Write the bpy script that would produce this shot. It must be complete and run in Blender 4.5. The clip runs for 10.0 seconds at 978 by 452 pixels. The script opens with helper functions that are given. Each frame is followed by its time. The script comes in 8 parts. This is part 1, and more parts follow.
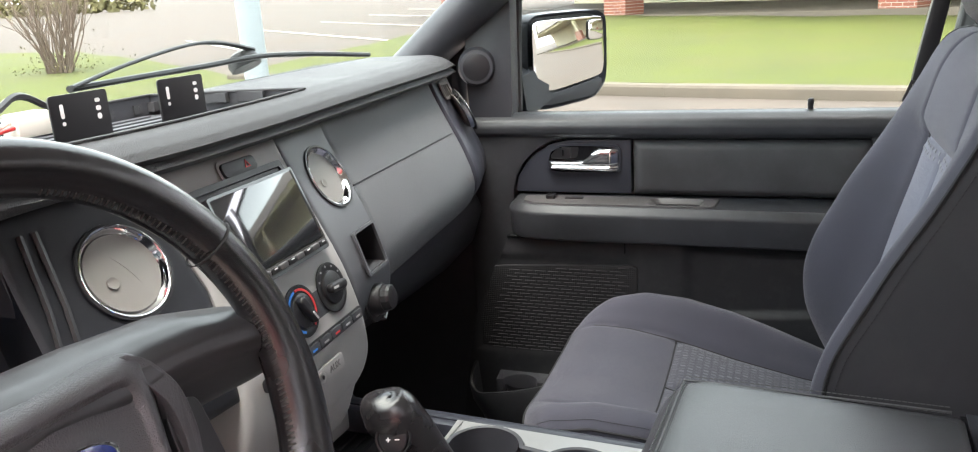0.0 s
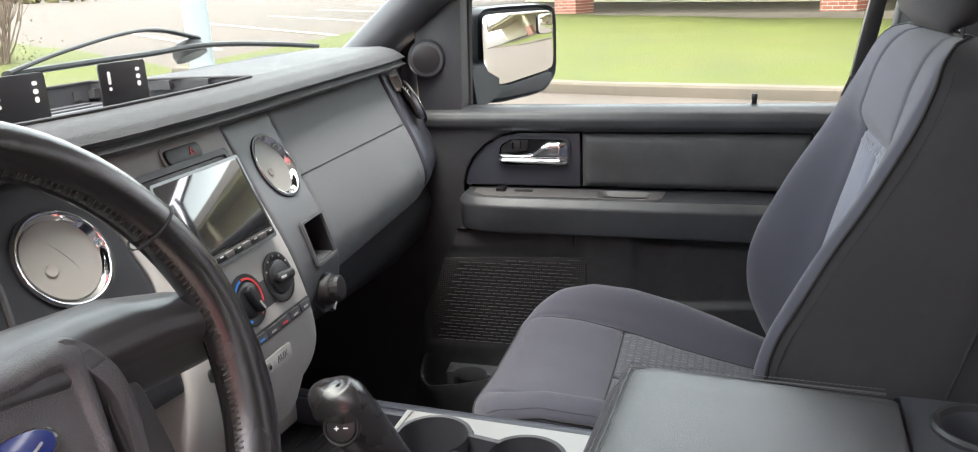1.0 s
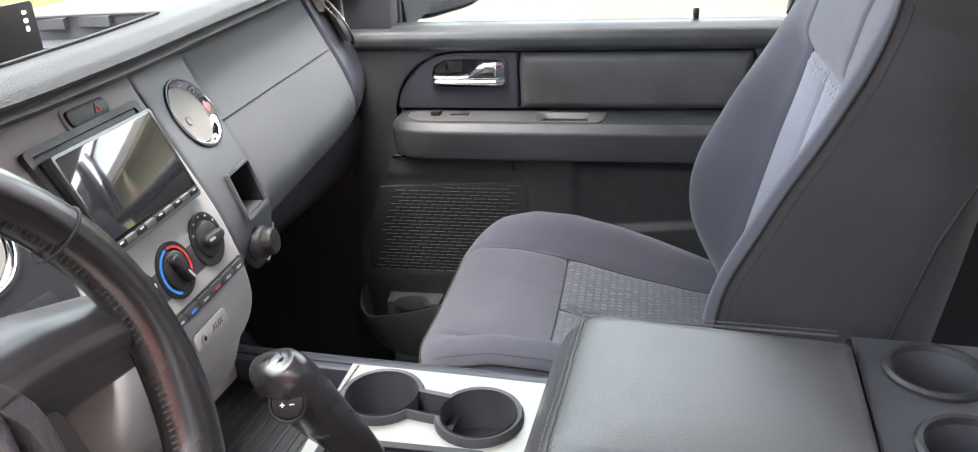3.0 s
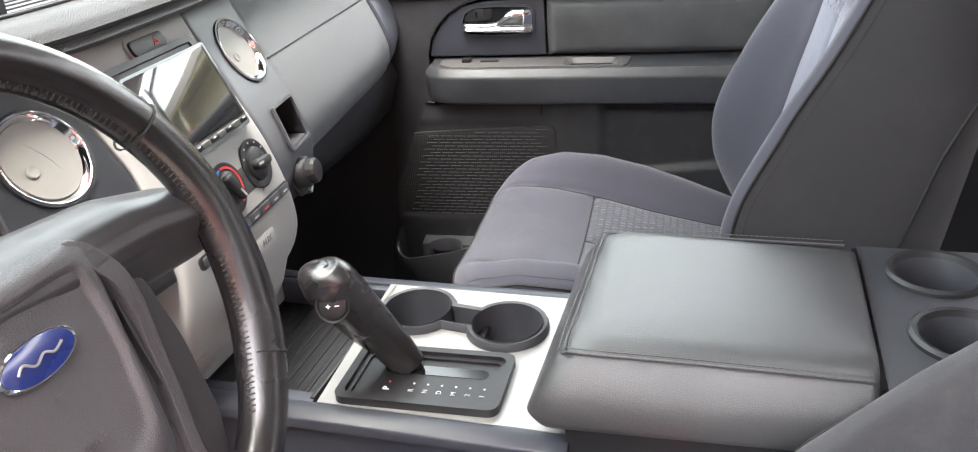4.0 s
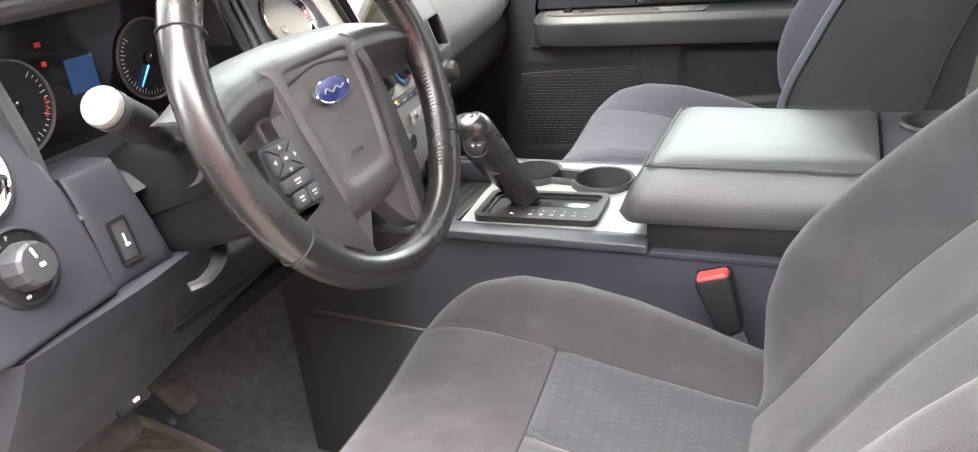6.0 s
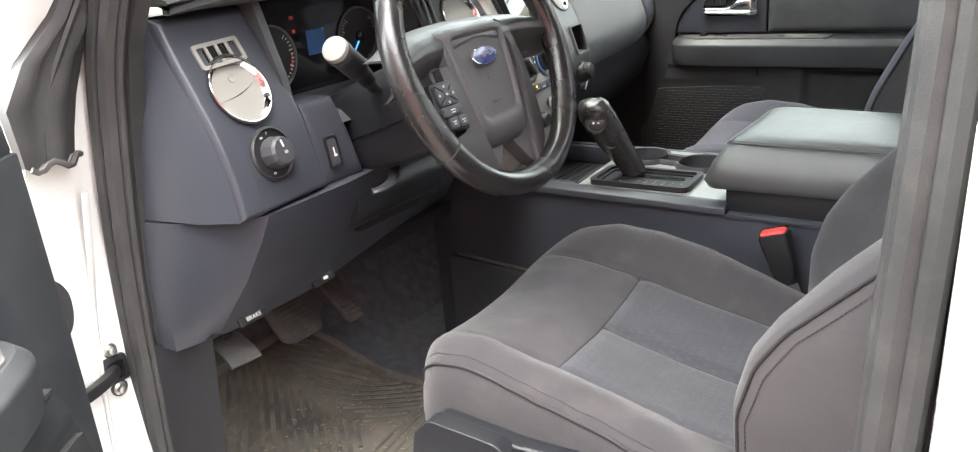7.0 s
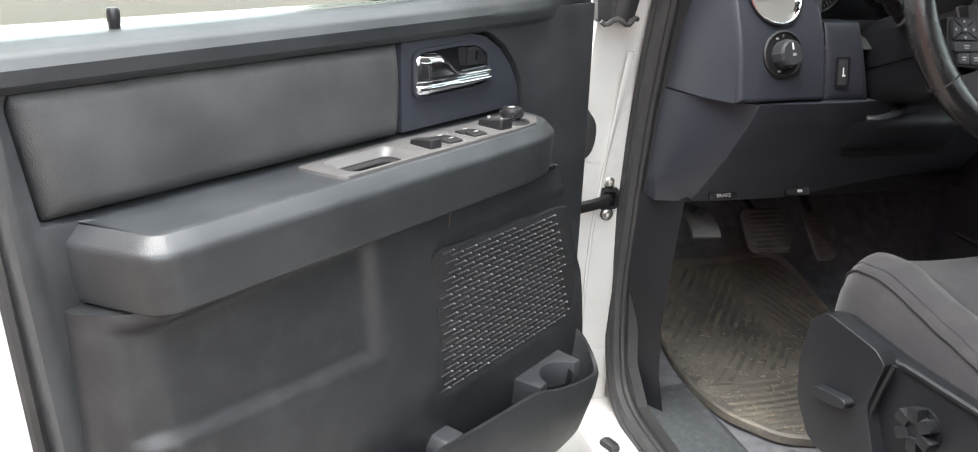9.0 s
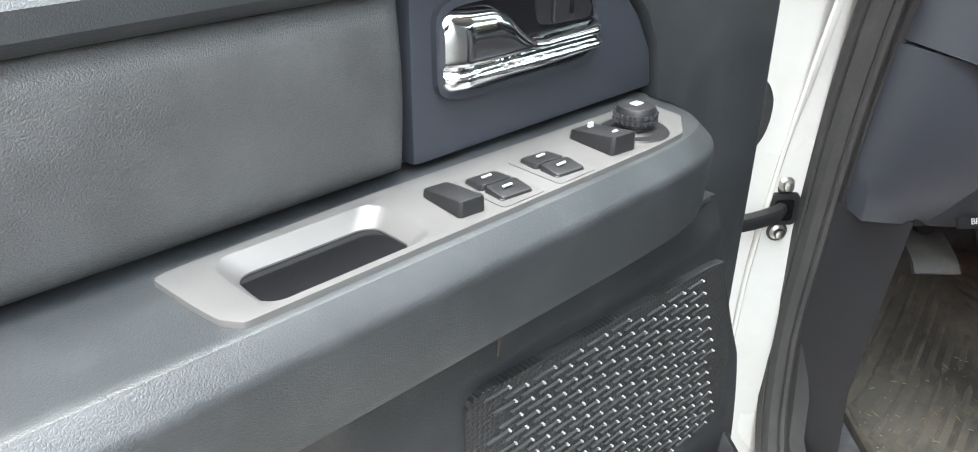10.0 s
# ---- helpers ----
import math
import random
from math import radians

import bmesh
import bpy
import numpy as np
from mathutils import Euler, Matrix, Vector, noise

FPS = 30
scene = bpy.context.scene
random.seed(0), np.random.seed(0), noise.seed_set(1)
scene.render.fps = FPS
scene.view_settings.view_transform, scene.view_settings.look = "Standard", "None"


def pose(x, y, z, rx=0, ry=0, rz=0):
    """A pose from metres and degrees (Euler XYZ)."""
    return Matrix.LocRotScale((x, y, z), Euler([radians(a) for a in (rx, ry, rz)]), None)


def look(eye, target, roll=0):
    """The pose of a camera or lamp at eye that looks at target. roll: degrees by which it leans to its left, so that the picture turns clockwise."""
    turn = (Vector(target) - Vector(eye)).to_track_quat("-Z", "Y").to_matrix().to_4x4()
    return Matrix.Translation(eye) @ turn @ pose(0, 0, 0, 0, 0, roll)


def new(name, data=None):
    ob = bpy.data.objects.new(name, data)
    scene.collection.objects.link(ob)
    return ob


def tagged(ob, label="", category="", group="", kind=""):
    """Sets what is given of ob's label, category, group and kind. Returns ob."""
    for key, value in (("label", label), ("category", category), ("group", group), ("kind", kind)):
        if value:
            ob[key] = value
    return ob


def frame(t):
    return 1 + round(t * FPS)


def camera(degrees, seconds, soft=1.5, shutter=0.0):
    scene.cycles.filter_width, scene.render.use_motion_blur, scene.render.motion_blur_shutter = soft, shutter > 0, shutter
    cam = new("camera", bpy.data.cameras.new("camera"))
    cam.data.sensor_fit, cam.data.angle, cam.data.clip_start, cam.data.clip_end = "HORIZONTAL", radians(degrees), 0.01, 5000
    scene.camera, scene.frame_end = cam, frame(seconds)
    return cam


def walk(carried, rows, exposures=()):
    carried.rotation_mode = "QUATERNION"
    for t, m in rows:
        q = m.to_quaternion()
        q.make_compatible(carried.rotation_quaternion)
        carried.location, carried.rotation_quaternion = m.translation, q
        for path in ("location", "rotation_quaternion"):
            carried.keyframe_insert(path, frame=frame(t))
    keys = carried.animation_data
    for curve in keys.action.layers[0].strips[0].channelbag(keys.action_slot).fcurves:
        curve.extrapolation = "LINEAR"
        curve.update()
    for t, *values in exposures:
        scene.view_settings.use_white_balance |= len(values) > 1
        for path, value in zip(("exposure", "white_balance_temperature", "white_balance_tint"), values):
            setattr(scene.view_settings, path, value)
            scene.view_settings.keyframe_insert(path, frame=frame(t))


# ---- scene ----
cam = camera(61.5, 10.0, soft=1.1)
PATH = [
    (0, (0.136, -0.764, 1.498), (-0.644, 0.996, 0.955), -3.6),
    (0.5, (0.142, -0.769, 1.498), (-0.577, 1.017, 0.956), -2.9),
    (1, (0.139, -0.768, 1.489), (-0.53, 1.034, 0.934), -2.6),
    (1.5, (0.104, -0.651, 1.473), (-0.486, 1.157, 0.854), -2.6),
    (2, (0.099, -0.59, 1.523), (-0.426, 1.206, 0.817), -2.5),
    (2.5, (0.097, -0.651, 1.559), (-0.39, 1.131, 0.793), -2.7),
    (2.7, (0.096, -0.678, 1.548), (-0.383, 1.101, 0.768), -2.6),
    (3.8, (0.133, -0.765, 1.512), (-0.424, 0.954, 0.655), -4.8),
    (4, (0.132, -0.787, 1.506), (-0.436, 0.927, 0.645), -4.8),
    (4.5, (0.148, -0.85, 1.488), (-0.481, 0.833, 0.609), -5.7),
    (5, (0.167, -0.92, 1.47), (-0.492, 0.747, 0.582), -6.8),
    (5.5, (0.173, -1.023, 1.457), (-0.509, 0.645, 0.589), -7.1),
    (5.7, (0.175, -1.069, 1.451), (-0.533, 0.599, 0.606), -6.8),
    (6.8, (0.375, -1.362, 1.422), (-0.625, 0.22, 0.718), -4.9),
    (7, (0.409, -1.413, 1.421), (-0.692, 0.11, 0.737), -4.9),
    (7.5, (0.492, -1.519, 1.398), (-0.884, -0.205, 0.781), -4.0),
    (8, (0.645, -1.532, 1.371), (-1.01, -0.56, 0.808), -1.9),
    (8.5, (0.752, -1.515, 1.351), (-1.036, -0.827, 0.775), 0.8),
    (9, (0.66, -1.467, 1.331), (-1.153, -0.971, 0.648), 1.9),
    (9.5, (0.381, -1.41, 1.315), (-1.414, -1.064, 0.503), 2.3),
    (10, (0.18, -1.328, 1.295), (-1.586, -1.124, 0.378), 0.7),
]
EXPOSURES = [(0.0, 4.33, 6900, 15), (1.0, 4.45, 6950, 16), (2.0, 4.74, 6800, 17), (2.5, 4.87, 6750, 17), (4.0, 5.18, 7050, 16), (5.0, 5.39, 7150, 15), (5.7, 5.44, 7200, 15), (7.0, 4.74, 7050, 10), (7.5, 4.45, 6950, 5), (8.0, 4.28, 6900, 5), (9.0, 3.80, 6750, 7), (9.5, 4.13, 6550, 5), (10.0, 4.28, 6550, 3)]
walk(cam, [(t, look(eye, target, roll)) for t, eye, target, roll in PATH], EXPOSURES)

# ---- light ----
world = bpy.data.worlds.new("sky")
scene.world = world
world.use_nodes = True
wn = world.node_tree.nodes
sky = wn.new("ShaderNodeTexSky")
sky.sky_type, sky.sun_disc = "NISHITA", False
sky.sun_elevation, sky.sun_rotation = radians(80), radians(160)
sky.air_density, sky.dust_density, sky.ozone_density = 1.0, 1.6, 0.4
wn["Background"].inputs["Strength"].default_value = 0.15
cloud = wn.new("ShaderNodeHueSaturation")
cloud.inputs["Saturation"].default_value = 0.30
world.node_tree.links.new(sky.outputs[0], cloud.inputs["Color"])
world.node_tree.links.new(cloud.outputs[0], wn["Background"].inputs["Color"])
sun = new("sun", bpy.data.lights.new("sun", "SUN"))
sun.data.energy, sun.data.angle, sun.data.color = 0.5, radians(60), (1.0, 0.97, 0.93)
sun.matrix_world = look((.5, -1.3, 8), (0, 0, 0))


# ---- materials ----
def material(name, color, rough=0.5, metal=0.0, grain=None, vary=0.0, vscale=8.0, dirt=None, coat=0.0, sheen=0.0, spec=0.5, rvary=0.08, emit=None):
    """grain: (kind, scale, strength); dirt: (colour, scale, amount)."""
    m = bpy.data.materials.new(name)
    m.use_nodes = True
    nt = m.node_tree
    n, l = nt.nodes, nt.links
    b = n["Principled BSDF"]
    b.inputs["Metallic"].default_value = metal
    b.inputs["Specular IOR Level"].default_value = spec
    b.inputs["Coat Weight"].default_value = coat
    b.inputs["Coat Roughness"].default_value = 0.08
    b.inputs["Sheen Weight"].default_value = sheen
    tc = n.new("ShaderNodeTexCoord")
    big = n.new("ShaderNodeTexNoise")
    big.inputs["Scale"].default_value, big.inputs["Detail"].default_value = vscale, 6.0
    l.new(tc.outputs["Object"], big.inputs["Vector"])
    ramp = n.new("ShaderNodeMapRange")
    ramp.inputs["From Min"].default_value, ramp.inputs["From Max"].default_value = 0.3, 0.7
    ramp.inputs["To Min"].default_value, ramp.inputs["To Max"].default_value = 1.0 - vary, 1.0 + vary
    l.new(big.outputs["Fac"], ramp.inputs["Value"])
    mul = n.new("ShaderNodeMix")
    mul.data_type, mul.blend_type = "RGBA", "MULTIPLY"
    mul.inputs["Factor"].default_value = 1.0
    mul.inputs["A"].default_value = (*color, 1)
    l.new(ramp.outputs[0], mul.inputs["B"])
    out = mul.outputs["Result"]
    if dirt:
        dn = n.new("ShaderNodeTexNoise")
        dn.inputs["Scale"].default_value, dn.inputs["Detail"].default_value = dirt[1], 10.0
        dn.inputs["Roughness"].default_value = 0.7
        l.new(tc.outputs["Object"], dn.inputs["Vector"])
        dr = n.new("ShaderNodeMapRange")
        dr.inputs["From Min"].default_value, dr.inputs["From Max"].default_value = 0.48, 0.72
        dr.inputs["To Max"].default_value = dirt[2]
        l.new(dn.outputs["Fac"], dr.inputs["Value"])
        dm = n.new("ShaderNodeMix")
        dm.data_type = "RGBA"
        dm.inputs["B"].default_value = (*dirt[0], 1)
        l.new(dr.outputs[0], dm.inputs["Factor"])
        l.new(out, dm.inputs["A"])
        out = dm.outputs["Result"]
    l.new(out, b.inputs["Base Color"])
    rr = n.new("ShaderNodeMapRange")
    rr.inputs["From Min"].default_value, rr.inputs["From Max"].default_value = 0.3, 0.7
    rr.inputs["To Min"].default_value, rr.inputs["To Max"].default_value = max(0.02, rough - rvary), min(1, rough + rvary)
    l.new(big.outputs["Fac"], rr.inputs["Value"])
    l.new(rr.outputs[0], b.inputs["Roughness"])
    if grain:
        kind, scale, strength = grain
        if kind == "leather":
            g = n.new("ShaderNodeTexVoronoi")
            g.feature = "DISTANCE_TO_EDGE"
            g.inputs["Scale"].default_value = scale
            w = n.new("ShaderNodeTexNoise")
            w.inputs["Scale"].default_value = scale * 0.6
            mixv = n.new("ShaderNodeMix")
            mixv.data_type = "RGBA"
            mixv.inputs["Factor"].default_value = 0.0025
            l.new(tc.outputs["Object"], w.inputs["Vector"])
            l.new(tc.outputs["Object"], mixv.inputs["A"])
            l.new(w.outputs["Color"], mixv.inputs["B"])
            l.new(mixv.outputs["Result"], g.inputs["Vector"])
            mr = n.new("ShaderNodeMapRange")
            mr.inputs["From Max"].default_value = 0.22
            l.new(g.outputs["Distance"], mr.inputs["Value"])
            h = mr.outputs[0]
        elif kind == "weave":
            g = n.new("ShaderNodeTexVoronoi")
            g.inputs["Scale"].default_value = scale
            g.inputs["Randomness"].default_value = 0.4
            l.new(tc.outputs["Object"], g.inputs["Vector"])
            h = g.outputs["Distance"]
        else:
            g = n.new("ShaderNodeTexNoise")
            g.inputs["Scale"].default_value, g.inputs["Detail"].default_value = scale, 4.0
            l.new(tc.outputs["Object"], g.inputs["Vector"])
            h = g.outputs["Fac"]
        bump = n.new("ShaderNodeBump")
        bump.inputs["Strength"].default_value = strength
        bump.inputs["Distance"].default_value = 0.001 if kind != "soil" else 0.01
        l.new(h, bump.inputs["Height"])
        l.new(bump.outputs[0], b.inputs["Normal"])
    if emit:
        b.inputs["Emission Color"].default_value = (*emit[0], 1)
        b.inputs["Emission Strength"].default_value = emit[1]
    return m


def patterned(name, base, mark, swap, scale=1.0):
    """Seat cloth with small pale woven dashes in staggered rows."""
    m = material(name, base, 0.9, grain=("weave", 900, 0.5), vary=0.15, sheen=0.15)
    n, l = m.node_tree.nodes, m.node_tree.links
    b = n["Principled BSDF"]
    old = b.inputs["Base Color"].links[0].from_socket
    tc = n.new("ShaderNodeTexCoord")
    sep = n.new("ShaderNodeSeparateXYZ")
    com = n.new("ShaderNodeCombineXYZ")
    l.new(tc.outputs["Object"], sep.inputs[0])
    l.new(sep.outputs[1], com.inputs[0])
    l.new(sep.outputs[2 if swap else 0], com.inputs[1])
    br = n.new("ShaderNodeTexBrick")
    br.inputs["Scale"].default_value = 1.0
    br.inputs["Brick Width"].default_value, br.inputs["Row Height"].default_value = 0.0085 * scale, 0.012 * scale
    br.inputs["Mortar Size"].default_value, br.inputs["Mortar Smooth"].default_value = 0.0024 * scale, 0.3
    br.inputs["Color1"].default_value, br.inputs["Color2"].default_value, br.inputs["Mortar"].default_value = (1, 1, 1, 1), (0.15, 0.15, 0.15, 1), (0, 0, 0, 1)
    l.new(com.outputs[0], br.inputs["Vector"])
    nz = n.new("ShaderNodeTexNoise")
    nz.inputs["Scale"].default_value = 14.0
    l.new(tc.outputs["Object"], nz.inputs["Vector"])
    am = n.new("ShaderNodeMath")
    am.operation = "MULTIPLY"
    l.new(br.outputs["Color"], am.inputs[0])
    l.new(nz.outputs["Fac"], am.inputs[1])
    mx = n.new("ShaderNodeMix")
    mx.data_type = "RGBA"
    mx.inputs["B"].default_value = (*mark, 1)
    l.new(am.outputs[0], mx.inputs["Factor"])
    l.new(old, mx.inputs["A"])
    l.new(mx.outputs["Result"], b.inputs["Base Color"])
    return m


def glass_material(name, tint=(1, 1, 1), rough=0.0):
    m = bpy.data.materials.new(name)
    m.use_nodes = True
    n, l = m.node_tree.nodes, m.node_tree.links
    n.remove(n["Principled BSDF"])
    tr, gl, lw, fr, mx = n.new("ShaderNodeBsdfTransparent"), n.new("ShaderNodeBsdfGlossy"), n.new("ShaderNodeLayerWeight"), n.new("ShaderNodeMath"), n.new("ShaderNodeMixShader")
    tr.inputs[0].default_value = (*tint, 1)
    gl.inputs["Roughness"].default_value = rough
    fr.operation, fr.inputs[1].default_value = "POWER", 6.0
    l.new(lw.outputs["Facing"], fr.inputs[0])
    l.new(fr.outputs[0], mx.inputs[0])
    l.new(tr.outputs[0], mx.inputs[1])
    l.new(gl.outputs[0], mx.inputs[2])
    l.new(mx.outputs[0], n["Material Output"].inputs[0])
    return m


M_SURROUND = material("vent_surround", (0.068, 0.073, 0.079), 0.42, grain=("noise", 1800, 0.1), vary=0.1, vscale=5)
# Like the pad's vinyl, coloured lighter for the light on this upright face.
M_AIRBAG = material("lit_airbag_vinyl", (0.086, 0.092, 0.096), 0.40, grain=("leather", 520, 0.5), vary=0.14, vscale=5)
M_PAD = material("dash_vinyl", (0.044, 0.046, 0.049), 0.55, spec=0.3, grain=("leather", 400, 0.6), vary=0.12, vscale=5)
M_DOOR = material("door_vinyl", (0.0255, 0.0282, 0.0312), 0.42, spec=0.6, grain=("leather", 600, 0.16), vary=0.2, vscale=9, dirt=((0.085, 0.09, 0.095), 28, 0.2))
# Hard plastic low on the door, darkened to put shade into its colour.
M_DOORLOW = material("door_hard_plastic_shaded", (0.0165, 0.018, 0.020), 0.46, grain=("noise", 900, 0.35), vary=0.15, vscale=7, dirt=((0.12, 0.12, 0.12), 30, 0.12))
M_PANEL = material("door_pad", (0.049, 0.0500, 0.0520), 0.46, grain=("leather", 600, 0.35), vary=0.3, vscale=14, dirt=((0.095, 0.095, 0.095), 24, 0.22))
M_HARD = material("hard_plastic", (0.032, 0.034, 0.039), 0.48, grain=("noise", 1400, 0.25), vary=0.1, vscale=5, dirt=((0.1, 0.1, 0.1), 30, 0.12))
M_SMOOTH = material("smooth_plastic", (0.031, 0.034, 0.043), 0.40, spec=0.4, grain=("noise", 1800, 0.1), vary=0.1, vscale=5)
M_BLACK = material("black_plastic", (0.013, 0.013, 0.0142), 0.38, spec=0.4, grain=("noise", 1500, 0.15), vary=0.1)
M_GLOSS = material("gloss_black", (0.006, 0.006, 0.007), 0.12, vary=0.1, coat=0.4, rvary=0.04)
M_SILVER = material("silver_paint", (0.285, 0.285, 0.275), 0.52, spec=0.35, grain=("noise", 2200, 0.1), vary=0.05, vscale=10)
M_SATIN = material("satin_plate", (0.285, 0.283, 0.273), 0.36, metal=0.5, grain=("noise", 2500, 0.12), vary=0.05, vscale=12)
M_TRIMGREY = material("switch_plate", (0.118, 0.115, 0.115), 0.38, metal=0.3, grain=("noise", 2200, 0.12), vary=0.06, vscale=10)
M_CHROME = material("chrome", (0.85, 0.86, 0.88), 0.06, metal=1.0, vary=0.02, rvary=0.03)
M_VENT = material("vent_grey", (0.21, 0.205, 0.19), 0.5, metal=0.1, grain=("noise", 2000, 0.1), vary=0.05)
M_LEATHER = material("lid_leather", (0.045, 0.046, 0.047), 0.36, spec=0.95, grain=("leather", 620, 0.26), vary=0.15, vscale=7)
M_WHEEL = material("wheel_leather", (0.011, 0.0105, 0.011), 0.24, spec=0.75, grain=("leather", 900, 0.06), vary=0.15, vscale=12, dirt=((0.04, 0.028, 0.024), 9, 0.12))
M_SPOKE = material("spoke_plastic", (0.026, 0.0245, 0.0255), 0.36, grain=("noise", 1400, 0.12), vary=0.15)
M_HUB = material("wheel_hub", (0.054, 0.0515, 0.0545), 0.42, grain=("leather", 520, 0.3), vary=0.1)
M_CLOTH = material("seat_cloth", (0.051, 0.0510, 0.068), 0.92, grain=("weave", 1100, 0.45), vary=0.16, vscale=7, sheen=0.15, dirt=((0.11, 0.10, 0.10), 5, 0.16))
# Worn, and darker than seat_cloth to put shade on the driver's seat.
M_CLOTH_WORN_SHADED = material("worn_shaded_seat_cloth", (0.0235, 0.0222, 0.0258), 0.92, grain=("weave", 1100, 0.45), vary=0.2, vscale=7, sheen=0.12, dirt=((0.15, 0.135, 0.12), 16, 0.13))
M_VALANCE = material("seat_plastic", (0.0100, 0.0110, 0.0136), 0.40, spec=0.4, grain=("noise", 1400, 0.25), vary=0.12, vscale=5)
M_STRAW = material("dry_straw", (0.36, 0.31, 0.22), 0.8, vary=0.2)
M_VINYLSEAT = material("seat_side", (0.022, 0.021, 0.023), 0.6, grain=("leather", 600, 0.2), vary=0.12, vscale=5)
# Passenger's side cloth, coloured darker for the shade on its inboard face.
M_SEATSIDE_SHADED = material("shaded_seat_side_cloth", (0.028, 0.0275, 0.031), 0.8, grain=("weave", 1100, 0.3), vary=0.12, vscale=6, sheen=0.1, dirt=((0.10, 0.095, 0.095), 7, 0.12))
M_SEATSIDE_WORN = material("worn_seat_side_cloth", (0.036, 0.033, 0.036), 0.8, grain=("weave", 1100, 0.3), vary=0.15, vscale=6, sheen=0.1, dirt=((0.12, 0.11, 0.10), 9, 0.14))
M_INSERT = patterned("seat_insert", (0.052, 0.053, 0.066), (0.17, 0.17, 0.19), False)
# Driver's insert, darkened along with its cloth for the shade.
M_INSERT_WORN_SHADED = patterned("worn_shaded_seat_insert", (0.0225, 0.0235, 0.030), (0.044, 0.045, 0.054), False)
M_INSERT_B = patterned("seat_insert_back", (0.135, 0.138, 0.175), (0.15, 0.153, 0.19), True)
M_THREAD = material("thread", (0.075, 0.075, 0.075), 0.8, vary=0.1)
M_WOVEN = material("pale_woven_thread", (0.24, 0.24, 0.255), 0.8, vary=0.2)
M_LACE = material("lacing_thread", (0.026, 0.024, 0.023), 0.6, vary=0.15)
M_SEAM = material("seam_cord", (0.013, 0.013, 0.014), 0.8, vary=0.1)
M_WHITE = material("white_paint", (0.60, 0.595, 0.575), 0.22, vary=0.03, vscale=4, coat=0.5, dirt=((0.42, 0.38, 0.32), 9, 0.18))
M_RUBBER = material("seal_rubber", (0.026, 0.026, 0.027), 0.55, grain=("noise", 700, 0.3), vary=0.2, dirt=((0.09, 0.085, 0.08), 25, 0.25))
M_MAT = material("mat_rubber", (0.118, 0.111, 0.098), 0.58, grain=("noise", 300, 0.6), vary=0.45, vscale=7, dirt=((0.22, 0.19, 0.145), 15, 0.9))
M_MATRIB = material("worn_rubber_rib", (0.115, 0.108, 0.094), 0.55, grain=("noise", 300, 0.5), vary=0.5, vscale=9, dirt=((0.25, 0.22, 0.17), 19, 0.8))
M_CARPET = material("carpet", (0.105, 0.110, 0.120), 0.95, grain=("noise", 500, 0.9), vary=0.3, vscale=40, sheen=0.2)
M_SILL = material("sill_plate", (0.051, 0.0561, 0.0612), 0.5, grain=("noise", 600, 0.4), vary=0.2, dirt=((0.13, 0.145, 0.148), 80, 0.6))
M_RED = material("red_button", (0.62, 0.055, 0.05), 0.4, vary=0.06)
M_BLUE = material("emblem_blue", (0.009, 0.018, 0.105), 0.25, coat=0.6, vary=0.15)
M_TAGBLUE = material("tag_blue", (0.02, 0.12, 0.5), 0.5, vary=0.06)
M_MARK = material("white_marking", (0.75, 0.75, 0.75), 0.6, vary=0.05)
M_DIMMARK = material("grey_marking", (0.34, 0.34, 0.34), 0.6, vary=0.15)
M_REDMARK = material("red_marking", (0.55, 0.04, 0.04), 0.5, vary=0.05)
M_BLUEMARK = material("blue_marking", (0.03, 0.2, 0.6), 0.5, vary=0.05)
M_SCREEN = material("screen_glass", (0.012, 0.013, 0.014), 0.05, vary=0.1, coat=1.0, spec=0.8, rvary=0.03)
M_AMBER = material("amber_lamp", (0.8, 0.3, 0.02), 0.4, emit=((1.0, 0.35, 0.03), 0.5))
M_DIALBLUE = material("dial_blue", (0.015, 0.04, 0.1), 0.3, emit=((0.02, 0.08, 0.2), 0.009))
M_NEEDLE = material("needle_blue", (0.05, 0.3, 0.75), 0.4, emit=((0.05, 0.35, 0.9), 0.08))
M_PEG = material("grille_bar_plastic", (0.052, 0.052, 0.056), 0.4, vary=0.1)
# Glint painted as a pale colour on the bar tips.
M_PEGGLINT = material("grille_bar_glint", (0.30, 0.30, 0.31), 0.4, vary=0.2)
M_PERF = material("perforated_plate", (0.022, 0.023, 0.025), 0.5, vary=0.1)


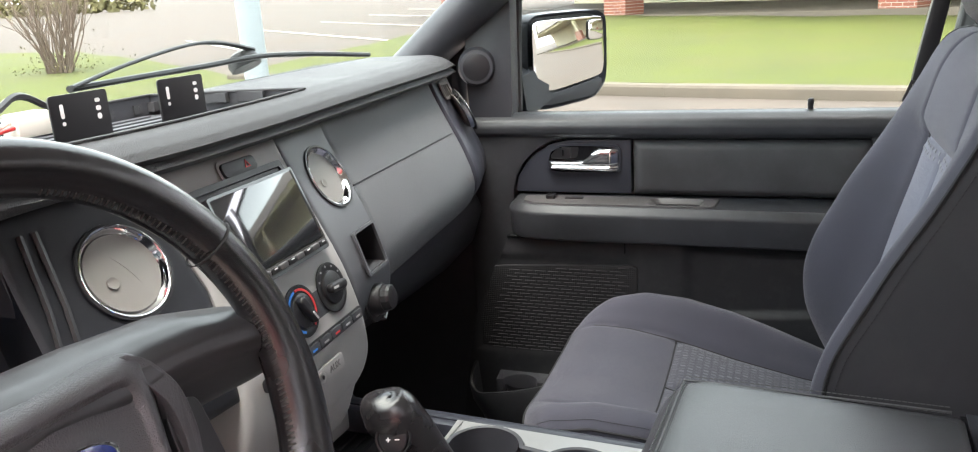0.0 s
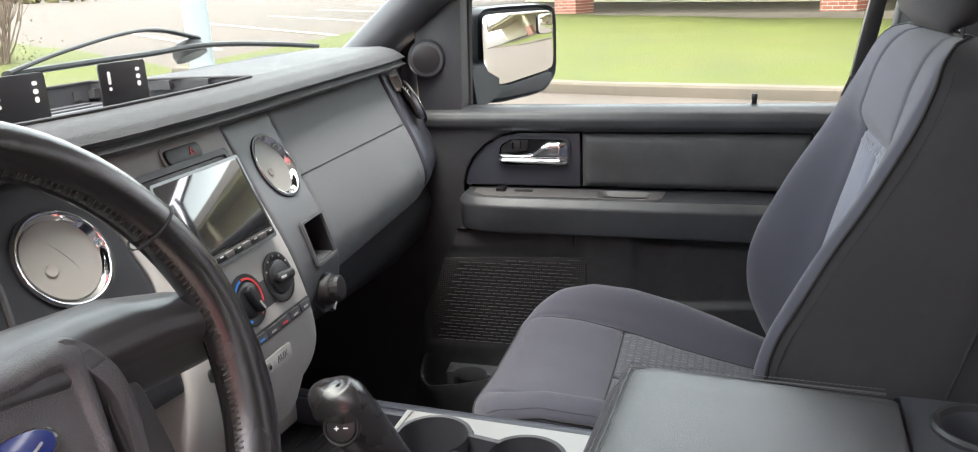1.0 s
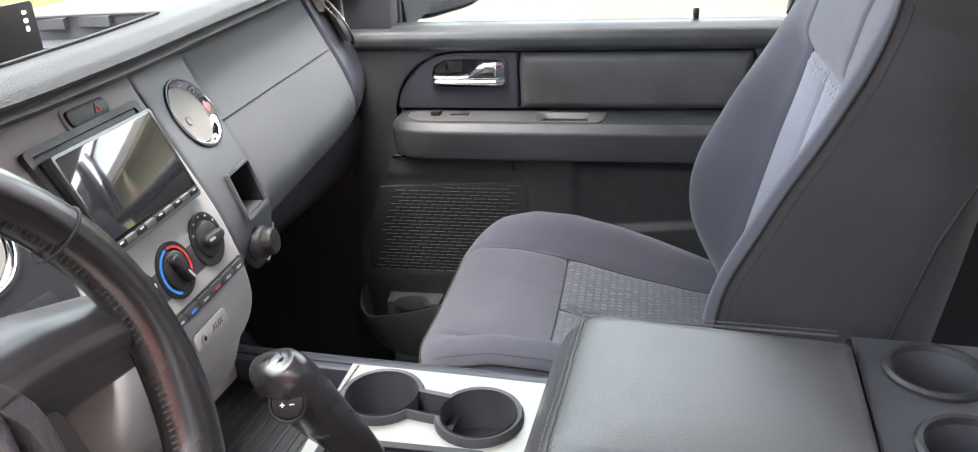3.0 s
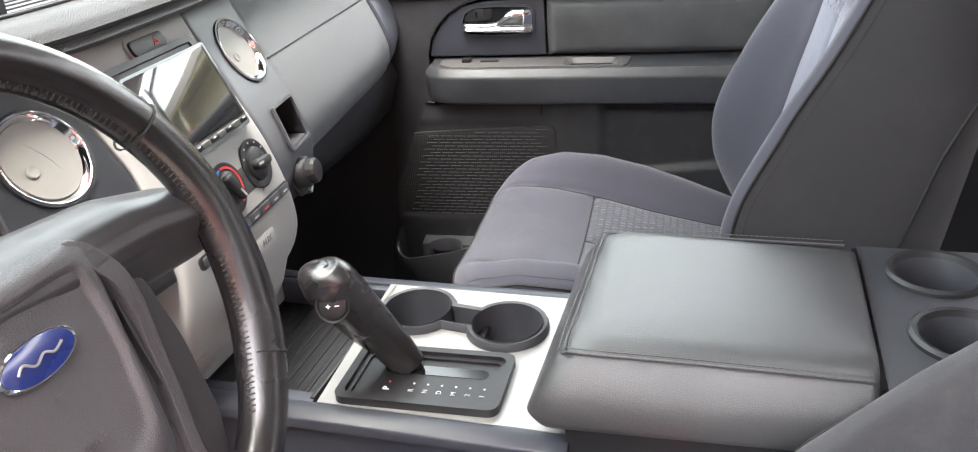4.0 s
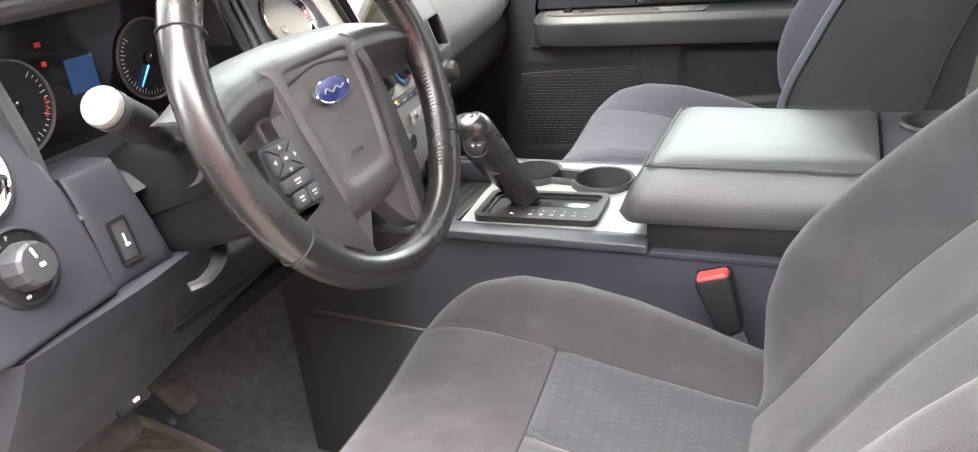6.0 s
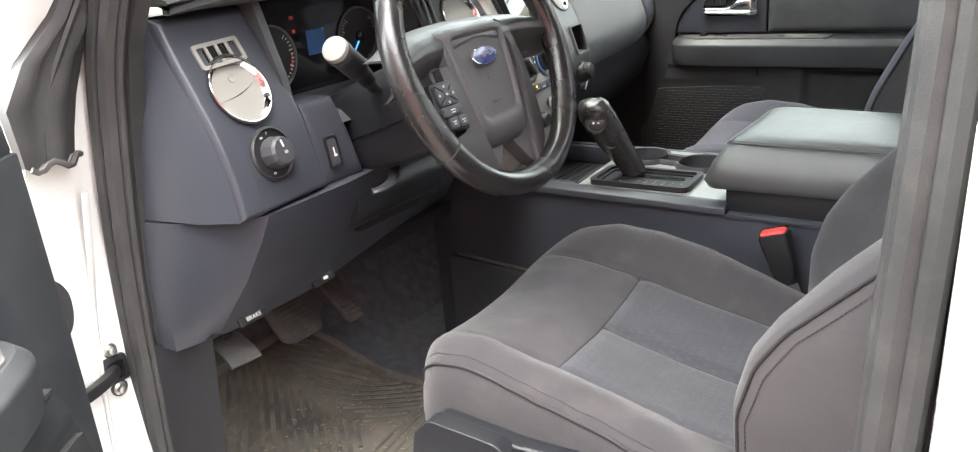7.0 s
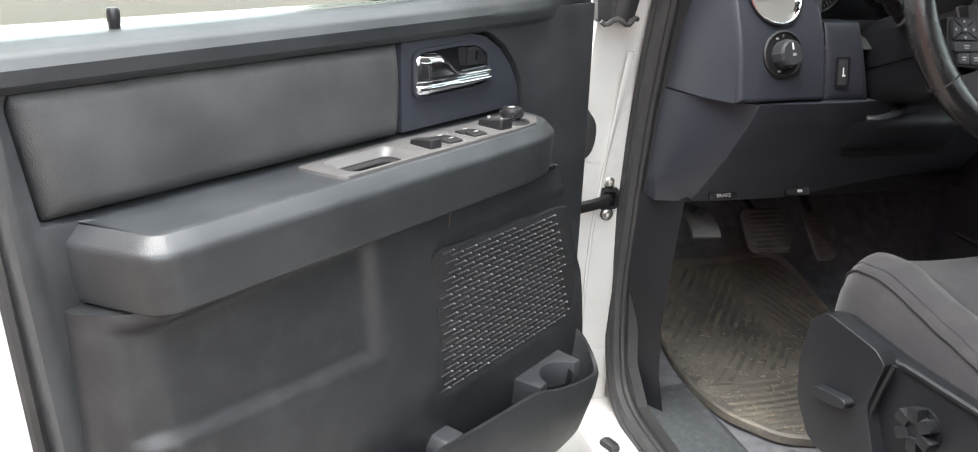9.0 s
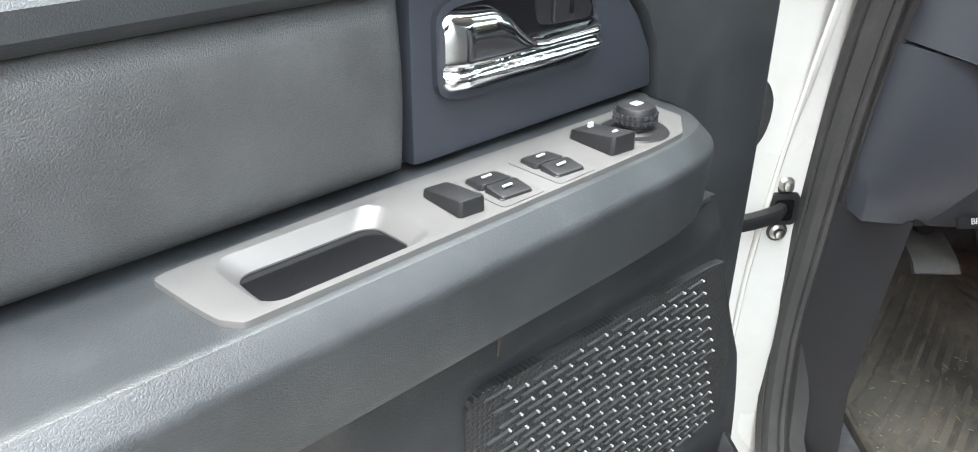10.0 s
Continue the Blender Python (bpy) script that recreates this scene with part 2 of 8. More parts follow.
def perforate(m, pitch):
    """Rows of small dark holes over the face."""
    n, l = m.node_tree.nodes, m.node_tree.links
    b = n["Principled BSDF"]
    old = b.inputs["Base Color"].links[0].from_socket
    tc, sep, com = n.new("ShaderNodeTexCoord"), n.new("ShaderNodeSeparateXYZ"), n.new("ShaderNodeCombineXYZ")
    l.new(tc.outputs["Object"], sep.inputs[0])
    l.new(sep.outputs[0], com.inputs[0])
    l.new(sep.outputs[2], com.inputs[1])
    v = n.new("ShaderNodeTexVoronoi")
    v.voronoi_dimensions = "2D"
    v.inputs["Scale"].default_value, v.inputs["Randomness"].default_value = 1 / pitch, 0.0
    l.new(com.outputs[0], v.inputs["Vector"])
    mr = n.new("ShaderNodeMapRange")
    mr.inputs["From Min"].default_value, mr.inputs["From Max"].default_value = 0.26, 0.36
    l.new(v.outputs["Distance"], mr.inputs["Value"])
    mx = n.new("ShaderNodeMix")
    mx.data_type = "RGBA"
    mx.inputs["A"].default_value = (0.006, 0.006, 0.006, 1)
    l.new(mr.outputs[0], mx.inputs["Factor"])
    l.new(old, mx.inputs["B"])
    l.new(mx.outputs["Result"], b.inputs["Base Color"])
    bp = n.new("ShaderNodeBump")
    bp.inputs["Strength"].default_value, bp.inputs["Distance"].default_value = 0.8, 0.001
    l.new(mr.outputs[0], bp.inputs["Height"])
    l.new(bp.outputs[0], b.inputs["Normal"])


perforate(M_PERF, 0.0042)
M_GLASS = glass_material("window_glass", (0.62, 0.66, 0.64))
M_PRIVACY = glass_material("privacy_glass", (0.16, 0.17, 0.165))
M_MIRROR = material("mirror_silver", (0.9, 0.92, 0.92), 0.015, metal=1.0, vary=0.01, rvary=0.01)
# Driver's mirror foot, coloured pale for the sky light on it.
M_MIRRORFOOT = material("lit_mirror_plastic", (0.115, 0.120, 0.118), 0.6, grain=("noise", 900, 0.25), vary=0.12, vscale=6)
M_METAL = material("steel", (0.45, 0.44, 0.42), 0.35, metal=1.0, vary=0.15, vscale=40)
M_PEDAL = material("pedal_rubber", (0.075, 0.074, 0.073), 0.55, grain=("noise", 400, 0.3), vary=0.2, dirt=((0.2, 0.18, 0.14), 30, 0.5))
M_HEADLINER = material("headliner", (0.6, 0.59, 0.56), 0.95, grain=("weave", 700, 0.3), vary=0.05)
M_ORANGE = material("terminal", (0.6, 0.28, 0.12), 0.5, vary=0.1)
M_WIRE = material("wire_white", (0.7, 0.68, 0.6), 0.5, vary=0.1)


# ---- mesh helpers ----
def interp(x, xs, ys):
    return float(np.interp(x, xs, ys))


def part(name, bm, mat, parent=None, label="", angle=38, smooth=True):
    """Links a bmesh as one mesh object, under parent if there is one."""
    bmesh.ops.recalc_face_normals(bm, faces=bm.faces[:])
    lim = radians(angle)
    for f in bm.faces:
        f.smooth = smooth
    for e in bm.edges:
        e.smooth = len(e.link_faces) == 2 and e.calc_face_angle(0) < lim
    me = bpy.data.meshes.new(name)
    bm.to_mesh(me)
    bm.free()
    me.materials.append(mat)
    ob = new(name, me)
    if parent is not None:
        ob.parent = parent
    if label:
        ob["label"] = label
    return ob


def thing(name, label, category, group="", kind="", m=None):
    ob = new(name)
    if m is not None:
        ob.matrix_world = m
    return tagged(ob, label, category, group, kind)


def bevel(bm, r, seg=2, ang=30):
    es = [e for e in bm.edges if len(e.link_faces) == 2 and e.calc_face_angle(0) > radians(ang)]
    if r > 0 and es:
        bmesh.ops.bevel(bm, geom=es, offset=r, segments=seg, profile=0.6, affect="EDGES", clamp_overlap=True)
    return bm


def box(x0, x1, y0, y1, z0, z1, r=0.0, seg=2):
    bm = bmesh.new()
    bmesh.ops.create_cube(bm, size=1)
    for v in bm.verts:
        v.co = Vector((x0 + (v.co.x + .5) * (x1 - x0), y0 + (v.co.y + .5) * (y1 - y0), z0 + (v.co.z + .5) * (z1 - z0)))
    return bevel(bm, r, seg)


def prism(poly, axis, a, b, r=0.0, seg=2, ang=30):
    """poly in the two other axes, in their order x, y, z; runs from a to b."""
    def at(p, d):
        return {"x": (d, p[0], p[1]), "y": (p[0], d, p[1]), "z": (p[0], p[1], d)}[axis]
    bm = bmesh.new()
    lo, hi = [bm.verts.new(at(p, a)) for p in poly], [bm.verts.new(at(p, b)) for p in poly]
    n = len(poly)
    bm.faces.new(lo)
    bm.faces.new(hi[::-1])
    for i in range(n):
        bm.faces.new((lo[i], lo[(i + 1) % n], hi[(i + 1) % n], hi[i]))
    bmesh.ops.recalc_face_normals(bm, faces=bm.faces[:])
    return bevel(bm, r, seg, ang)


def loft(rings, ring_closed=True, caps=True, path_closed=False):
    bm = bmesh.new()
    vs = [[bm.verts.new(p) for p in r] for r in rings]
    m, n = len(vs), len(vs[0])
    for i in range(m if path_closed else m - 1):
        for j in range(n if ring_closed else n - 1):
            bm.faces.new((vs[i][j], vs[i][(j + 1) % n], vs[(i + 1) % m][(j + 1) % n], vs[(i + 1) % m][j]))
    if caps and ring_closed and not path_closed:
        bm.faces.new(vs[0])
        bm.faces.new(vs[-1][::-1])
    return bm


def smooth_path(pts, n, closed=False):
    """Catmull-Rom through pts, n steps a span."""
    P = [Vector(p) for p in pts]
    m = len(P)
    out = []
    for i in range(m if closed else m - 1):
        if closed:
            a, b, c, d = P[(i - 1) % m], P[i], P[(i + 1) % m], P[(i + 2) % m]
        else:
            a, b, c, d = P[max(i - 1, 0)], P[i], P[i + 1], P[min(i + 2, m - 1)]
        for k in range(n):
            t = k / n
            out.append(0.5 * ((2 * b) + (c - a) * t + (2 * a - 5 * b + 4 * c - d) * t * t + (3 * b - a - 3 * c + d) * t ** 3))
    if not closed:
        out.append(P[-1])
    return out


def tube(pts, r, sides=8, closed=False, flat=1.0, up=(0, 0, 1)):
    """A round (flat 1) or flattened rod along pts; r a number or one for each point."""
    P = [Vector(p) for p in pts]
    m = len(P)
    rings = []
    for i, p in enumerate(P):
        t = (P[(i + 1) % m] - P[i - 1]) if closed else (P[min(i + 1, m - 1)] - P[max(i - 1, 0)])
        t.normalize()
        a = Vector(up) - t * t.dot(Vector(up))
        a = a.normalized() if a.length > 1e-4 else t.orthogonal().normalized()
        b = t.cross(a)
        rr = r if isinstance(r, (int, float)) else r[i]
        rings.append([p + rr * (a * math.cos(q) * flat + b * math.sin(q)) for q in (2 * math.pi * k / sides for k in range(sides))])
    return loft(rings, True, True, closed)


def lathe(profile, m=None, n=32, caps=True):
    """profile of (radius, height) turned round local z, then set by m."""
    rings = [[(r * math.cos(2 * math.pi * k / n), r * math.sin(2 * math.pi * k / n), h) for k in range(n)] for r, h in profile]
    bm = loft(rings, True, caps)
    if m is not None:
        bm.transform(m)
    return bm


def rrect(w, h, r, n=4, cx=0.0, cy=0.0):
    pts = []
    for k, (sx, sy) in enumerate(((1, 1), (-1, 1), (-1, -1), (1, -1))):
        for i in range(n + 1):
            a = radians(90 * k + 90 * i / n)
            pts.append((cx + sx * (w / 2 - r) + r * math.cos(a), cy + sy * (h / 2 - r) + r * math.sin(a)))
    return pts


def plate(poly, m, depth, r=0.0, seg=2):
    """A flat-topped block with outline poly in the local plane of m, its top at local z = depth."""
    bm = prism(poly, "z", 0.0, depth, r, seg)
    bm.transform(m)
    return bm


def ring_plate(outer, inner, m, depth, r=0.0):
    """A flat frame between two outlines of equal point count."""
    rings = [[(*p, z) for p in o] for o, z in ((outer, 0.0), (outer, depth), (inner, depth), (inner, 0.0))]
    bm = loft(rings, True, False, True)
    if r:
        bevel(bm, r, 2, 60)
    bm.transform(m)
    return bm


def join(*bms):
    out = bms[0]
    for b in bms[1:]:
        me = bpy.data.meshes.new("tmp")
        b.to_mesh(me)
        b.free()
        out.from_mesh(me)
        bpy.data.meshes.remove(me)
    return out


def grid(nu, nv, f, keep=None, thick=0.0, direction=None):
    """A sheet from f(u, v), u and v from 0 to 1; thick gives it a back along direction."""
    bm = bmesh.new()
    vs = [[bm.verts.new(f(i / nu, j / nv)) for j in range(nv + 1)] for i in range(nu + 1)]
    for i in range(nu):
        for j in range(nv):
            if keep is None or keep((i + .5) / nu, (j + .5) / nv):
                bm.faces.new((vs[i][j], vs[i + 1][j], vs[i + 1][j + 1], vs[i][j + 1]))
    bmesh.ops.delete(bm, geom=[v for v in bm.verts if not v.link_faces], context="VERTS")
    if thick:
        d = Vector(direction) * thick
        got = bmesh.ops.extrude_face_region(bm, geom=bm.faces[:])
        for g in got["geom"]:
            if isinstance(g, bmesh.types.BMVert):
                g.co += d
    return bm


def lettering(text, size, m, mat, parent, name="marking", label=""):
    """Flat raised writing set in the local plane of m, centred."""
    cu = bpy.data.curves.new("writing", "FONT")
    cu.body, cu.size, cu.extrude, cu.align_x, cu.align_y = text, size, 0.0003, "CENTER", "CENTER"
    ob = new("writing", cu)
    deps = bpy.context.evaluated_depsgraph_get()
    me = bpy.data.meshes.new_from_object(ob.evaluated_get(deps))
    bpy.data.objects.remove(ob)
    me.transform(m)
    me.materials.clear()
    me.materials.append(mat)
    out = new(name, me)
    if parent is not None:
        out.parent = parent
    if label:
        out["label"] = label
    return out


# ---- dash surface: x over the car's width y and height z ----
PZ = (0.90, 1.0, 1.06, 1.12, 1.17, 1.217, 1.26, 1.303, 1.35, 1.38)
PX = (-0.43, -0.40, -0.392, -0.398, -0.408, -0.424, -0.446, -0.469, -0.492, -0.50)
FY = (-0.85, -0.80, -0.74, -0.6, -0.45, -0.3, -0.16, 0.016, 0.152, 0.571, 0.65, 0.75)
FX = (-0.03, -0.012, -0.02, -0.03, -0.01, 0.005, 0.014, 0, -0.02, -0.075, -0.09, -0.13)


def dash_x(y, z):
    a = sum(interp(z + d, PZ, PX) for d in (-0.02, 0, 0.02)) / 3
    b = sum(interp(y + d, FY, FX) for d in (-0.03, 0, 0.03)) / 3
    return a + b


def dash_frame(y, z, out=0.0, turn=0.0):
    """Local frame on the dash: x to the passenger side, y up the face, z out of it."""
    h = 0.012
    u = Vector((dash_x(y + h, z) - dash_x(y - h, z), 2 * h, 0)).normalized()
    v = Vector((dash_x(y, z + h) - dash_x(y, z - h), 0, 2 * h))
    w = u.cross(v).normalized()
    v = w.cross(u)
    m = Matrix((u, v, w)).transposed().to_4x4()
    m.translation = Vector((dash_x(y, z), y, z)) + w * out
    return m @ pose(0, 0, 0, 0, 0, turn)


def dash_panel(z0, z1, left, right, out=0.0, nu=20, nv=24, edge=0.004, under=0.0, depth=0.05, holes=()):
    """A sheet of the dash between two side edges given as (z, y) points, rolled in at its rim; under curls its foot forward; holes are (y, z, radius, None) or (y, z, half width, half height)."""
    lz, ly = zip(*sorted(left))
    rz, ry = zip(*sorted(right))

    def f(u, v):
        z = z0 + (z1 - z0) * v
        a, b = interp(z, lz, ly), interp(z, rz, ry)
        y = a + (b - a) * u
        rim = min(u, 1 - u) * abs(b - a)
        rimz = min(v, 1 - v) * abs(z1 - z0)
        k = edge * (max(0, 1 - min(rim, rimz) / 0.008) ** 2)
        x = dash_x(y, z) + out - k
        if under:
            q = max(0, 1 - v / 0.35)
            x -= under * (1 - math.sqrt(max(0, 1 - q * q)))
        return (x, y, z)
    cuts = [(dash_frame(y, z).inverted(), a, b) for y, z, a, b in holes]
    us = [0, .012, .03] + [i / nu for i in range(1, nu)] + [.97, .988, 1]
    vs = [0, .012, .03] + [i / nv for i in range(1, nv)] + [.97, .988, 1]
    us, vs = sorted(set(us)), sorted(set(vs))
    bm = bmesh.new()
    vv = [[bm.verts.new(f(u, v)) for v in vs] for u in us]
    for i in range(len(us) - 1):
        for j in range(len(vs) - 1):
            quad = (vv[i][j], vv[i + 1][j], vv[i + 1][j + 1], vv[i][j + 1])
            mid = sum((q.co for q in quad), Vector()) / 4
            spots = [(inv @ mid, a, b) for inv, a, b in cuts]
            if not any((math.hypot(p.x, p.y) < a) if b is None else (abs(p.x) < a and abs(p.y) < b) for p, a, b in spots):
                bm.faces.new(quad)
    bmesh.ops.delete(bm, geom=[v for v in bm.verts if not v.link_faces], context="VERTS")
    got = bmesh.ops.extrude_face_region(bm, geom=bm.faces[:])
    for g in got["geom"]:
        if isinstance(g, bmesh.types.BMVert):
            g.co.x -= depth
    return bm


# ---- outdoors ----
def outdoor_material(name, c1, c2, scale, rough=0.9, bump=0.4, fine=60):
    m = material(name, c1, rough, grain=("soil", fine, bump), vary=0.15, vscale=0.8, dirt=(c2, scale, 0.8))
    return m


M_CONCRETE = outdoor_material("concrete", (0.090, 0.068, 0.055), (0.073, 0.056, 0.046), 0.7, 0.85, 0.2)
M_KERB = outdoor_material("kerb_concrete", (0.125, 0.100, 0.076), (0.105, 0.085, 0.066), 2.0, 0.85, 0.3)
M_GRASS = outdoor_material("grass", (0.066, 0.076, 0.008), (0.086, 0.082, 0.015), 0.9, 0.9, 0.9, 25)
M_LINE = material("road_paint", (0.62, 0.56, 0.48), 0.8, vary=0.1)
M_BARK = material("twig_bark", (0.17, 0.12, 0.095), 0.9, vary=0.2)
M_LEAF = material("leaf", (0.15, 0.13, 0.055), 0.8, vary=0.3, vscale=3)
M_POST = material("post_paint", (0.30, 0.34, 0.36), 0.5, vary=0.08)
M_CREAM = material("cream_paint", (0.68, 0.62, 0.46), 0.7, vary=0.06, vscale=1)
M_REDWALL = material("red_siding", (0.26, 0.06, 0.055), 0.7, vary=0.1, vscale=1)
M_DARKGLASS = material("far_window", (0.05, 0.06, 0.07), 0.1, vary=0.1)
M_ROOF = material("shingle", (0.13, 0.11, 0.10), 0.9, vary=0.2, vscale=2)


def brick_material():
    m = material("brick_wall", (0.34, 0.12, 0.075), 0.85, vary=0.12, vscale=2)
    n, l = m.node_tree.nodes, m.node_tree.links
    tc, mp = n.new("ShaderNodeTexCoord"), n.new("ShaderNodeMapping")
    mp.inputs["Rotation"].default_value = (radians(90), 0, 0)
    br = n.new("ShaderNodeTexBrick")
    br.inputs["Scale"].default_value = 1.0
    br.inputs["Brick Width"].default_value, br.inputs["Row Height"].default_value, br.inputs["Mortar Size"].default_value = 0.215, 0.075, 0.006
    br.inputs["Color1"].default_value, br.inputs["Color2"].default_value, br.inputs["Mortar"].default_value = (0.36, 0.13, 0.08, 1), (0.28, 0.09, 0.06, 1), (0.5, 0.45, 0.4, 1)
    l.new(tc.outputs["Object"], mp.inputs[0])
    l.new(mp.outputs[0], br.inputs["Vector"])
    l.new(br.outputs["Color"], n["Principled BSDF"].inputs["Base Color"])
    return m


M_BRICK = brick_material()


def terrain(x, y):
    """The lot climbs gently on the passenger's side."""
    r = math.hypot(x - 0.1, y + 0.8)
    return min(1, max(0, (y - 1) / 3)) * interp(r, (0, 4, 8.5, 20, 60, 120, 400), (0, 0, .17, .62, 1.75, 3.0, 8))


def kerb_y(x):
    return 8.6 - 0.14 * x


def spread(u):
    return (u - .5) * 2 * (6 + 400 * abs(2 * u - 1) ** 3)


bm = grid(110, 110, lambda u, v: (spread(u), spread(v), terrain(spread(u), spread(v))), thick=0.4, direction=(0, 0, -1))
ground = tagged(part("ground", bm, M_CONCRETE), "pale tan concrete parking lot with worn patches", "ground", kind="structure")
# lawn beyond the kerb, and its kerb stones


def lawn1(u, v):
    x = -9.0 + 26 * u
    near, far = kerb_y(x) + .17, 17.25 - .54 * x
    y = near + v * max(.5, far - near)
    return (x, y, terrain(x, y) + .12 + .03 * noise.noise((x * .7, y * .7, 0)))


tagged(part("lawn", grid(60, 40, lawn1, thick=0.6, direction=(0, 0, -1)), M_GRASS), "bright green mown lawn behind a concrete kerb", "lawn", kind="structure")
kerb = thing("kerb", "weathered pale concrete kerb along the lawn", "kerb", kind="structure")
for i in range(11):
    x0, x1 = -9 + i * 2.4, -9 + i * 2.4 + 2.399
    pts = [Vector((x, kerb_y(x), terrain(x, kerb_y(x)) - .03)) for x in (x0, x1)]
    d = (pts[1] - pts[0]).normalized()
    w = Vector((0, 0, 1)).cross(d).normalized()
    m = Matrix((d, w, d.cross(w))).transposed().to_4x4()
    m.translation = pts[0]
    b = prism([(-0.02, 0), (0.0, 0.135), (0.025, 0.162), (0.19, 0.168), (0.19, 0)], "x", 0, (pts[1] - pts[0]).length, 0.004)
    b.transform(m)
    part("kerb_stone", b, M_KERB, kerb)


# second lawn in front of the car, with shrub
def lawn2(u, v):
    near = smooth_path([(-20, 2, 0), (-9, 2.5, 0), (-6, 6, 0)], 10)
    far = [Vector(p) for p in ((-22, 13.5, 0), (-17.4, 14.2, 0), (-11.8, 11.65, 0), (-8.6, 9.9, 0))]
    a, b = near[min(20, round(u * 20))], far[min(2, int(u * 3))].lerp(far[min(3, int(u * 3) + 1)], u * 3 - min(2, int(u * 3)))
    p = a.lerp(b, v)
    return (p.x, p.y, terrain(p.x, p.y) + .05 + .03 * noise.noise((p.x * .8, p.y * .8, 0)))


tagged(part("lawn", grid(20, 24, lawn2, thick=0.3, direction=(0, 0, -1)), M_GRASS), "green lawn island with a bare shrub", "lawn", kind="structure")


def strip(p0, p1, w, mat, name, label):
    p0, p1 = Vector((*p0, 0)), Vector((*p1, 0))
    d = (p1 - p0).normalized()
    s = Vector((-d.y, d.x, 0)) * w / 2
    rings = []
    for k in range(9):
        p = p0.lerp(p1, k / 8)
        p.z = terrain(p.x, p.y) + .012
        up = Vector((0, 0, 0.006))
        rings.append([p - s, p + s, p + s + up, p - s + up])
    return tagged(part(name, loft(rings), mat), label, "road marking", "parking lines", "structure")


for i in range(5):
    strip((-16.5 - .1 * i, 17.2 + 3.4 * i), (-10.6 + 1.0 * i, 13.2 + 2.9 * i), 0.11, M_LINE, "parking_line", "worn pale parking bay line on concrete")
for i in range(4):
    strip((-9 - 3.0 * i, -7.5), (-6.5 - 3.0 * i, -14), 0.14, M_LINE, "parking_line", "worn pale parking bay line on concrete")


def shrub(x, y, z, h, seed):
    rnd = random.Random(seed)
    root = thing("shrub", "leafless multi-stemmed shrub with thin brown twigs", "shrub", m=pose(x, y, z))
    bms = []
    tips = []
    for i in range(58):
        a, lean = rnd.uniform(0, 6.28), rnd.uniform(0.1, 0.5)
        p = Vector((0.25 * math.cos(a) * rnd.random(), 0.25 * math.sin(a) * rnd.random(), 0))
        d = Vector((lean * math.cos(a), lean * math.sin(a), 1)).normalized()
        pts = [p.copy()]
        for k in range(5):
            d = (d + Vector((rnd.gauss(0, .12), rnd.gauss(0, .12), 0.05))).normalized()
            p = p + d * h / 5 * rnd.uniform(.7, 1.05)
            pts.append(p.copy())
            if k > 0:
                e = (d + Vector((rnd.gauss(0, .5), rnd.gauss(0, .5), .2))).normalized()
                q = [p.copy(), p + e * h * .12, p + e * h * .22 + Vector((0, 0, .04))]
                bms.append(tube(q, [.008, .006, .003], 4))
                tips.append(q[-1])
        bms.append(tube(pts, [.017, .015, .012, .010, .007, .004], 5))
    part("stem", join(*bms), M_BARK, root)
    bm = bmesh.new()
    for i in range(500):
        t = rnd.choice(tips) if rnd.random() < .3 else Vector((rnd.gauss(0, .4), rnd.gauss(0, .4), abs(rnd.gauss(0, .22))))
        c, s = t + Vector((rnd.gauss(0, .05), rnd.gauss(0, .05), rnd.gauss(0, .05))), rnd.uniform(.012, .032)
        a = Vector((rnd.gauss(0, 1), rnd.gauss(0, 1), rnd.gauss(0, 1))).normalized()
        b = a.orthogonal().normalized()
        bm.faces.new([bm.verts.new(c + p) for p in (a * s, b * s * .5, -a * s, -b * s * .5)])
    part("foliage", bm, M_LEAF, root, "sparse tan-green leaves", smooth=False)
    return root


shrub(-13.3, 10.4, terrain(-13.3, 10.4) + .04, 2.0, 3)
hedge = bmesh.new()
rnd = random.Random(5)
for i in range(1500):
    u = rnd.random()
    c = Vector((-62 + 18 * u, 34 + 10 * u, 0)) + Vector((rnd.gauss(0, .5), rnd.gauss(0, .5), rnd.uniform(.1, 1.3)))
    c.z += terrain(c.x, c.y)
    a = Vector((rnd.gauss(0, 1), rnd.gauss(0, 1), rnd.gauss(0, 1))).normalized() * rnd.uniform(.15, .35)
    b = a.orthogonal().normalized() * a.length * .6
    hedge.faces.new([hedge.verts.new(c + p) for p in (a, b, -a, -b)])
tagged(part("hedge", hedge, M_LEAF, smooth=False), "low dark hedge on the far side of the lot", "hedge", kind="stuff")

post = thing("lamp_post", "grey painted round steel lamp post in the parking lot", "lamp post", m=pose(-5.5, 6.25, terrain(-5.5, 6.25)))
part("shaft", lathe([(.125, 0), (.12, 5.0), (.1, 5.02)], n=20), M_POST, post)
part("base_plate", box(-.2, .2, -.2, .2, 0, .03, .006), M_POST, post)


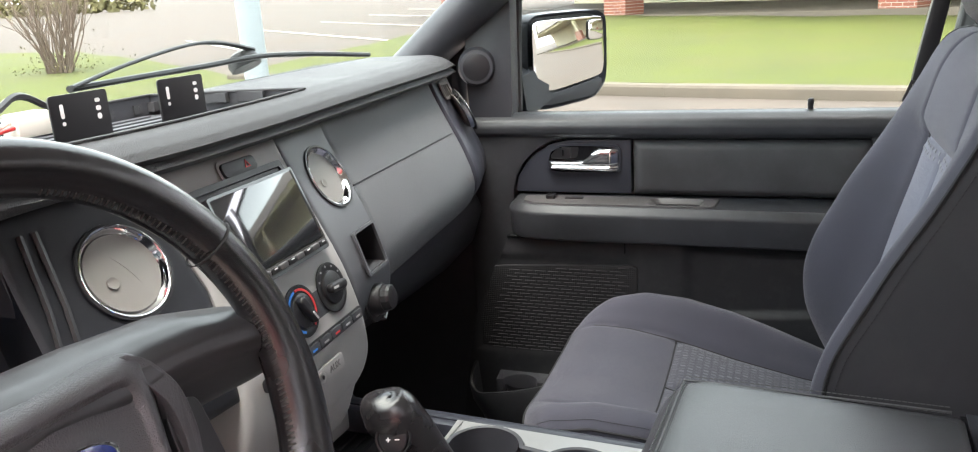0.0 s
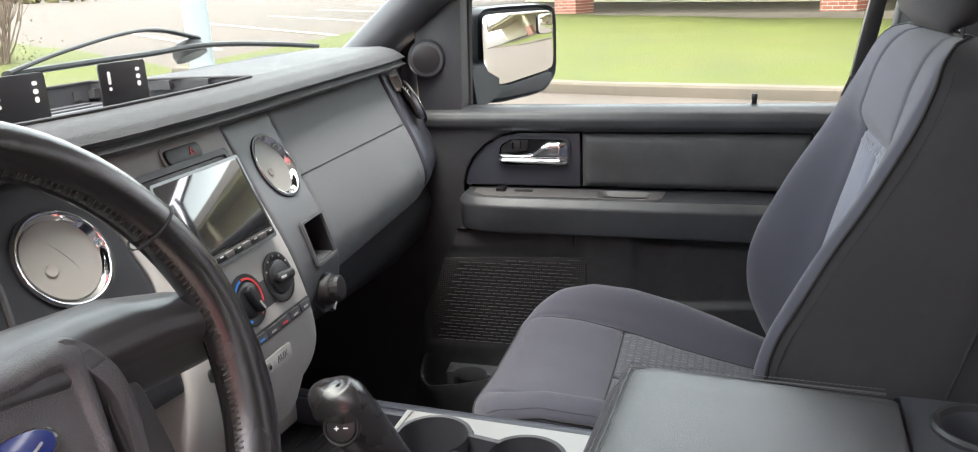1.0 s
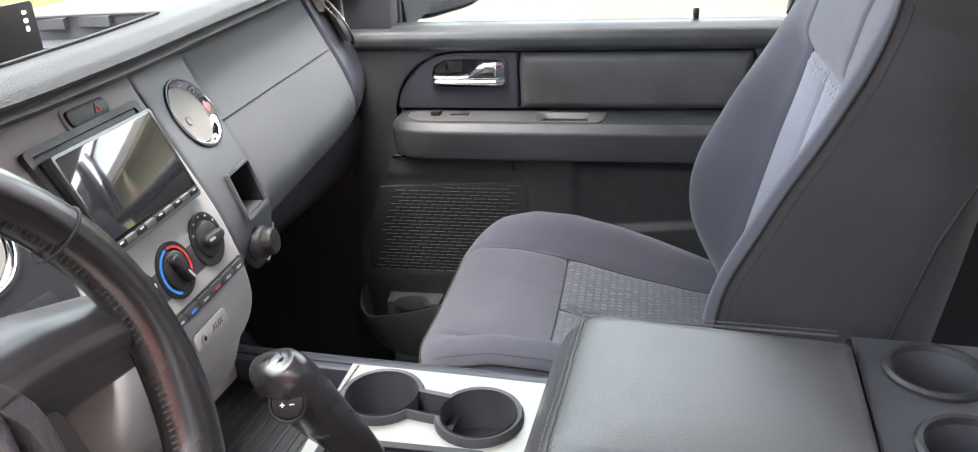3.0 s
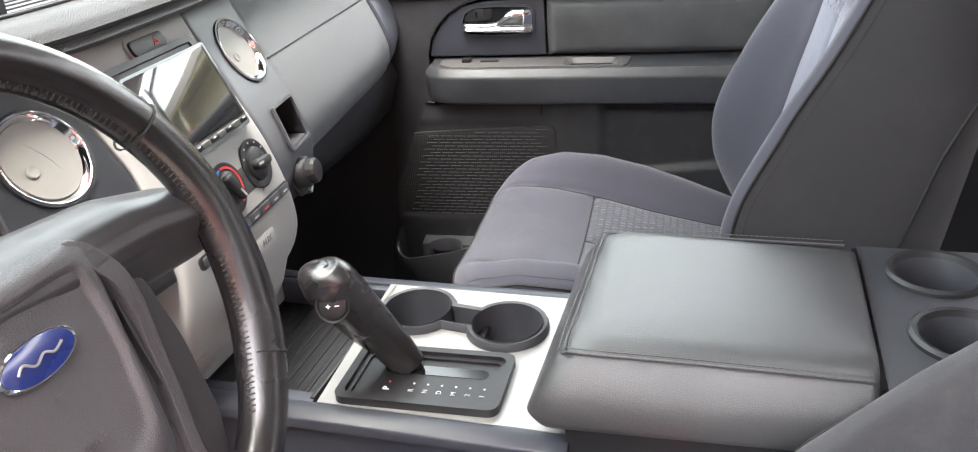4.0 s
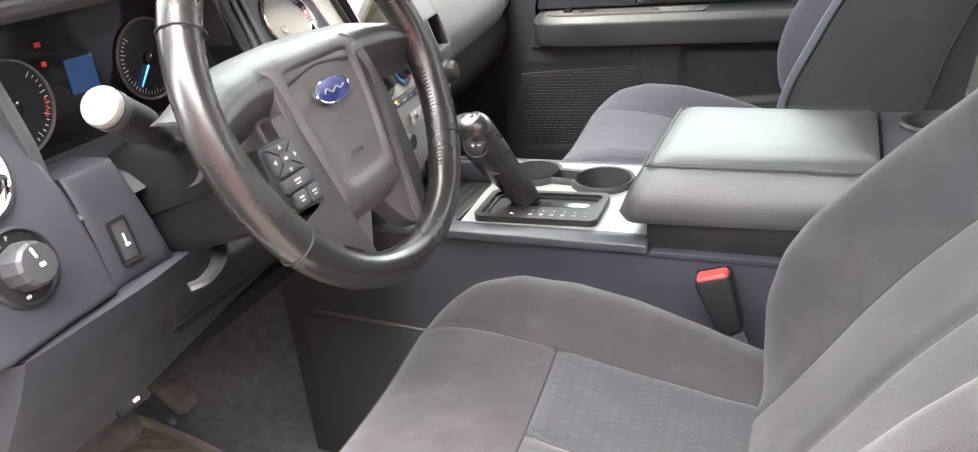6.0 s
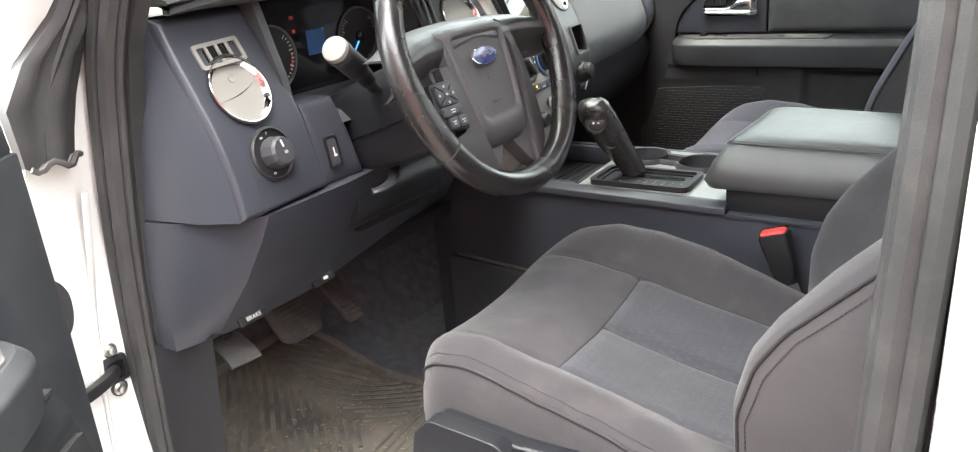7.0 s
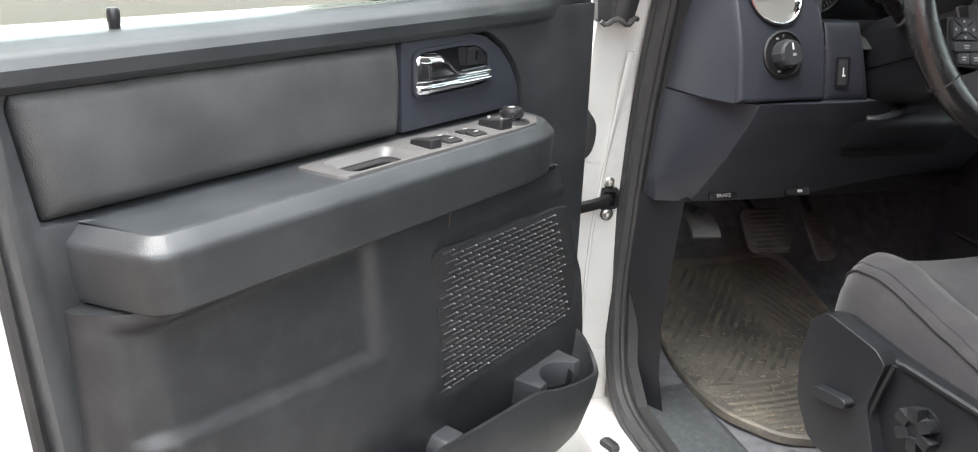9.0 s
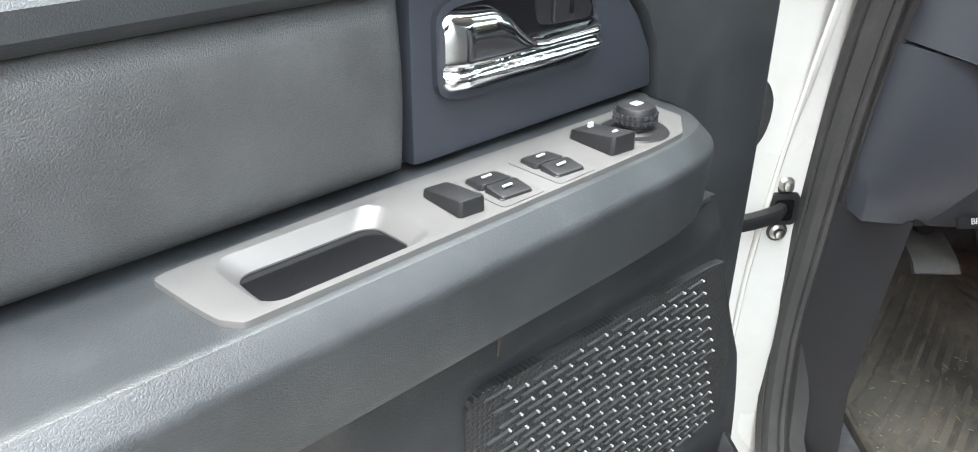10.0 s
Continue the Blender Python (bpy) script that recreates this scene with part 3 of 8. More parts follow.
def porch_building():
    """Long low building with a covered porch on brick piers, beyond the lawn."""
    a = math.atan2(-0.54, 1)
    root = thing("porch_building", "low building with covered porch on red brick piers", "building", m=pose(0, 17.3, .05, 0, 0, math.degrees(a)))
    part("porch_slab", box(-14, 24, 0, 6.4, 0, .72, .02), M_KERB, root)
    part("wall", box(-14, 24, 6.4, 6.7, .5, 3.6, .0), M_CREAM, root)
    part("soffit", box(-14, 24, -.5, 6.5, 3.3, 3.55, .02), M_CREAM, root)
    part("roof", prism([(-.9, 3.552), (4.6, 5.6), (10, 3.552)], "x", -14.5, 24.5), M_ROOF, root)
    for i in range(5):
        x = -13.8 + 7.2 * i
        pier = part("pier", box(x, x + .74, .2, .9, .7, 1.7, .01), M_BRICK, root)
        part("pier_post", box(x + .2, x + .54, .39, .73, 1.7, 3.3, .01), M_CREAM, pier)
        if i % 2:
            win = part("window", box(x + 2.4, x + 3.6, 6.33, 6.41, 1.5, 2.9, .01), M_CREAM, root)
            part("pane", box(x + 2.48, x + 3.52, 6.31, 6.335, 1.58, 2.82), M_DARKGLASS, win)
    return root


porch_building()


def red_building():
    """Red board-sided building with cream trim behind the car's open door."""
    m = pose(6.5, -6.6, 0, 0, 0, 12)
    root = thing("red_building", "dark red board-sided building with cream trim", "building", m=m)
    part("wall", box(-9, 9, -3, -.1, 0, 5.2), M_REDWALL, root)
    for k in range(26):
        part("board", prism([(-.1, .2 * k), (-.068, .2 * k + .005), (-.085, .2 * k + .198), (-.1, .2 * k + .198)], "x", -9, 9), M_REDWALL, root)
    for x in (-9, -4.2, 1.2, 6.4):
        part("corner_board", box(x - .16, x + .16, -.06, .03, 0, 5.2, .008), M_CREAM, root)
    part("soffit", box(-9.5, 9.5, -.6, .9, 5.2, 5.5, .02), M_CREAM, root)
    part("roof", prism([(-4, 5.5), (-1.5, 7.6), (1.1, 5.5)], "x", -9.7, 9.7), M_ROOF, root)
    for x in (-6.6, 3.8):
        fr = part("garage_frame", box(x - 1.7, x + 1.7, -.06, .04, 0, 2.7, .01), M_CREAM, root)
        part("garage_door", box(x - 1.5, x + 1.5, .042, .05, 0, 2.5), M_DARKGLASS, fr)
    return root


red_building()


def tree(x, y, h, seed):
    rnd = random.Random(seed)
    root = thing("tree", "bare spring tree with a thin open crown", "tree", "far trees", m=pose(x, y, 0))
    bms, ends = [], []

    def grow(p, d, ln, r, lev):
        pts, rs = [p.copy()], [r]
        for k in range(4):
            d = (d + Vector((rnd.gauss(0, .14), rnd.gauss(0, .14), .04))).normalized()
            p = p + d * ln / 4
            pts.append(p.copy())
            rs.append(r * (1 - .14 * (k + 1)))
        bms.append(tube(pts, rs, 5))
        if lev < 3:
            for i in range(4):
                e = (d + Vector((rnd.gauss(0, .6), rnd.gauss(0, .6), .15))).normalized()
                grow(pts[rnd.choice((2, 3, 4))], e, ln * .62, r * .5, lev + 1)
        else:
            ends.append(p)
    grow(Vector((0, 0, 0)), Vector((0, 0, 1)), h * .4, h * .022, 0)
    part("trunk", join(*bms), M_BARK, root)
    bm = bmesh.new()
    for t in ends:
        for i in range(14):
            c = t + Vector((rnd.gauss(0, .4), rnd.gauss(0, .4), rnd.gauss(0, .4)))
            a = Vector((rnd.gauss(0, 1), rnd.gauss(0, 1), rnd.gauss(0, 1))).normalized() * rnd.uniform(.06, .14)
            b = a.orthogonal().normalized() * a.length * .6
            bm.faces.new([bm.verts.new(c + q) for q in (a, b, -a, -b)])
    part("crown", bm, M_LEAF, root, smooth=False)


for k, (x, y, h) in enumerate(((26, 2.5, 9), (34, 5.5, 11), (40, 1, 8), (33, -3, 9))):
    tree(x, y, h, 20 + k)


def rounded_poly(poly, n=3, k=.2):
    out = []
    for i in range(len(poly)):
        a, b, c = Vector(poly[i - 1]), Vector(poly[i]), Vector(poly[(i + 1) % len(poly)])
        p, q = b.lerp(a, k), b.lerp(c, k)
        for j in range(n + 1):
            t = j / n
            out.append(tuple((1 - t) ** 2 * p + 2 * t * (1 - t) * b + t * t * q))
    return out


# ---- car body ----
body = thing("car_body", "white car body shell with black interior trim", "car body")


def bodypart(name, bm, mat, label=""):
    return part(name, bm, mat, body, label)


bodypart("floor_pan", box(-1.0, 2.4, -.80, .80, .44, .50, .01), M_CARPET, "dark carpeted floor")
bodypart("toe_board", prism([(-.86, .49), (-1.07, .74), (-1.10, 1.30), (-1.14, 1.30), (-1.14, .44), (-.86, .44)], "y", -.82, .80, .01), M_CARPET, "dark carpeted toe board")
bodypart("roof", box(-.30, 2.5, -.84, .84, 1.90, 1.95, .02), M_WHITE)
bodypart("headliner", box(-.30, 2.5, -.80, .80, 1.86, 1.898, .01), M_HEADLINER)
bodypart("tail_wall", box(2.4, 2.46, -.84, .84, .5, 1.30, .01), M_HARD)
for sgn, y0, y1 in ((-1, -.90, -.82), (1, .80, .90)):
    bodypart("rear_quarter", box(.46, 2.4, y0, y1, .30, 1.27, .02), M_WHITE)
    bodypart("rear_trim", box(.50, 2.39, (y1 if sgn < 0 else y0 - .03), (y1 + .03 if sgn < 0 else y0), .48, 1.285, .01), M_HARD, "dark rear side trim")
    bodypart("rear_glass", box(.48, 2.4, (y0 + y1) / 2 - .003, (y0 + y1) / 2 + .003, 1.27, 1.80), M_PRIVACY).visible_shadow = False
    bodypart("rear_pillar", box(1.25, 1.38, y0 + .01, y1 - .01, 1.27, 1.88, .01), M_BLACK)
bodypart("tail_glass", box(2.42, 2.43, -.8, .8, 1.30, 1.86), M_PRIVACY).visible_shadow = False
# passenger side pillar and belt line
bodypart("centre_pillar", prism([(.30, .45), (.52, .45), (.52, 1.88), (.44, 1.88), (.345, 1.30)], "y", .82, .89, .012), M_HARD)
bodypart("window_frame", prism([(.234, 1.27), (.262, 1.27), (.318, 1.60), (.37, 1.86), (.342, 1.86), (.284, 1.56), (.255, 1.40)], "y", .842, .868, .006), M_BLACK, "black rear frame of the side window")
# driver side pillar: white jamb with black inner trim
bodypart("centre_pillar", prism([(.36, .42), (.56, .42), (.56, 1.88), (.47, 1.88), (.375, 1.30)], "y", -.93, -.845, .015), M_WHITE, "white painted door jamb")
bodypart("pillar_trim", prism([(.33, .50), (.50, .50), (.50, 1.88), (.45, 1.88), (.345, 1.28)], "y", -.845, -.78, .02), M_HARD)
bodypart("jamb_crease", tube(smooth_path([(.43, -.934, .5), (.435, -.934, .9), (.45, -.934, 1.3), (.50, -.934, 1.7)], 6), .012, 8, flat=.5), M_WHITE)
bodypart("striker_cover", box(.40, .47, -.945, -.925, 1.0, 1.03, .006), M_WHITE)
# front pillar jamb on the driver's side
bodypart("hinge_jamb", prism([(-.78, .36), (-.622, .36), (-.620, .86), (-.602, 1.12), (-.542, 1.36), (-.34, 1.62), (-.15, 1.84), (-.20, 1.88), (-.42, 1.66), (-.62, 1.42), (-.70, 1.2), (-.78, 1.16)], "y", -.962, -.868, .012), M_WHITE, "white painted hinge jamb")
bodypart("hinge_jamb", prism([(-.78, .36), (-.58, .36), (-.58, 1.12), (-.60, 1.24), (-.70, 1.24), (-.78, 1.16)], "y", .83, .92, .012), M_WHITE, "white painted hinge jamb")
bodypart("jamb_press", prism(rounded_poly([(-.950, .955), (-.905, .955), (-.893, .97), (-.893, 1.10), (-.925, 1.10), (-.94, 1.0)]), "x", -.625, -.6115, .004), M_WHITE)
bodypart("jamb_bead", tube(smooth_path([(-.617, -.935, .60), (-.616, -.930, .80), (-.613, -.915, .95), (-.60, -.905, 1.05), (-.578, -.90, 1.15)], 6), .006, 8, flat=.5), M_WHITE)
bodypart("fender", prism([(-2.3, .55), (-.775, .30), (-.775, 1.17), (-1.0, 1.20), (-2.3, 1.12)], "y", -1.0, -.90, .03), M_WHITE)
bodypart("fender", prism([(-2.3, .55), (-.80, .30), (-.80, 1.17), (-1.0, 1.20), (-2.3, 1.12)], "y", .90, 1.0, .03), M_WHITE)
bodypart("hood", loft([[(x, y, z - .10 * abs(y / .95) ** 3) for y in np.linspace(-.93, .93, 21)] + [(x, y, z - .18) for y in (.93, -.93)] for x, z in ((-1.02, 1.27), (-1.2, 1.275), (-1.6, 1.24), (-2.1, 1.17), (-2.3, 1.05))]), M_WHITE)
bodypart("cowl", prism([(-1.04, 1.25), (-.86, 1.33), (-.84, 1.30), (-1.04, 1.18)], "y", -.86, .86, .008), M_BLACK, "black plastic cowl grille")
# windscreen, its pillars and the dotted band along its foot
WS0, WS1 = Vector((-.86, 0, 1.345)), Vector((-.24, 0, 1.88))
ws = bodypart("windscreen", loft([[(p.x + .10 * (y / .8) ** 2 * 1.0, y, p.z) for y in np.linspace(-.80, .80, 17)] + [(p.x + .10 * (y / .8) ** 2 + .006, y, p.z + .003) for y in np.linspace(.80, -.80, 17)] for p in (WS0, WS0.lerp(WS1, .5), WS1)]), M_GLASS, "clear windscreen")
ws.visible_shadow = False
wd = (WS1 - WS0).normalized()
bm = bmesh.new()
for r in range(5):
    for i in range(280):
        y = -.78 + 1.56 * (i + .5 * (r % 2)) / 280
        p = WS0 + wd * (.018 + .0048 * r) + Vector((.10 * (y / .8) ** 2 + .0085, y, .003))
        s = .0016 - .0002 * r
        e, f = Vector((0, s, 0)), wd * s
        bm.faces.new([bm.verts.new(p + q) for q in (e + f, f - e, -e - f, e - f)])
part("frit_dots", bm, M_BLACK, ws, "black dotted band", smooth=False)
part("frit_band", grid(24, 2, lambda u, v: WS0 + wd * (.016 * v) + Vector((.10 * ((u * 1.6 - .8) / .8) ** 2 + .0085, u * 1.6 - .8, .003)), thick=.0015, direction=(.7, 0, -.7)), M_BLACK, ws, "black band")
# passenger side pillar trim
pp = [(-.78, .765, 1.29), (-.62, .768, 1.42), (-.50, .758, 1.513), (-.39, .74, 1.60), (-.16, .69, 1.80), (-.08, .67, 1.87)]
bodypart("pillar_trim", tube(smooth_path(pp, 6), .058, 14, flat=.75), M_HARD, "grey-black front pillar trim")
pp = [(-.70, -.80, 1.28), (-.60, -.815, 1.42), (-.42, -.79, 1.62), (-.22, -.76, 1.82), (-.16, -.74, 1.88)]
bodypart("pillar_trim", tube(smooth_path(pp, 6), .045, 14, flat=.75), M_HARD, "grey-black front pillar trim")
# sill, kick panel and door seal, driver's side
bodypart("rocker", box(-.72, .56, -.96, -.80, .34, .478, .02), M_WHITE)
bodypart("rocker", box(-.72, .56, .80, .92, .34, .478, .02), M_WHITE)
bodypart("sill_plate", prism([(-.84, .479), (-.825, .497), (-.72, .506), (-.70, .495), (-.70, .478)], "x", -.60, .40, .004), M_SILL, "scuffed dark sill plate")
bodypart("kick_panel", loft([[(x0, -.858, z), (x0 + .01, -.845, z), (x1, -.80, z), (x1 - .10, -.79, z), (x1 - .25, -.79, z), (x0, -.84, z)] for z, x0, x1 in ((.50, -.60, -.52), (.56, -.615, -.55), (.66, -.615, -.562), (.80, -.60, -.545), (.91, -.585, -.53))]), M_VALANCE, "dark moulded kick panel")
bodypart("kick_panel", box(-.95, -.55, .765, .80, .50, 1.1, .01), M_HARD)
opening = [(x + (.018 if x < 0 else 0), z) for x, z in ((.36, 1.72), (.352, 1.40), (.338, 1.10), (.325, .80), (.32, .56), (.27, .505), (.0, .49), (-.40, .49), (-.55, .50), (-.61, .56), (-.634, .70), (-.624, .85), (-.605, 1.02), (-.572, 1.18), (-.525, 1.33), (-.41, 1.50), (-.25, 1.68), (-.14, 1.79), (0, 1.82), (.30, 1.82))]
for k, (off, r, y) in enumerate(((0, .013, -.866), (.017, .010, -.872), (-.012, .006, -.858))):
    cx, cz = -.12, 1.1
    pts = []
    for x, z in opening:
        d = Vector((x - cx, 0, z - cz)).normalized()
        pts.append((x + d.x * off, y, z + d.z * off))
    bodypart("door_seal", tube(smooth_path(pts, 5, True), r, 8, True, up=(0, 1, 0)), M_RUBBER, "black rubber door seal")
bodypart("seal_bed", loft([[(x + Vector((x + .12, 0, z - 1.1)).normalized().x * o, y, z + Vector((x + .12, 0, z - 1.1)).normalized().z * o) for o, y in ((-.016, -.85), (.028, -.862), (.028, -.84), (-.016, -.83))] for x, z in opening], True, False, True), M_RUBBER)


def check_strap():
    root = thing("door_check_strap", "black door check strap bolted to the white jamb", "door check")
    part("bracket", prism(rrect(.036, .040, .006, 3, -.902, .889), "x", -.619, -.612, .002), M_BLACK, root)
    part("recess", prism(rrect(.022, .026, .004, 3, -.902, .889), "x", -.6125, -.6105), M_GLOSS, root)
    part("arm", tube(smooth_path([(-.618, -.902, .889), (-.606, -.915, .887), (-.598, -.95, .882), (-.592, -1.0, .879), (-.588, -1.05, .878)], 5), .0085, 8, flat=1.3), M_BLACK, root)
    for z in (.919, .859):
        part("bolt", lathe([(.0095, 0), (.0095, .004), (.006, .006), (.0055, .012), (.003, .013)], pose(-.619, -.902, z, 0, 90, 0), 14), M_METAL, root, "zinc plated bolt")
        part("washer", lathe([(.012, 0), (.012, .0025), (.009, .003)], pose(-.619, -.902, z, 0, 90, 0), 16), M_RUBBER, root)
    return root


check_strap()
# hinge boot, rubber gaiter and loom at the jamb's top
boot = thing("hinge_cover", "creased black rubber flap at the top of the door jamb", "rubber flap")
rows = []
for k, (z, x, y0, y1) in enumerate(((1.40, -.520, -.90, -.850), (1.365, -.535, -.914, -.862), (1.32, -.550, -.955, -.880), (1.27, -.565, -.979, -.893), (1.23, -.575, -.972, -.900), (1.20, -.580, -.968, -.905))):
    rows.append([(x + .014 + .0025 * math.sin(i * .9 + k * .5) + .010 * math.sin(math.pi * i / 10), y0 + (y1 - y0) * i / 10, z - .005 * math.sin(i * 1.2)) for i in range(11)]
                + [(x - .004, y1 + (y0 - y1) * i / 10, z - .005 * math.sin((10 - i) * 1.2)) for i in range(11)])
part("flap", loft(rows), M_RUBBER, boot)
part("rolled_edge", tube([(x + .012, y + .001, z) for x, y, z in rows[-1][:11]], .004, 6), M_RUBBER, boot)
part("fold", tube(smooth_path([(-.500, -.885, 1.39), (-.530, -.915, 1.32), (-.552, -.935, 1.26), (-.562, -.942, 1.205)], 4), .007, 6, flat=.6), M_RUBBER, boot)
step = thing("side_step", "worn silver running board under the door sill", "running board")
part("tread", box(-.75, .75, -1.12, -.965, .345, .385, .015, 3), M_SILVER, step)
for k in range(5):
    part("tread_rib", box(-.72, .72, -1.105 + .027 * k, -1.093 + .027 * k, .384, .389, .002), M_RUBBER, step)
for x in (-.5, .5):
    part("step_bracket", box(x - .03, x + .03, -1.0, -.90, .33, .36, .005), M_BLACK, step)
gro = thing("loom_grommet", "black rubber wiring grommet in the door gap", "grommet", m=pose(-.632, -.957, 1.01, 0, 90, 0) @ Matrix.Diagonal((1.25, .55, .7, 1)))
part("gaiter", lathe([(.052, -.01), (.055, .0), (.05, .008), (.042, .011), (.044, .02), (.034, .024), (.036, .033), (.02, .038)], None, 24), M_RUBBER, gro)

plug = thing("sill_plug", "small black rubber plug on the white sill", "rubber plug", m=pose(-.468, -.925, .479, 0, 0, 20))
part("plug_body", loft([[(x * k, y * k, z) for x, y in rrect(.040, .022, .009, 4)] for z, k in ((-.002, 1.0), (.004, 1.0), (.009, .8), (.011, .4))]), M_RUBBER, plug)


# ---- instrument panel ----
dash = thing("instrument_panel", "black grained dashboard with silver centre stack and round chrome vents", "dashboard")


def lip_x(y):
    return dash_x(y, 1.345) + 0.032


def in_tray(x, y):
    return -.735 < x < lip_x(y) - .042 and -.42 < y < .135 + .25 * (x + .541) * (x < -.541)


def pad_point(u, v):
    y = -.80 + u * 1.535
    prof = ((.0, .014, 1.364), (.05, .004, 1.366), (.10, .0, 1.371), (.16, -.006, 1.379), (.22, -.022, 1.388), (.30, -.045, 1.393), (.6, -.17, 1.392), (.9, -.31, 1.380), (1, -.36, 1.362))
    p, off, z = zip(*[(a, -abs(b) if i else -b, c) for i, (a, b, c) in enumerate(prof)])
    x = lip_x(y) + interp(v, p, off)
    zz = interp(v, p, z)
    e = max(0, abs(y + .03) - .68) / .09
    zz -= .022 * e * e * min(1, v * 3)
    hood = math.exp(-((y + .52) / .17) ** 4)
    zz += .030 * hood * min(1, v * 4) * (1 - v)
    x += .03 * hood * (1 - v)
    return (x, y, zz)


def pad_keep(u, v):
    x, y, z = pad_point(u, v)
    return not in_tray(x, y)


part("pad", grid(120, 70, pad_point, pad_keep, .012, (0, 0, -1)), M_PAD, dash, "soft grained dashboard pad", angle=60)
# open storage tray in the pad
rim = [(lip_x(y) - .040, y) for y in np.linspace(-.42, .137, 14)] + [(-.60, .125), (-.66, .108), (-.735, .09)] + [(-.735, y) for y in np.linspace(.04, -.42, 8)] + [(-.62, -.424), (-.52, -.424)]
tray = part("tray", loft([[(x, y, z) for x, y in rim] for z in (1.394, 1.366)], True, False), M_HARD, dash, "open storage tray")
part("tray_floor", prism(rim, "z", 1.355, 1.367), M_HARD, tray)
for i in range(6):
    part("rib", box(-.72 + .025 * i, -.708 + .025 * i, -.40, .06, 1.367, 1.3695, .001), M_HARD, tray)
part("tray_rim", tube([(x, y, 1.3935) for x, y in rim], .0018, 6, True), M_PAD, tray)
part("under_dash", box(-.98, -.63, -.80, .74, 1.0, 1.30, .01), M_BLACK, dash)

SL = [(1.00, -.18), (1.04, -.203), (1.077, -.21), (1.15, -.195), (1.236, -.182), (1.366, -.198)]
SR = [(1.00, .0), (1.025, .030), (1.05, .048), (1.077, .054), (1.15, .044), (1.236, .034), (1.366, .030)]
stack = part("centre_fascia", dash_panel(1.010, 1.366, SL, SR, .004, 20, 34, .006, .05), M_SILVER, dash, "silver painted centre stack")
part("fascia_skirt", dash_panel(.955, 1.045, [(.95, -.18), (1.05, -.205)], [(.95, .04), (1.05, .062)], -.045, 12, 8, .003, .05), M_SILVER, dash)
part("surround", dash_panel(1.075, 1.362, [(1.07, .054), (1.15, .045), (1.236, .035), (1.362, .031)], [(1.07, .146), (1.10, .168), (1.362, .170)], 0, 52, 104, .003, .06, holes=((.106, 1.284, .0417, None), (.1165, 1.186, .0300, .0275))), M_SURROUND, dash, "dark smooth vent surround")
part("airbag_panel", dash_panel(1.085, 1.362, [(1.08, .151), (1.365, .151)], [(1.08, .60), (1.15, .592), (1.365, .586)], .0022, 44, 28, .0022, .12), M_AIRBAG, dash, "grained passenger airbag panel")
part("end_cap", dash_panel(1.10, 1.362, [(1.08, .604), (1.15, .597), (1.35, .591)], [(1.08, .765), (1.35, .75)], .006, 16, 24, .008, .10), M_SMOOTH, dash)
part("glove_seam", tube([(dash_x(y, z) + .0022, y, z) for y, z in ((.152 + .42 * k / 12, 1.262 - .004 * k / 12) for k in range(13))], .0011, 6), M_BLACK, dash)
part("knee_panel", prism([(-.56, 1.11), (-.545, 1.07), (-.57, 1.0), (-.64, .93), (-.70, .91), (-.80, .93), (-.80, 1.11)], "y", .07, .76, .02), M_HARD, dash)
part("glove_latch", tube(smooth_path([(-.44, .150, 1.072), (-.455, .19, 1.083), (-.47, .225, 1.092)], 4), .006, 8, flat=.5), M_TRIMGREY, dash)
part("fascia_side", prism([(-.43, 1.08), (-.40, 1.06), (-.43, .98), (-.62, .98), (-.62, 1.10)], "y", -.19, .035, .02), M_SILVER, dash)
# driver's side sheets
# Same surround as the passenger's, painted near-black for the shade behind the wheel.
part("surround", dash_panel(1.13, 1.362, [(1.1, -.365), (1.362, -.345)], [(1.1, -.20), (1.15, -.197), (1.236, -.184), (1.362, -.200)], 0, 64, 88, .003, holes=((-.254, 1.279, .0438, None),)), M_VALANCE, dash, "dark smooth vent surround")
part("outer_panel", dash_panel(1.097, 1.347, [(1.09, -.802), (1.345, -.808)], [(1.09, -.642), (1.2, -.648), (1.345, -.665)], .006, 66, 96, .007, holes=((-.735, 1.2475, .0460, None),)), M_SMOOTH, dash, "dark driver side dash panel")
part("outer_side", loft([[(dash_x(-.80, z) + .0, -.803, z), (dash_x(-.8, z) - .05, -.828, z), (-.565, -.845, z), (-.70, -.848, z), (-.70, -.80, z), (-.50, -.79, z)] for z in np.linspace(1.097, 1.345, 9)]), M_SMOOTH, dash)


def knee(u, v):
    z = .905 + v * .19
    y0 = -.790 + .028 * v
    y = y0 + u * (-.222 - y0)
    x = interp(z, (.90, .93, 1.0, 1.06, 1.10), (-.53, -.505, -.455, -.422, -.405))
    x -= .05 * max(0, (y + .62) / .4) + .008 * max(0, -(y + .75) / .04) ** 2
    return (x, y, z)


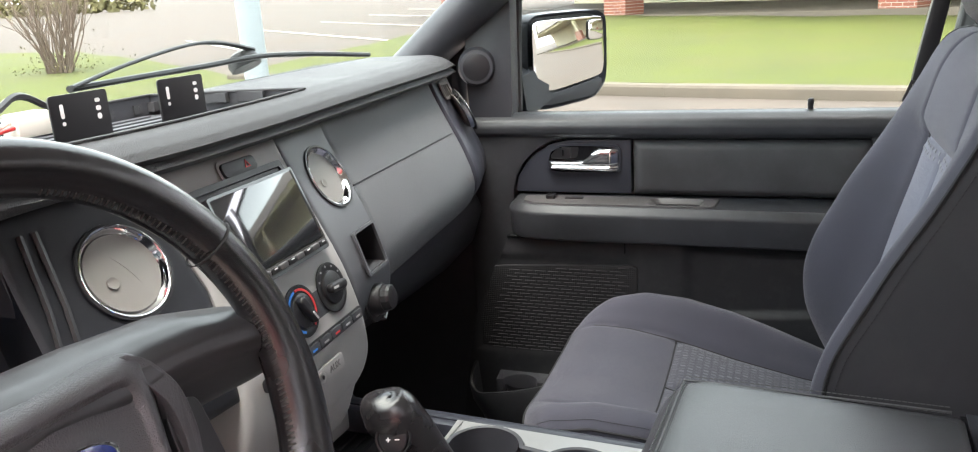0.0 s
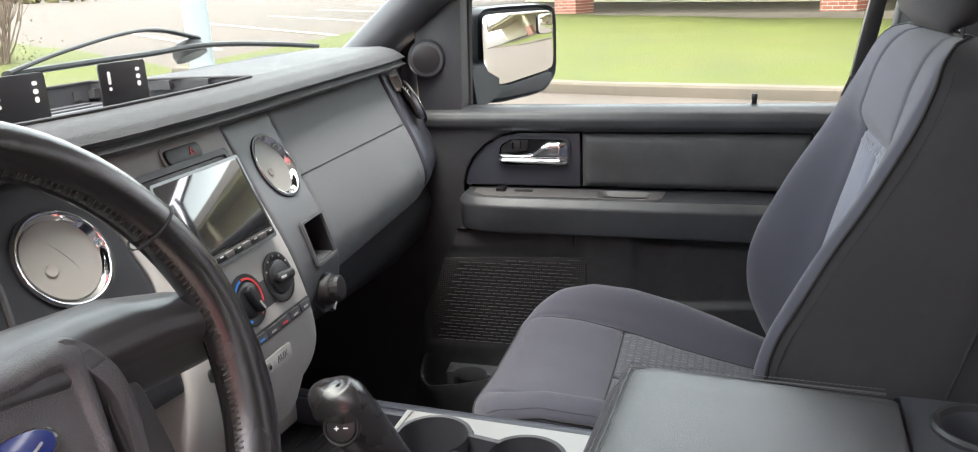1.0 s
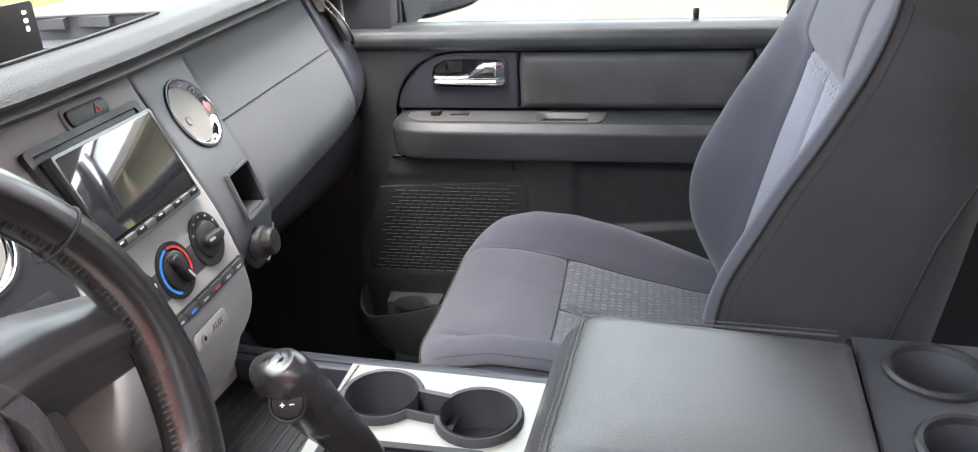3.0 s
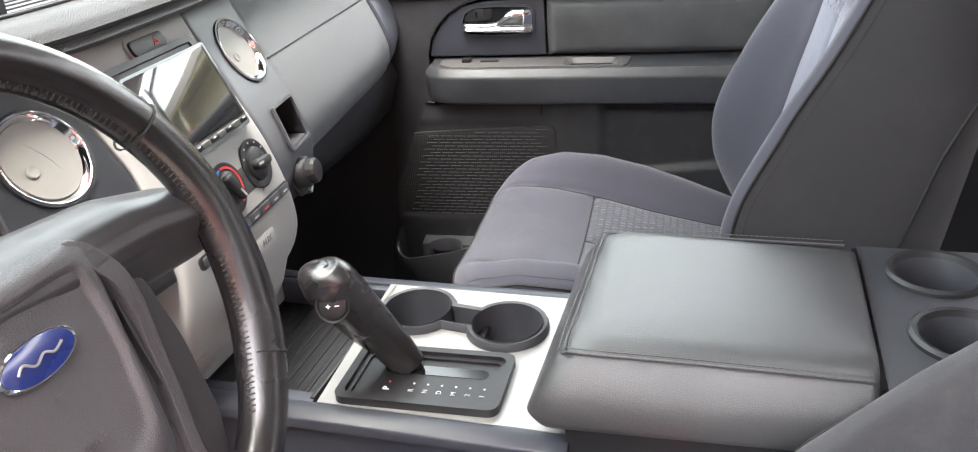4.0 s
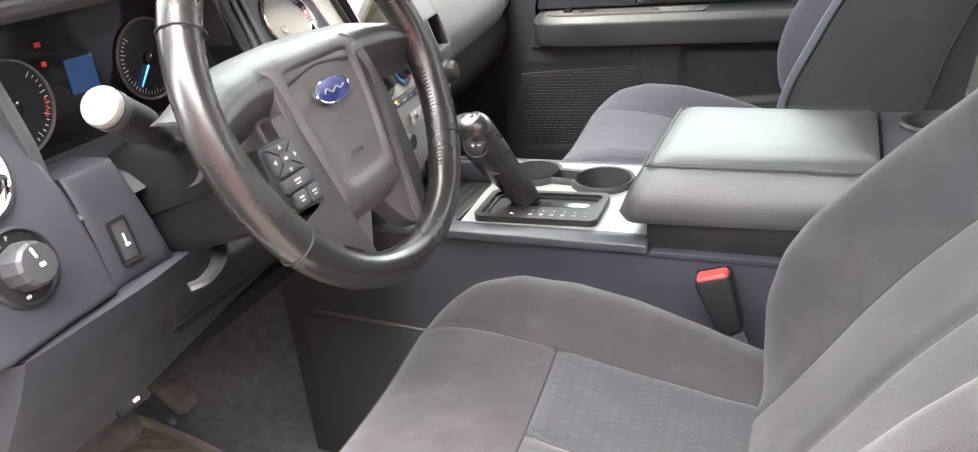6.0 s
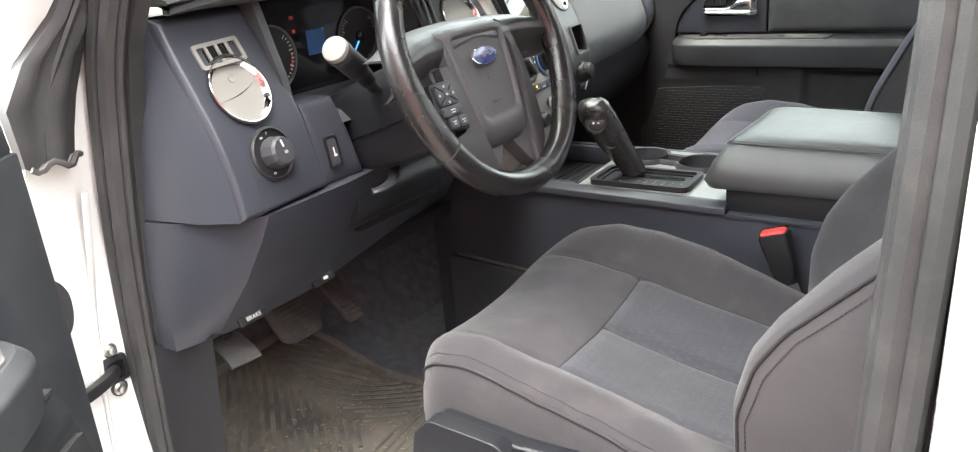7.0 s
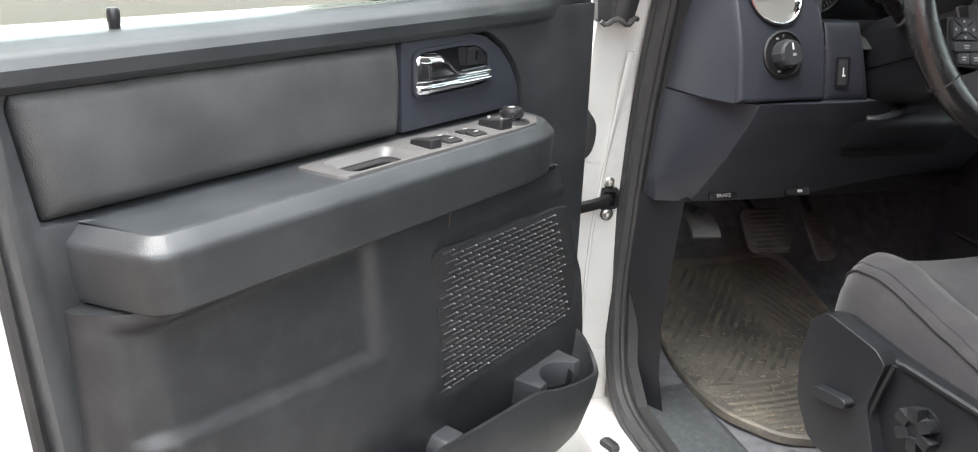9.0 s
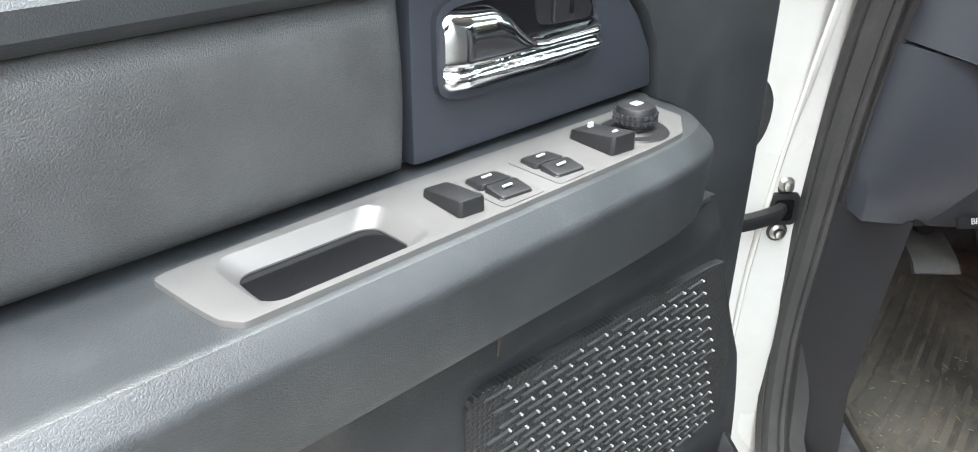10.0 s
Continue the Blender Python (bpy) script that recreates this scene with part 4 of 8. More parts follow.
part("lower_panel", grid(40, 16, knee, None, .06, (-1, 0, 0)), M_SMOOTH, dash, "dark knee panel under the wheel")
part("lower_side", loft([[knee(0, (z - .905) / .19), (knee(0, (z - .905) / .19)[0] * .5 - .2735, -.822, z), (-.548, -.847, z), (-.72, -.852, z), (-.72, -.75, z)] for z in np.linspace(.905, 1.094, 8)]), M_SMOOTH, dash)
part("lower_underside", prism([(-.53, .904), (-.55, .90), (-.80, .96), (-.80, 1.0), (-.53, .93)], "y", -.80, -.23, .006), M_BLACK, dash)
part("dimmer_panel", dash_panel(1.095, 1.21, [(1.09, -.638), (1.25, -.640)], [(1.09, -.56), (1.25, -.585)], -.004, 8, 10, .004), M_SMOOTH, dash)
part("column_pocket", prism([(-.455, .99), (-.45, 1.03), (-.46, 1.07), (-.55, 1.08), (-.55, .99)], "y", -.56, -.36, .01), M_BLACK, dash)


# ---- instrument cluster ----
cl = part("gauge_panel", box(-.60, -.585, -.655, -.345, 1.20, 1.375, .004), M_GLOSS, dash, "black instrument cluster with blue needles")
part("cluster_floor", prism([(-.595, 1.215), (-.46, 1.185), (-.44, 1.17), (-.595, 1.18)], "y", -.66, -.345, .006), M_HARD, dash)
for y0, y1 in ((-.664, -.650), (-.352, -.338)):
    part("cluster_wall", prism([(-.60, 1.16), (-.445, 1.16), (-.455, 1.25), (-.49, 1.355), (-.60, 1.38)], "y", y0, y1, .004), M_HARD, dash)


def gauge(y, z, r, marks, needle, arc=(-225, 45)):
    m = Matrix.Translation((-.584, y, z)) @ pose(0, 0, 0, 0, 90, 0) @ pose(0, 0, 0, 0, 0, 90)
    g = part("gauge", lathe([(r, 0), (r, .001)], m, 40), M_BLACK, cl)
    part("gauge_rim", lathe([(r, 0), (r + .001, .003), (r + .003, .003), (r + .003, 0)], m, 40, False), M_TRIMGREY, cl)
    bm = bmesh.new()
    for i in range(marks):
        a = radians(arc[0] + (arc[1] - arc[0]) * i / (marks - 1))
        l = .007 if i % 4 == 0 else .004
        d, s = Vector((math.cos(a), math.sin(a), 0)), Vector((-math.sin(a), math.cos(a), 0)) * .0005
        p, q = d * (r - .003), d * (r - .003 - l)
        f = bm.faces.new([bm.verts.new(w + Vector((0, 0, .0016))) for w in (p + s, p - s, q - s, q + s)])
    bm.transform(m)
    part("scale", bm, M_MARK, g, smooth=False)
    a = radians(needle)
    d = Vector((math.cos(a), math.sin(a), 0))
    bm = tube([(0, 0, .004), tuple(d * (r * .8) + Vector((0, 0, .004)))], [.0016, .0007], 5)
    bm.transform(m)
    part("needle", bm, M_NEEDLE, g)
    part("needle_hub", lathe([(.009, 0), (.009, .006), (.006, .008)], m, 16), M_GLOSS, g)


gauge(-.598, 1.285, .046, 33, 235)
gauge(-.408, 1.290, .045, 41, 230)
part("info_display", box(-.5845, -.583, -.523, -.486, 1.278, 1.315), M_DIALBLUE, cl, "dim blue display")
for i, zz in enumerate((1.335, 1.315)):
    part("warning_lamp", box(-.584, -.582, -.552 + .002 * i, -.545, zz, zz + .005), M_REDMARK, cl)
for k in range(5):
    a = radians(-24 + 6 * k)
    part("red_zone", box(-.5825, -.5815, -.600 + .041 * math.cos(a) - .001, -.600 + .041 * math.cos(a) + .001, 1.285 + .041 * math.sin(a) - .0014, 1.285 + .041 * math.sin(a) + .0014), M_REDMARK, cl)

for ob_ in (cl, *cl.children_recursive):
    ob_.data.transform(Matrix.Translation((.038, 0, -.021)))


# ---- vents ----
def round_vent(y, z, r, turn=0.0, out=.004, split=10, yaw=0.0):
    """A chrome-lined bowl with a domed two-part shutter at its bottom."""
    m = dash_frame(y, z, out, turn) @ pose(0, 0, 0, 0, yaw, 0)
    v = part("air_vent", lathe([(r * 1.045, -.001), (r * 1.045, .0010), (r * 1.03, .0018), (r * 1.0, .0014), (r * .975, 0), (r * .93, -.0035), (r * .885, -.0070), (r * .85, -.0085)], m, 56, False), M_CHROME, dash, "round chrome-lined air vent")
    part("vent_well", lathe([(r * 1.11, -.001), (r * 1.10, .0010), (r * 1.045, .0012), (r * 1.045, -.002)], m, 56, False), M_BLACK, v)
    for half in (0, 1):
        def f(u, w, half=half):
            a = math.pi * u + math.pi * half
            px, py = r * .88 * math.cos(a) * w, r * .88 * math.sin(a) * w
            py = py - .10 * r * (1 - (px / (r * .88)) ** 2) * (1 - w * w * .6) + (.016 * r if half == 0 else -.016 * r) * (1 - w)
            return (px, py, -.0030 - .0030 * (px * px + py * py) / (r * r) - .0008 * half)
        bm = grid(28, 10, f, None, .003, (0, 0, -1))
        bm.transform(m @ pose(0, 0, 0, 0, 0, split))
        part("shutter", bm, M_VENT, v, "grey vent shutter")
    part("finger_dimple", lathe([(r * .15, -.002), (r * .13, .0016), (r * .06, .0004), (r * .01, .0002)], m @ pose(0, 0, -.0034, 0, 0, split) @ pose(r * .05, r * .40, 0), 20), M_VENT, v)
    return v


round_vent(.106, 1.284, .0405, 0, .0015, 115)
round_vent(-.254, 1.279, .0425, 0, .0015, 118)
round_vent(-.735, 1.2475, .0445, 0, .0080, 14)
round_vent(.656, 1.279, .040, 0, .022, 110, 20)

# switches under the driver's inner vent
srow = part("switch_row", plate(rrect(.096, .022, .004, 3), dash_frame(-.262, 1.214, .002), .003, .001), M_BLACK, dash, "row of black switches with white symbols")
for k in range(3):
    m_ = dash_frame(-.262 + .031 * (k - 1), 1.214, .004)
    key_ = part("key", plate(rrect(.029, .019, .003, 3), m_, .003, .001), M_BLACK, srow)
    part("icon", plate(rrect(.006, .004, .001, 2), m_ @ pose(0, 0, .003), .0004), M_MARK, key_)
for pts in (((-.325, 1.33), (-.335, 1.27), (-.35, 1.21)), ((-.312, 1.33), (-.320, 1.27), (-.333, 1.21))):
    part("trim_line", tube([(dash_x(y, z) + .001, y, z) for y, z in pts], .003, 6), M_BLACK, dash)


def demist_vent(y, z, turn):
    m = dash_frame(y, z, .0065, turn)
    v = part("side_demist_vent", ring_plate(rrect(.078, .034, .004, 3), rrect(.068, .024, .003, 3), m, .003), M_VENT, dash, "small slotted demist vent")
    part("slot", plate(rrect(.069, .025, .003, 3), m @ pose(0, 0, -.004), .003), M_GLOSS, v)
    for k in range(3):
        part("bar", plate([(-.0025 + .018 * (k - 1), -.0125), (.0025 + .018 * (k - 1), -.0125), (.0025 + .018 * (k - 1), .0125), (-.0025 + .018 * (k - 1), .0125)], m, .0025, .0005), M_VENT, v)


demist_vent(-.739, 1.2935, 2)
demist_vent(.655, 1.322, -4)

# ---- centre stack fittings ----
m = dash_frame(-.062, 1.330, .004)
hz = part("hazard_switch", plate(rrect(.060, .017, .006, 4), m, .005, .0015), M_BLACK, dash, "black hazard switch with red triangle")
part("bezel", ring_plate(rrect(.068, .025, .008, 4), rrect(.061, .018, .006, 4), m, .002), M_SILVER, hz)
tri = [(.006 * math.sin(radians(a)), .006 * math.cos(radians(a))) for a in (0, 120, 240)]
trin = [(.0035 * math.sin(radians(a)), .0035 * math.cos(radians(a))) for a in (0, 120, 240)]
part("triangle", ring_plate(tri, trin, m @ pose(.012, -.001, .0052), .0006), M_REDMARK, hz)

m = dash_frame(-.078, 1.270, .004)
hu = part("head_unit", ring_plate(rrect(.174, .117, .005, 3), rrect(.160, .103, .003, 3), m @ pose(0, 0, 0), .007, .0015), M_BLACK, dash, "touchscreen head unit with a tilted glossy screen")
part("fascia", plate(rrect(.161, .104, .003, 3), m @ pose(0, 0, -.004), .004), M_GLOSS, hu)
part("disc_slot", plate(rrect(.158, .007, .001, 2), m @ pose(0, .0475, .001), .004, .001), M_BLACK, hu)
part("screen", plate(rrect(.150, .086, .002, 2), m @ pose(0, -.001, .013, 5, 0, 0), .004, .0008), M_SCREEN, hu, "glossy screen that mirrors the surroundings")
part("screen_edge", ring_plate(rrect(.156, .092, .003, 2), rrect(.150, .086, .002, 2), m @ pose(0, -.001, .003, 5, 0, 0), .0145, .0006), M_GLOSS, hu)
for k in range(9):
    part("key", plate(rrect(.0150, .0062, .0012, 2, -.066 + .0165 * k, 0), m @ pose(0, -.0495, .011, 20, 0, 0), .005, .0008), M_TRIMGREY if k % 2 else M_BLACK, hu)
    if k % 2 == 0:
        part("key_mark", plate(rrect(.006, .0014, .0006, 2, -.066 + .0165 * k, 0), m @ pose(0, -.0495, .0162, 20, 0, 0), .0004), M_MARK, hu)


def dial(y, z, r, knob_turn, ring, name, label, marks):
    m = dash_frame(y, z, .004)
    d = part(name, lathe([(r * 1.32, 0), (r * 1.32, .0015), (r * 1.2, .002), (r * 1.05, .001), (.001, .001)], m, 40), M_BLACK, dash, label)
    part("skirt", lathe([(r * .90, .001), (r * .86, .004), (r * .76, .005), (.001, .005)], m, 32), M_BLACK, d)
    kn = part("grip", plate(rrect(r * .50, r * 1.60, r * .24, 5), m @ pose(0, 0, .004, 0, 0, knob_turn), .009, .003, 3), M_BLACK, d)
    part("pointer", plate(rrect(r * .12, r * .5, r * .05, 2, 0, r * .42), m @ pose(0, 0, .0132, 0, 0, knob_turn), .0006), M_DIMMARK, kn)
    if ring:
        for a0, a1, mat in ((100, 250, M_BLUEMARK), (-60, 95, M_REDMARK)):
            pts = [(r * 1.12 * math.cos(radians(a)), r * 1.12 * math.sin(radians(a))) for a in np.linspace(a0, a1, 16)]
            pin = [(r * 1.00 * math.cos(radians(a)), r * 1.00 * math.sin(radians(a))) for a in np.linspace(a1, a0, 16)]
            part("colour_band", plate(pts + pin, m @ pose(0, 0, .0017), .0008), mat, d, smooth=False)
    for a in marks:
        part("dot", plate(rrect(r * .13, r * .10, r * .03, 2, r * 1.13 * math.cos(radians(a)), r * 1.13 * math.sin(radians(a))), m @ pose(0, 0, .0018), .0005), M_DIMMARK, d)
    return d


fan = dial(-.141, 1.173, .0225, 28, False, "fan_dial", "black fan speed dial", ())
mf = dash_frame(-.141, 1.173, .006)
for ch, a in (("0", 165), ("1", 118), ("2", 82), ("3", 45), ("4", 10)):
    lettering(ch, .0075, mf @ pose(.0255 * math.cos(radians(a)), .0255 * math.sin(radians(a)), .0003), M_MARK, fan)
dial(-.077, 1.175, .0225, -155, True, "temperature_dial", "black temperature dial with blue and red band", ())
dial(-.009, 1.178, .0225, 85, False, "mode_dial", "black air mode dial", (150, 120, 90, 60, 30))
part("dial_bridge", dash_panel(1.157, 1.186, [(1.1, -.14), (1.2, -.14)], [(1.1, -.013), (1.2, -.013)], .0048, 10, 4, .0005, 0, .004), M_HARD, dash)
m = dash_frame(-.070, 1.133, .004)
row = part("button_panel", plate(rrect(.212, .0145, .005, 3), m, .0025, .0008), M_BLACK, dash, "row of small climate buttons")
for k in range(8):
    b = part("button", plate(rrect(.0235, .0105, .002, 2, -.089 + .0254 * k, 0), m @ pose(0, 0, .002), .0035, .001), M_HARD, row)
    part("icon", plate(rrect(.010, .0022, .0008, 2, -.089 + .0254 * k, -.001), m @ pose(0, 0, .0056), .0004), (M_DIMMARK, M_DIMMARK, M_DIMMARK, M_BLUEMARK, M_DIMMARK, M_REDMARK, M_DIMMARK, M_DIMMARK)[k], b)
for k in (0, 1):
    part("tell_tale", plate(rrect(.003, .003, .001, 2, -.092 + .0254 * k, .0036), m @ pose(0, 0, .0056), .0005), M_AMBER, row, "lit amber lamp")
m = dash_frame(-.062, 1.099, .004)
aux = part("aux_socket", plate(rrect(.066, .019, .004, 3), m, .003, .0012), M_SILVER, dash, "silver socket plate marked AUX")
part("jack", lathe([(.0062, .003), (.0062, .005), (.003, .005), (.0028, .0005), (.0005, .0004)], m @ pose(-.018, 0, 0), 20), M_METAL, aux)
part("jack_hole", lathe([(.0026, .0032), (.001, .0033)], m @ pose(-.018, 0, 0.0022), 14), M_GLOSS, aux)
lettering("AUX", .011, m @ pose(.012, 0, .0032), M_TRIMGREY, aux)
m = dash_frame(-.118, 1.072, .002)
part("power_socket", lathe([(.015, 0), (.015, .004), (.012, .010), (.0115, .011), (.002, .0105)], m, 28), M_BLACK, dash, "round black power socket cover")
m = dash_frame(.1165, 1.186, .001)
cub = part("cubby", ring_plate(rrect(.065, .061, .004, 3), rrect(.0585, .0545, .003, 3), m, .004, .001), M_SURROUND, dash, "small open square cubby")
part("cubby_wall", loft([[(*p, z) for p in rrect(.059, .055, .003, 3)] for z in (.003, -.040)], True, False), M_BLACK, cub).data.transform(m)
part("cubby_back", plate(rrect(.059, .055, .003, 3), m @ pose(0, 0, -.042), .003), M_BLACK, cub)
m = dash_frame(.108, 1.121, -.012)
kn4 = part("drive_mode_knob", lathe([(.031, 0), (.030, .003), (.024, .002), (.022, .004), (.021, .014), (.018, .018)], m, 36), M_BLACK, dash, "black four-wheel-drive selector knob")
part("grip", lathe([(.0165, .010), (.0175, .012), (.0170, .025), (.0150, .029), (.010, .030), (.001, .030)], m, 14), M_BLACK, kn4, angle=20)
part("index", plate(rrect(.006, .004, .001, 2, -.022, .018), m @ pose(0, 0, .003), .0006), M_MARK, kn4)
m = dash_frame(.556, 1.178, .0045)
bd = part("airbag_badge", ring_plate(rrect(.030, .010, .004, 3), rrect(.028, .008, .003, 3), m, .0006), M_TRIMGREY, dash)
part("bar", plate(rrect(.020, .0035, .001, 2), m, .0006), M_TRIMGREY, bd)
# buttons beside the driver's inner vent
for k in range(2):
    m = dash_frame(-.285 + .042 * k, 1.215, .001)
    b = part("dash_button", plate(rrect(.040, .020, .003, 3), m, .005, .0015), M_BLACK, dash)
    part("icon", plate(rrect(.012, .003, .001, 2), m @ pose(.004, 0, .0052), .0005), M_MARK, b)

# ---- driver's outer dash fittings ----
m = dash_frame(-.728, 1.165, .006)
hl = part("headlamp_switch", lathe([(.036, 0), (.036, .002), (.033, .004), (.031, .001), (.001, .001)], m, 40), M_BLACK, dash, "round black headlamp switch")
part("grip", lathe([(.021, 0), (.022, .006), (.0195, .020), (.017, .024), (.010, .0245), (.001, .0245)], m, 12), M_HARD, hl, angle=20)
part("pointer", plate(rrect(.0025, .010, .001, 2, 0, .010), m @ pose(0, 0, .0247, 0, 0, 10), .0006), M_MARK, hl)
lettering("P", .006, m @ pose(.000, .027, .0022), M_DIMMARK, hl)
for a in (115, 250):
    part("icon", plate(rrect(.005, .003, .001, 3, .026 * math.cos(radians(a)), .026 * math.sin(radians(a))), m @ pose(0, 0, .0021), .0005), M_DIMMARK, hl)
part("icon", plate(rrect(.006, .004, .001, 3), m @ pose(.001, -.002, .0246), .0005), M_DIMMARK, hl)
m = dash_frame(-.612, 1.138, -.003)
dm = part("pedal_switch", ring_plate(rrect(.024, .047, .004, 3), rrect(.019, .041, .003, 3), m, .004, .001), M_BLACK, dash, "black pedal adjust switch")
part("rocker", plate(rrect(.018, .040, .003, 3), m, .0032, .001), M_HARD, dm)
part("icon", plate(rrect(.0022, .014, .001, 2), m @ pose(0, 0, .0034), .0005), M_MARK, dm)
part("icon", plate(rrect(.006, .003, .001, 2, .001, -.005), m @ pose(0, 0, .0034), .0005), M_MARK, dm)
for y, w, txt in ((-.742, .040, "BRAKE"), (-.598, .034, "")):
    z = .918
    x = -.512 - .05 * max(0, (y + .62) / .4)
    h = thing("release_lever", "black release lever under the dash marked " + ("BRAKE" if txt else "with a white symbol"), "lever", m=pose(x, y, z, 62, 0, 90))
    part("tab", prism(rrect(w + .012, .014, .003, 3), "z", 0, .006, .0015), M_BLACK, h)
    if txt:
        lettering(txt, .009, pose(0, 0, .0063), M_MARK, h)
    else:
        part("symbol", plate(rrect(.010, .005, .002, 3, .004, 0), pose(0, 0, .006), .0005), M_MARK, h)

# ---- brackets, wires and terminals in the dash tray ----
for k, (y, x, tilt) in enumerate(((-.173, -.560, 0), (-.033, -.560, 0))):
    br = thing("mounting_bracket", "black steel L bracket with slots standing in the dash tray", "bracket", "loose brackets", m=pose(x, y, 1.367, 0, 0, 88))
    part("upright", prism(rrect(.068, .062, .004, 3, 0, .031), "y", 0, .002, .0004), M_BLACK, br)
    part("foot", box(-.034, .034, 0, .02, 0, .002, .0004), M_BLACK, br)
    for px, pz, w, h in ((-.021, .046, .004, .014), (.021, .052, .006, .004), (.021, .044, .006, .005), (.021, .036, .005, .006), (-.021, .034, .004, .004)):
        # White inlays paint the daylight that would show through the plate's holes.
        part("slot", prism(rrect(w, h, min(w, h) * .45, 3, px, pz), "y", -.0004, .0024), M_MARK, br, "white inlay standing in for a hole with light behind")
wires = thing("wire_harness", "loose wires with white connector in the dash tray", "wires", m=Matrix.Translation((-.045, .115, .026)))
part("cable", tube(smooth_path([(-.60, -.40, 1.36), (-.58, -.34, 1.385), (-.60, -.29, 1.40), (-.61, -.25, 1.385), (-.58, -.23, 1.365)], 6), .004, 6), M_BLACK, wires)
part("cable", tube(smooth_path([(-.57, -.38, 1.365), (-.565, -.31, 1.375), (-.57, -.27, 1.37), (-.585, -.23, 1.36)], 6), .0022, 6), M_REDMARK, wires)
part("cable", tube(smooth_path([(-.575, -.39, 1.36), (-.57, -.31, 1.382), (-.58, -.26, 1.378), (-.595, -.21, 1.36)], 6), .0022, 6), M_WIRE, wires)
part("connector", box(-.585, -.560, -.325, -.285, 1.362, 1.386, .003), M_WIRE, wires)
clip = thing("spade_terminal", "small copper terminal lying in the dash tray", "terminal", m=pose(-.565, -.085, 1.356, 0, 0, 30))
part("blade", box(-.008, .008, -.003, .003, 0, .003, .0006), M_ORANGE, clip)
part("barrel", tube([(.008, 0, .003), (.018, 0, .003)], .003, 8), M_WIRE, clip)

# ---- wipers ----
wp = thing("wiper", "black windscreen wiper arm and blade on the cowl", "wiper")
part("pivot", lathe([(.030, 0), (.032, .012), (.026, .026), (.012, .032)], pose(-.90, .50, 1.392, 0, -25, 0), 20), M_BLACK, wp)
part("arm", tube(smooth_path([(-.89, .51, 1.425), (-.88, .40, 1.445), (-.87, .306, 1.445), (-.86, .175, 1.428), (-.85, .067, 1.408)], 6), [.0075] * 8 + [.0055] * 17, 8, flat=.6), M_BLACK, wp)
part("blade", tube(smooth_path([(-.80, .774, 1.389), (-.84, .626, 1.405), (-.86, .49, 1.413), (-.87, .358, 1.409), (-.87, .217, 1.407), (-.86, .07, 1.405)], 6), .0065, 8, flat=.8), M_BLACK, wp)
wp2 = thing("wiper", "black windscreen wiper arm and blade on the cowl", "wiper")
part("arm", tube(smooth_path([(-.90, -.25, 1.40), (-.86, -.35, 1.41), (-.80, -.55, 1.40), (-.78, -.75, 1.39)], 6), .009, 8, flat=.6), M_BLACK, wp2)


# ---- steering column and wheel ----
WC = Vector((-.239, -.482, 1.260))
WN = Vector((math.cos(radians(19.5)), .0, math.sin(radians(19.5)))).normalized()
WE1 = Vector((0, 0, 1)).cross(WN).normalized()
WE2 = WN.cross(WE1)
WM = Matrix((WE1, WE2, WN)).transposed().to_4x4()
WM.translation = WC
wheel = thing("steering_wheel", "black leather-wrapped four-spoke steering wheel with worn rim", "steering wheel", m=WM)
WR, RX, RY = .178, -.008, -.004
rings = []
for k in range(96):
    a = 2 * math.pi * k / 96
    d = Vector((math.cos(a), math.sin(a), 0))
    low = (math.degrees(a) + 90) % 360 - 90
    grip = sum(math.exp(-((low - c) / 24) ** 4) for c in (-24, 204))
    rings.append([d * (WR + (.0172 + (.0065 * grip if math.cos(q) < 0 else 0)) * math.cos(q)) + Vector((RX, RY, .0178 * math.sin(q))) for q in (2 * math.pi * j / 20 for j in range(20))])
rim = part("rim", loft(rings, True, False, True), M_WHEEL, wheel, "worn black leather rim")
for a in (31, 149, 214, 326):
    c, s = math.cos(radians(a)), math.sin(radians(a))
    pts = [(RX + (WR + (.0180 + (.004 if math.cos(q) < 0 else 0)) * math.cos(q)) * c, RY + (WR + (.0180 + (.004 if math.cos(q) < 0 else 0)) * math.cos(q)) * s, .0183 * math.sin(q)) for q in (2 * math.pi * j / 20 for j in range(20))]
    part("rim_seam", tube(pts, .0009, 5, True), M_SEAM, rim)
# lacing along the inner side of the rim
bm = bmesh.new()
for k in range(240):
    a = 2 * math.pi * k / 240
    if not (radians(-50) < (a if a < math.pi else a - 2 * math.pi) < radians(75)) and not (radians(105) < a < radians(230)):
        continue
    low = (math.degrees(a) + 90) % 360 - 90
    w = .0172 + .0065 * sum(math.exp(-((low - c) / 24) ** 4) for c in (-24, 204))
    p = Vector((RX + (WR - w * .99) * math.cos(a), RY + (WR - w * .99) * math.sin(a), .003))
    q = Vector((RX + (WR - w * .90) * math.cos(a + .008), RY + (WR - w * .90) * math.sin(a + .008), .0082))
    t = tube([p, q], .0007, 4)
    me = bpy.data.meshes.new("tmp")
    t.to_mesh(me)
    t.free()
    bm.from_mesh(me)
    bpy.data.meshes.remove(me)
tagged(part("lacing", bm, M_LACE, rim, "dark zigzag stitching"), kind="stuff")


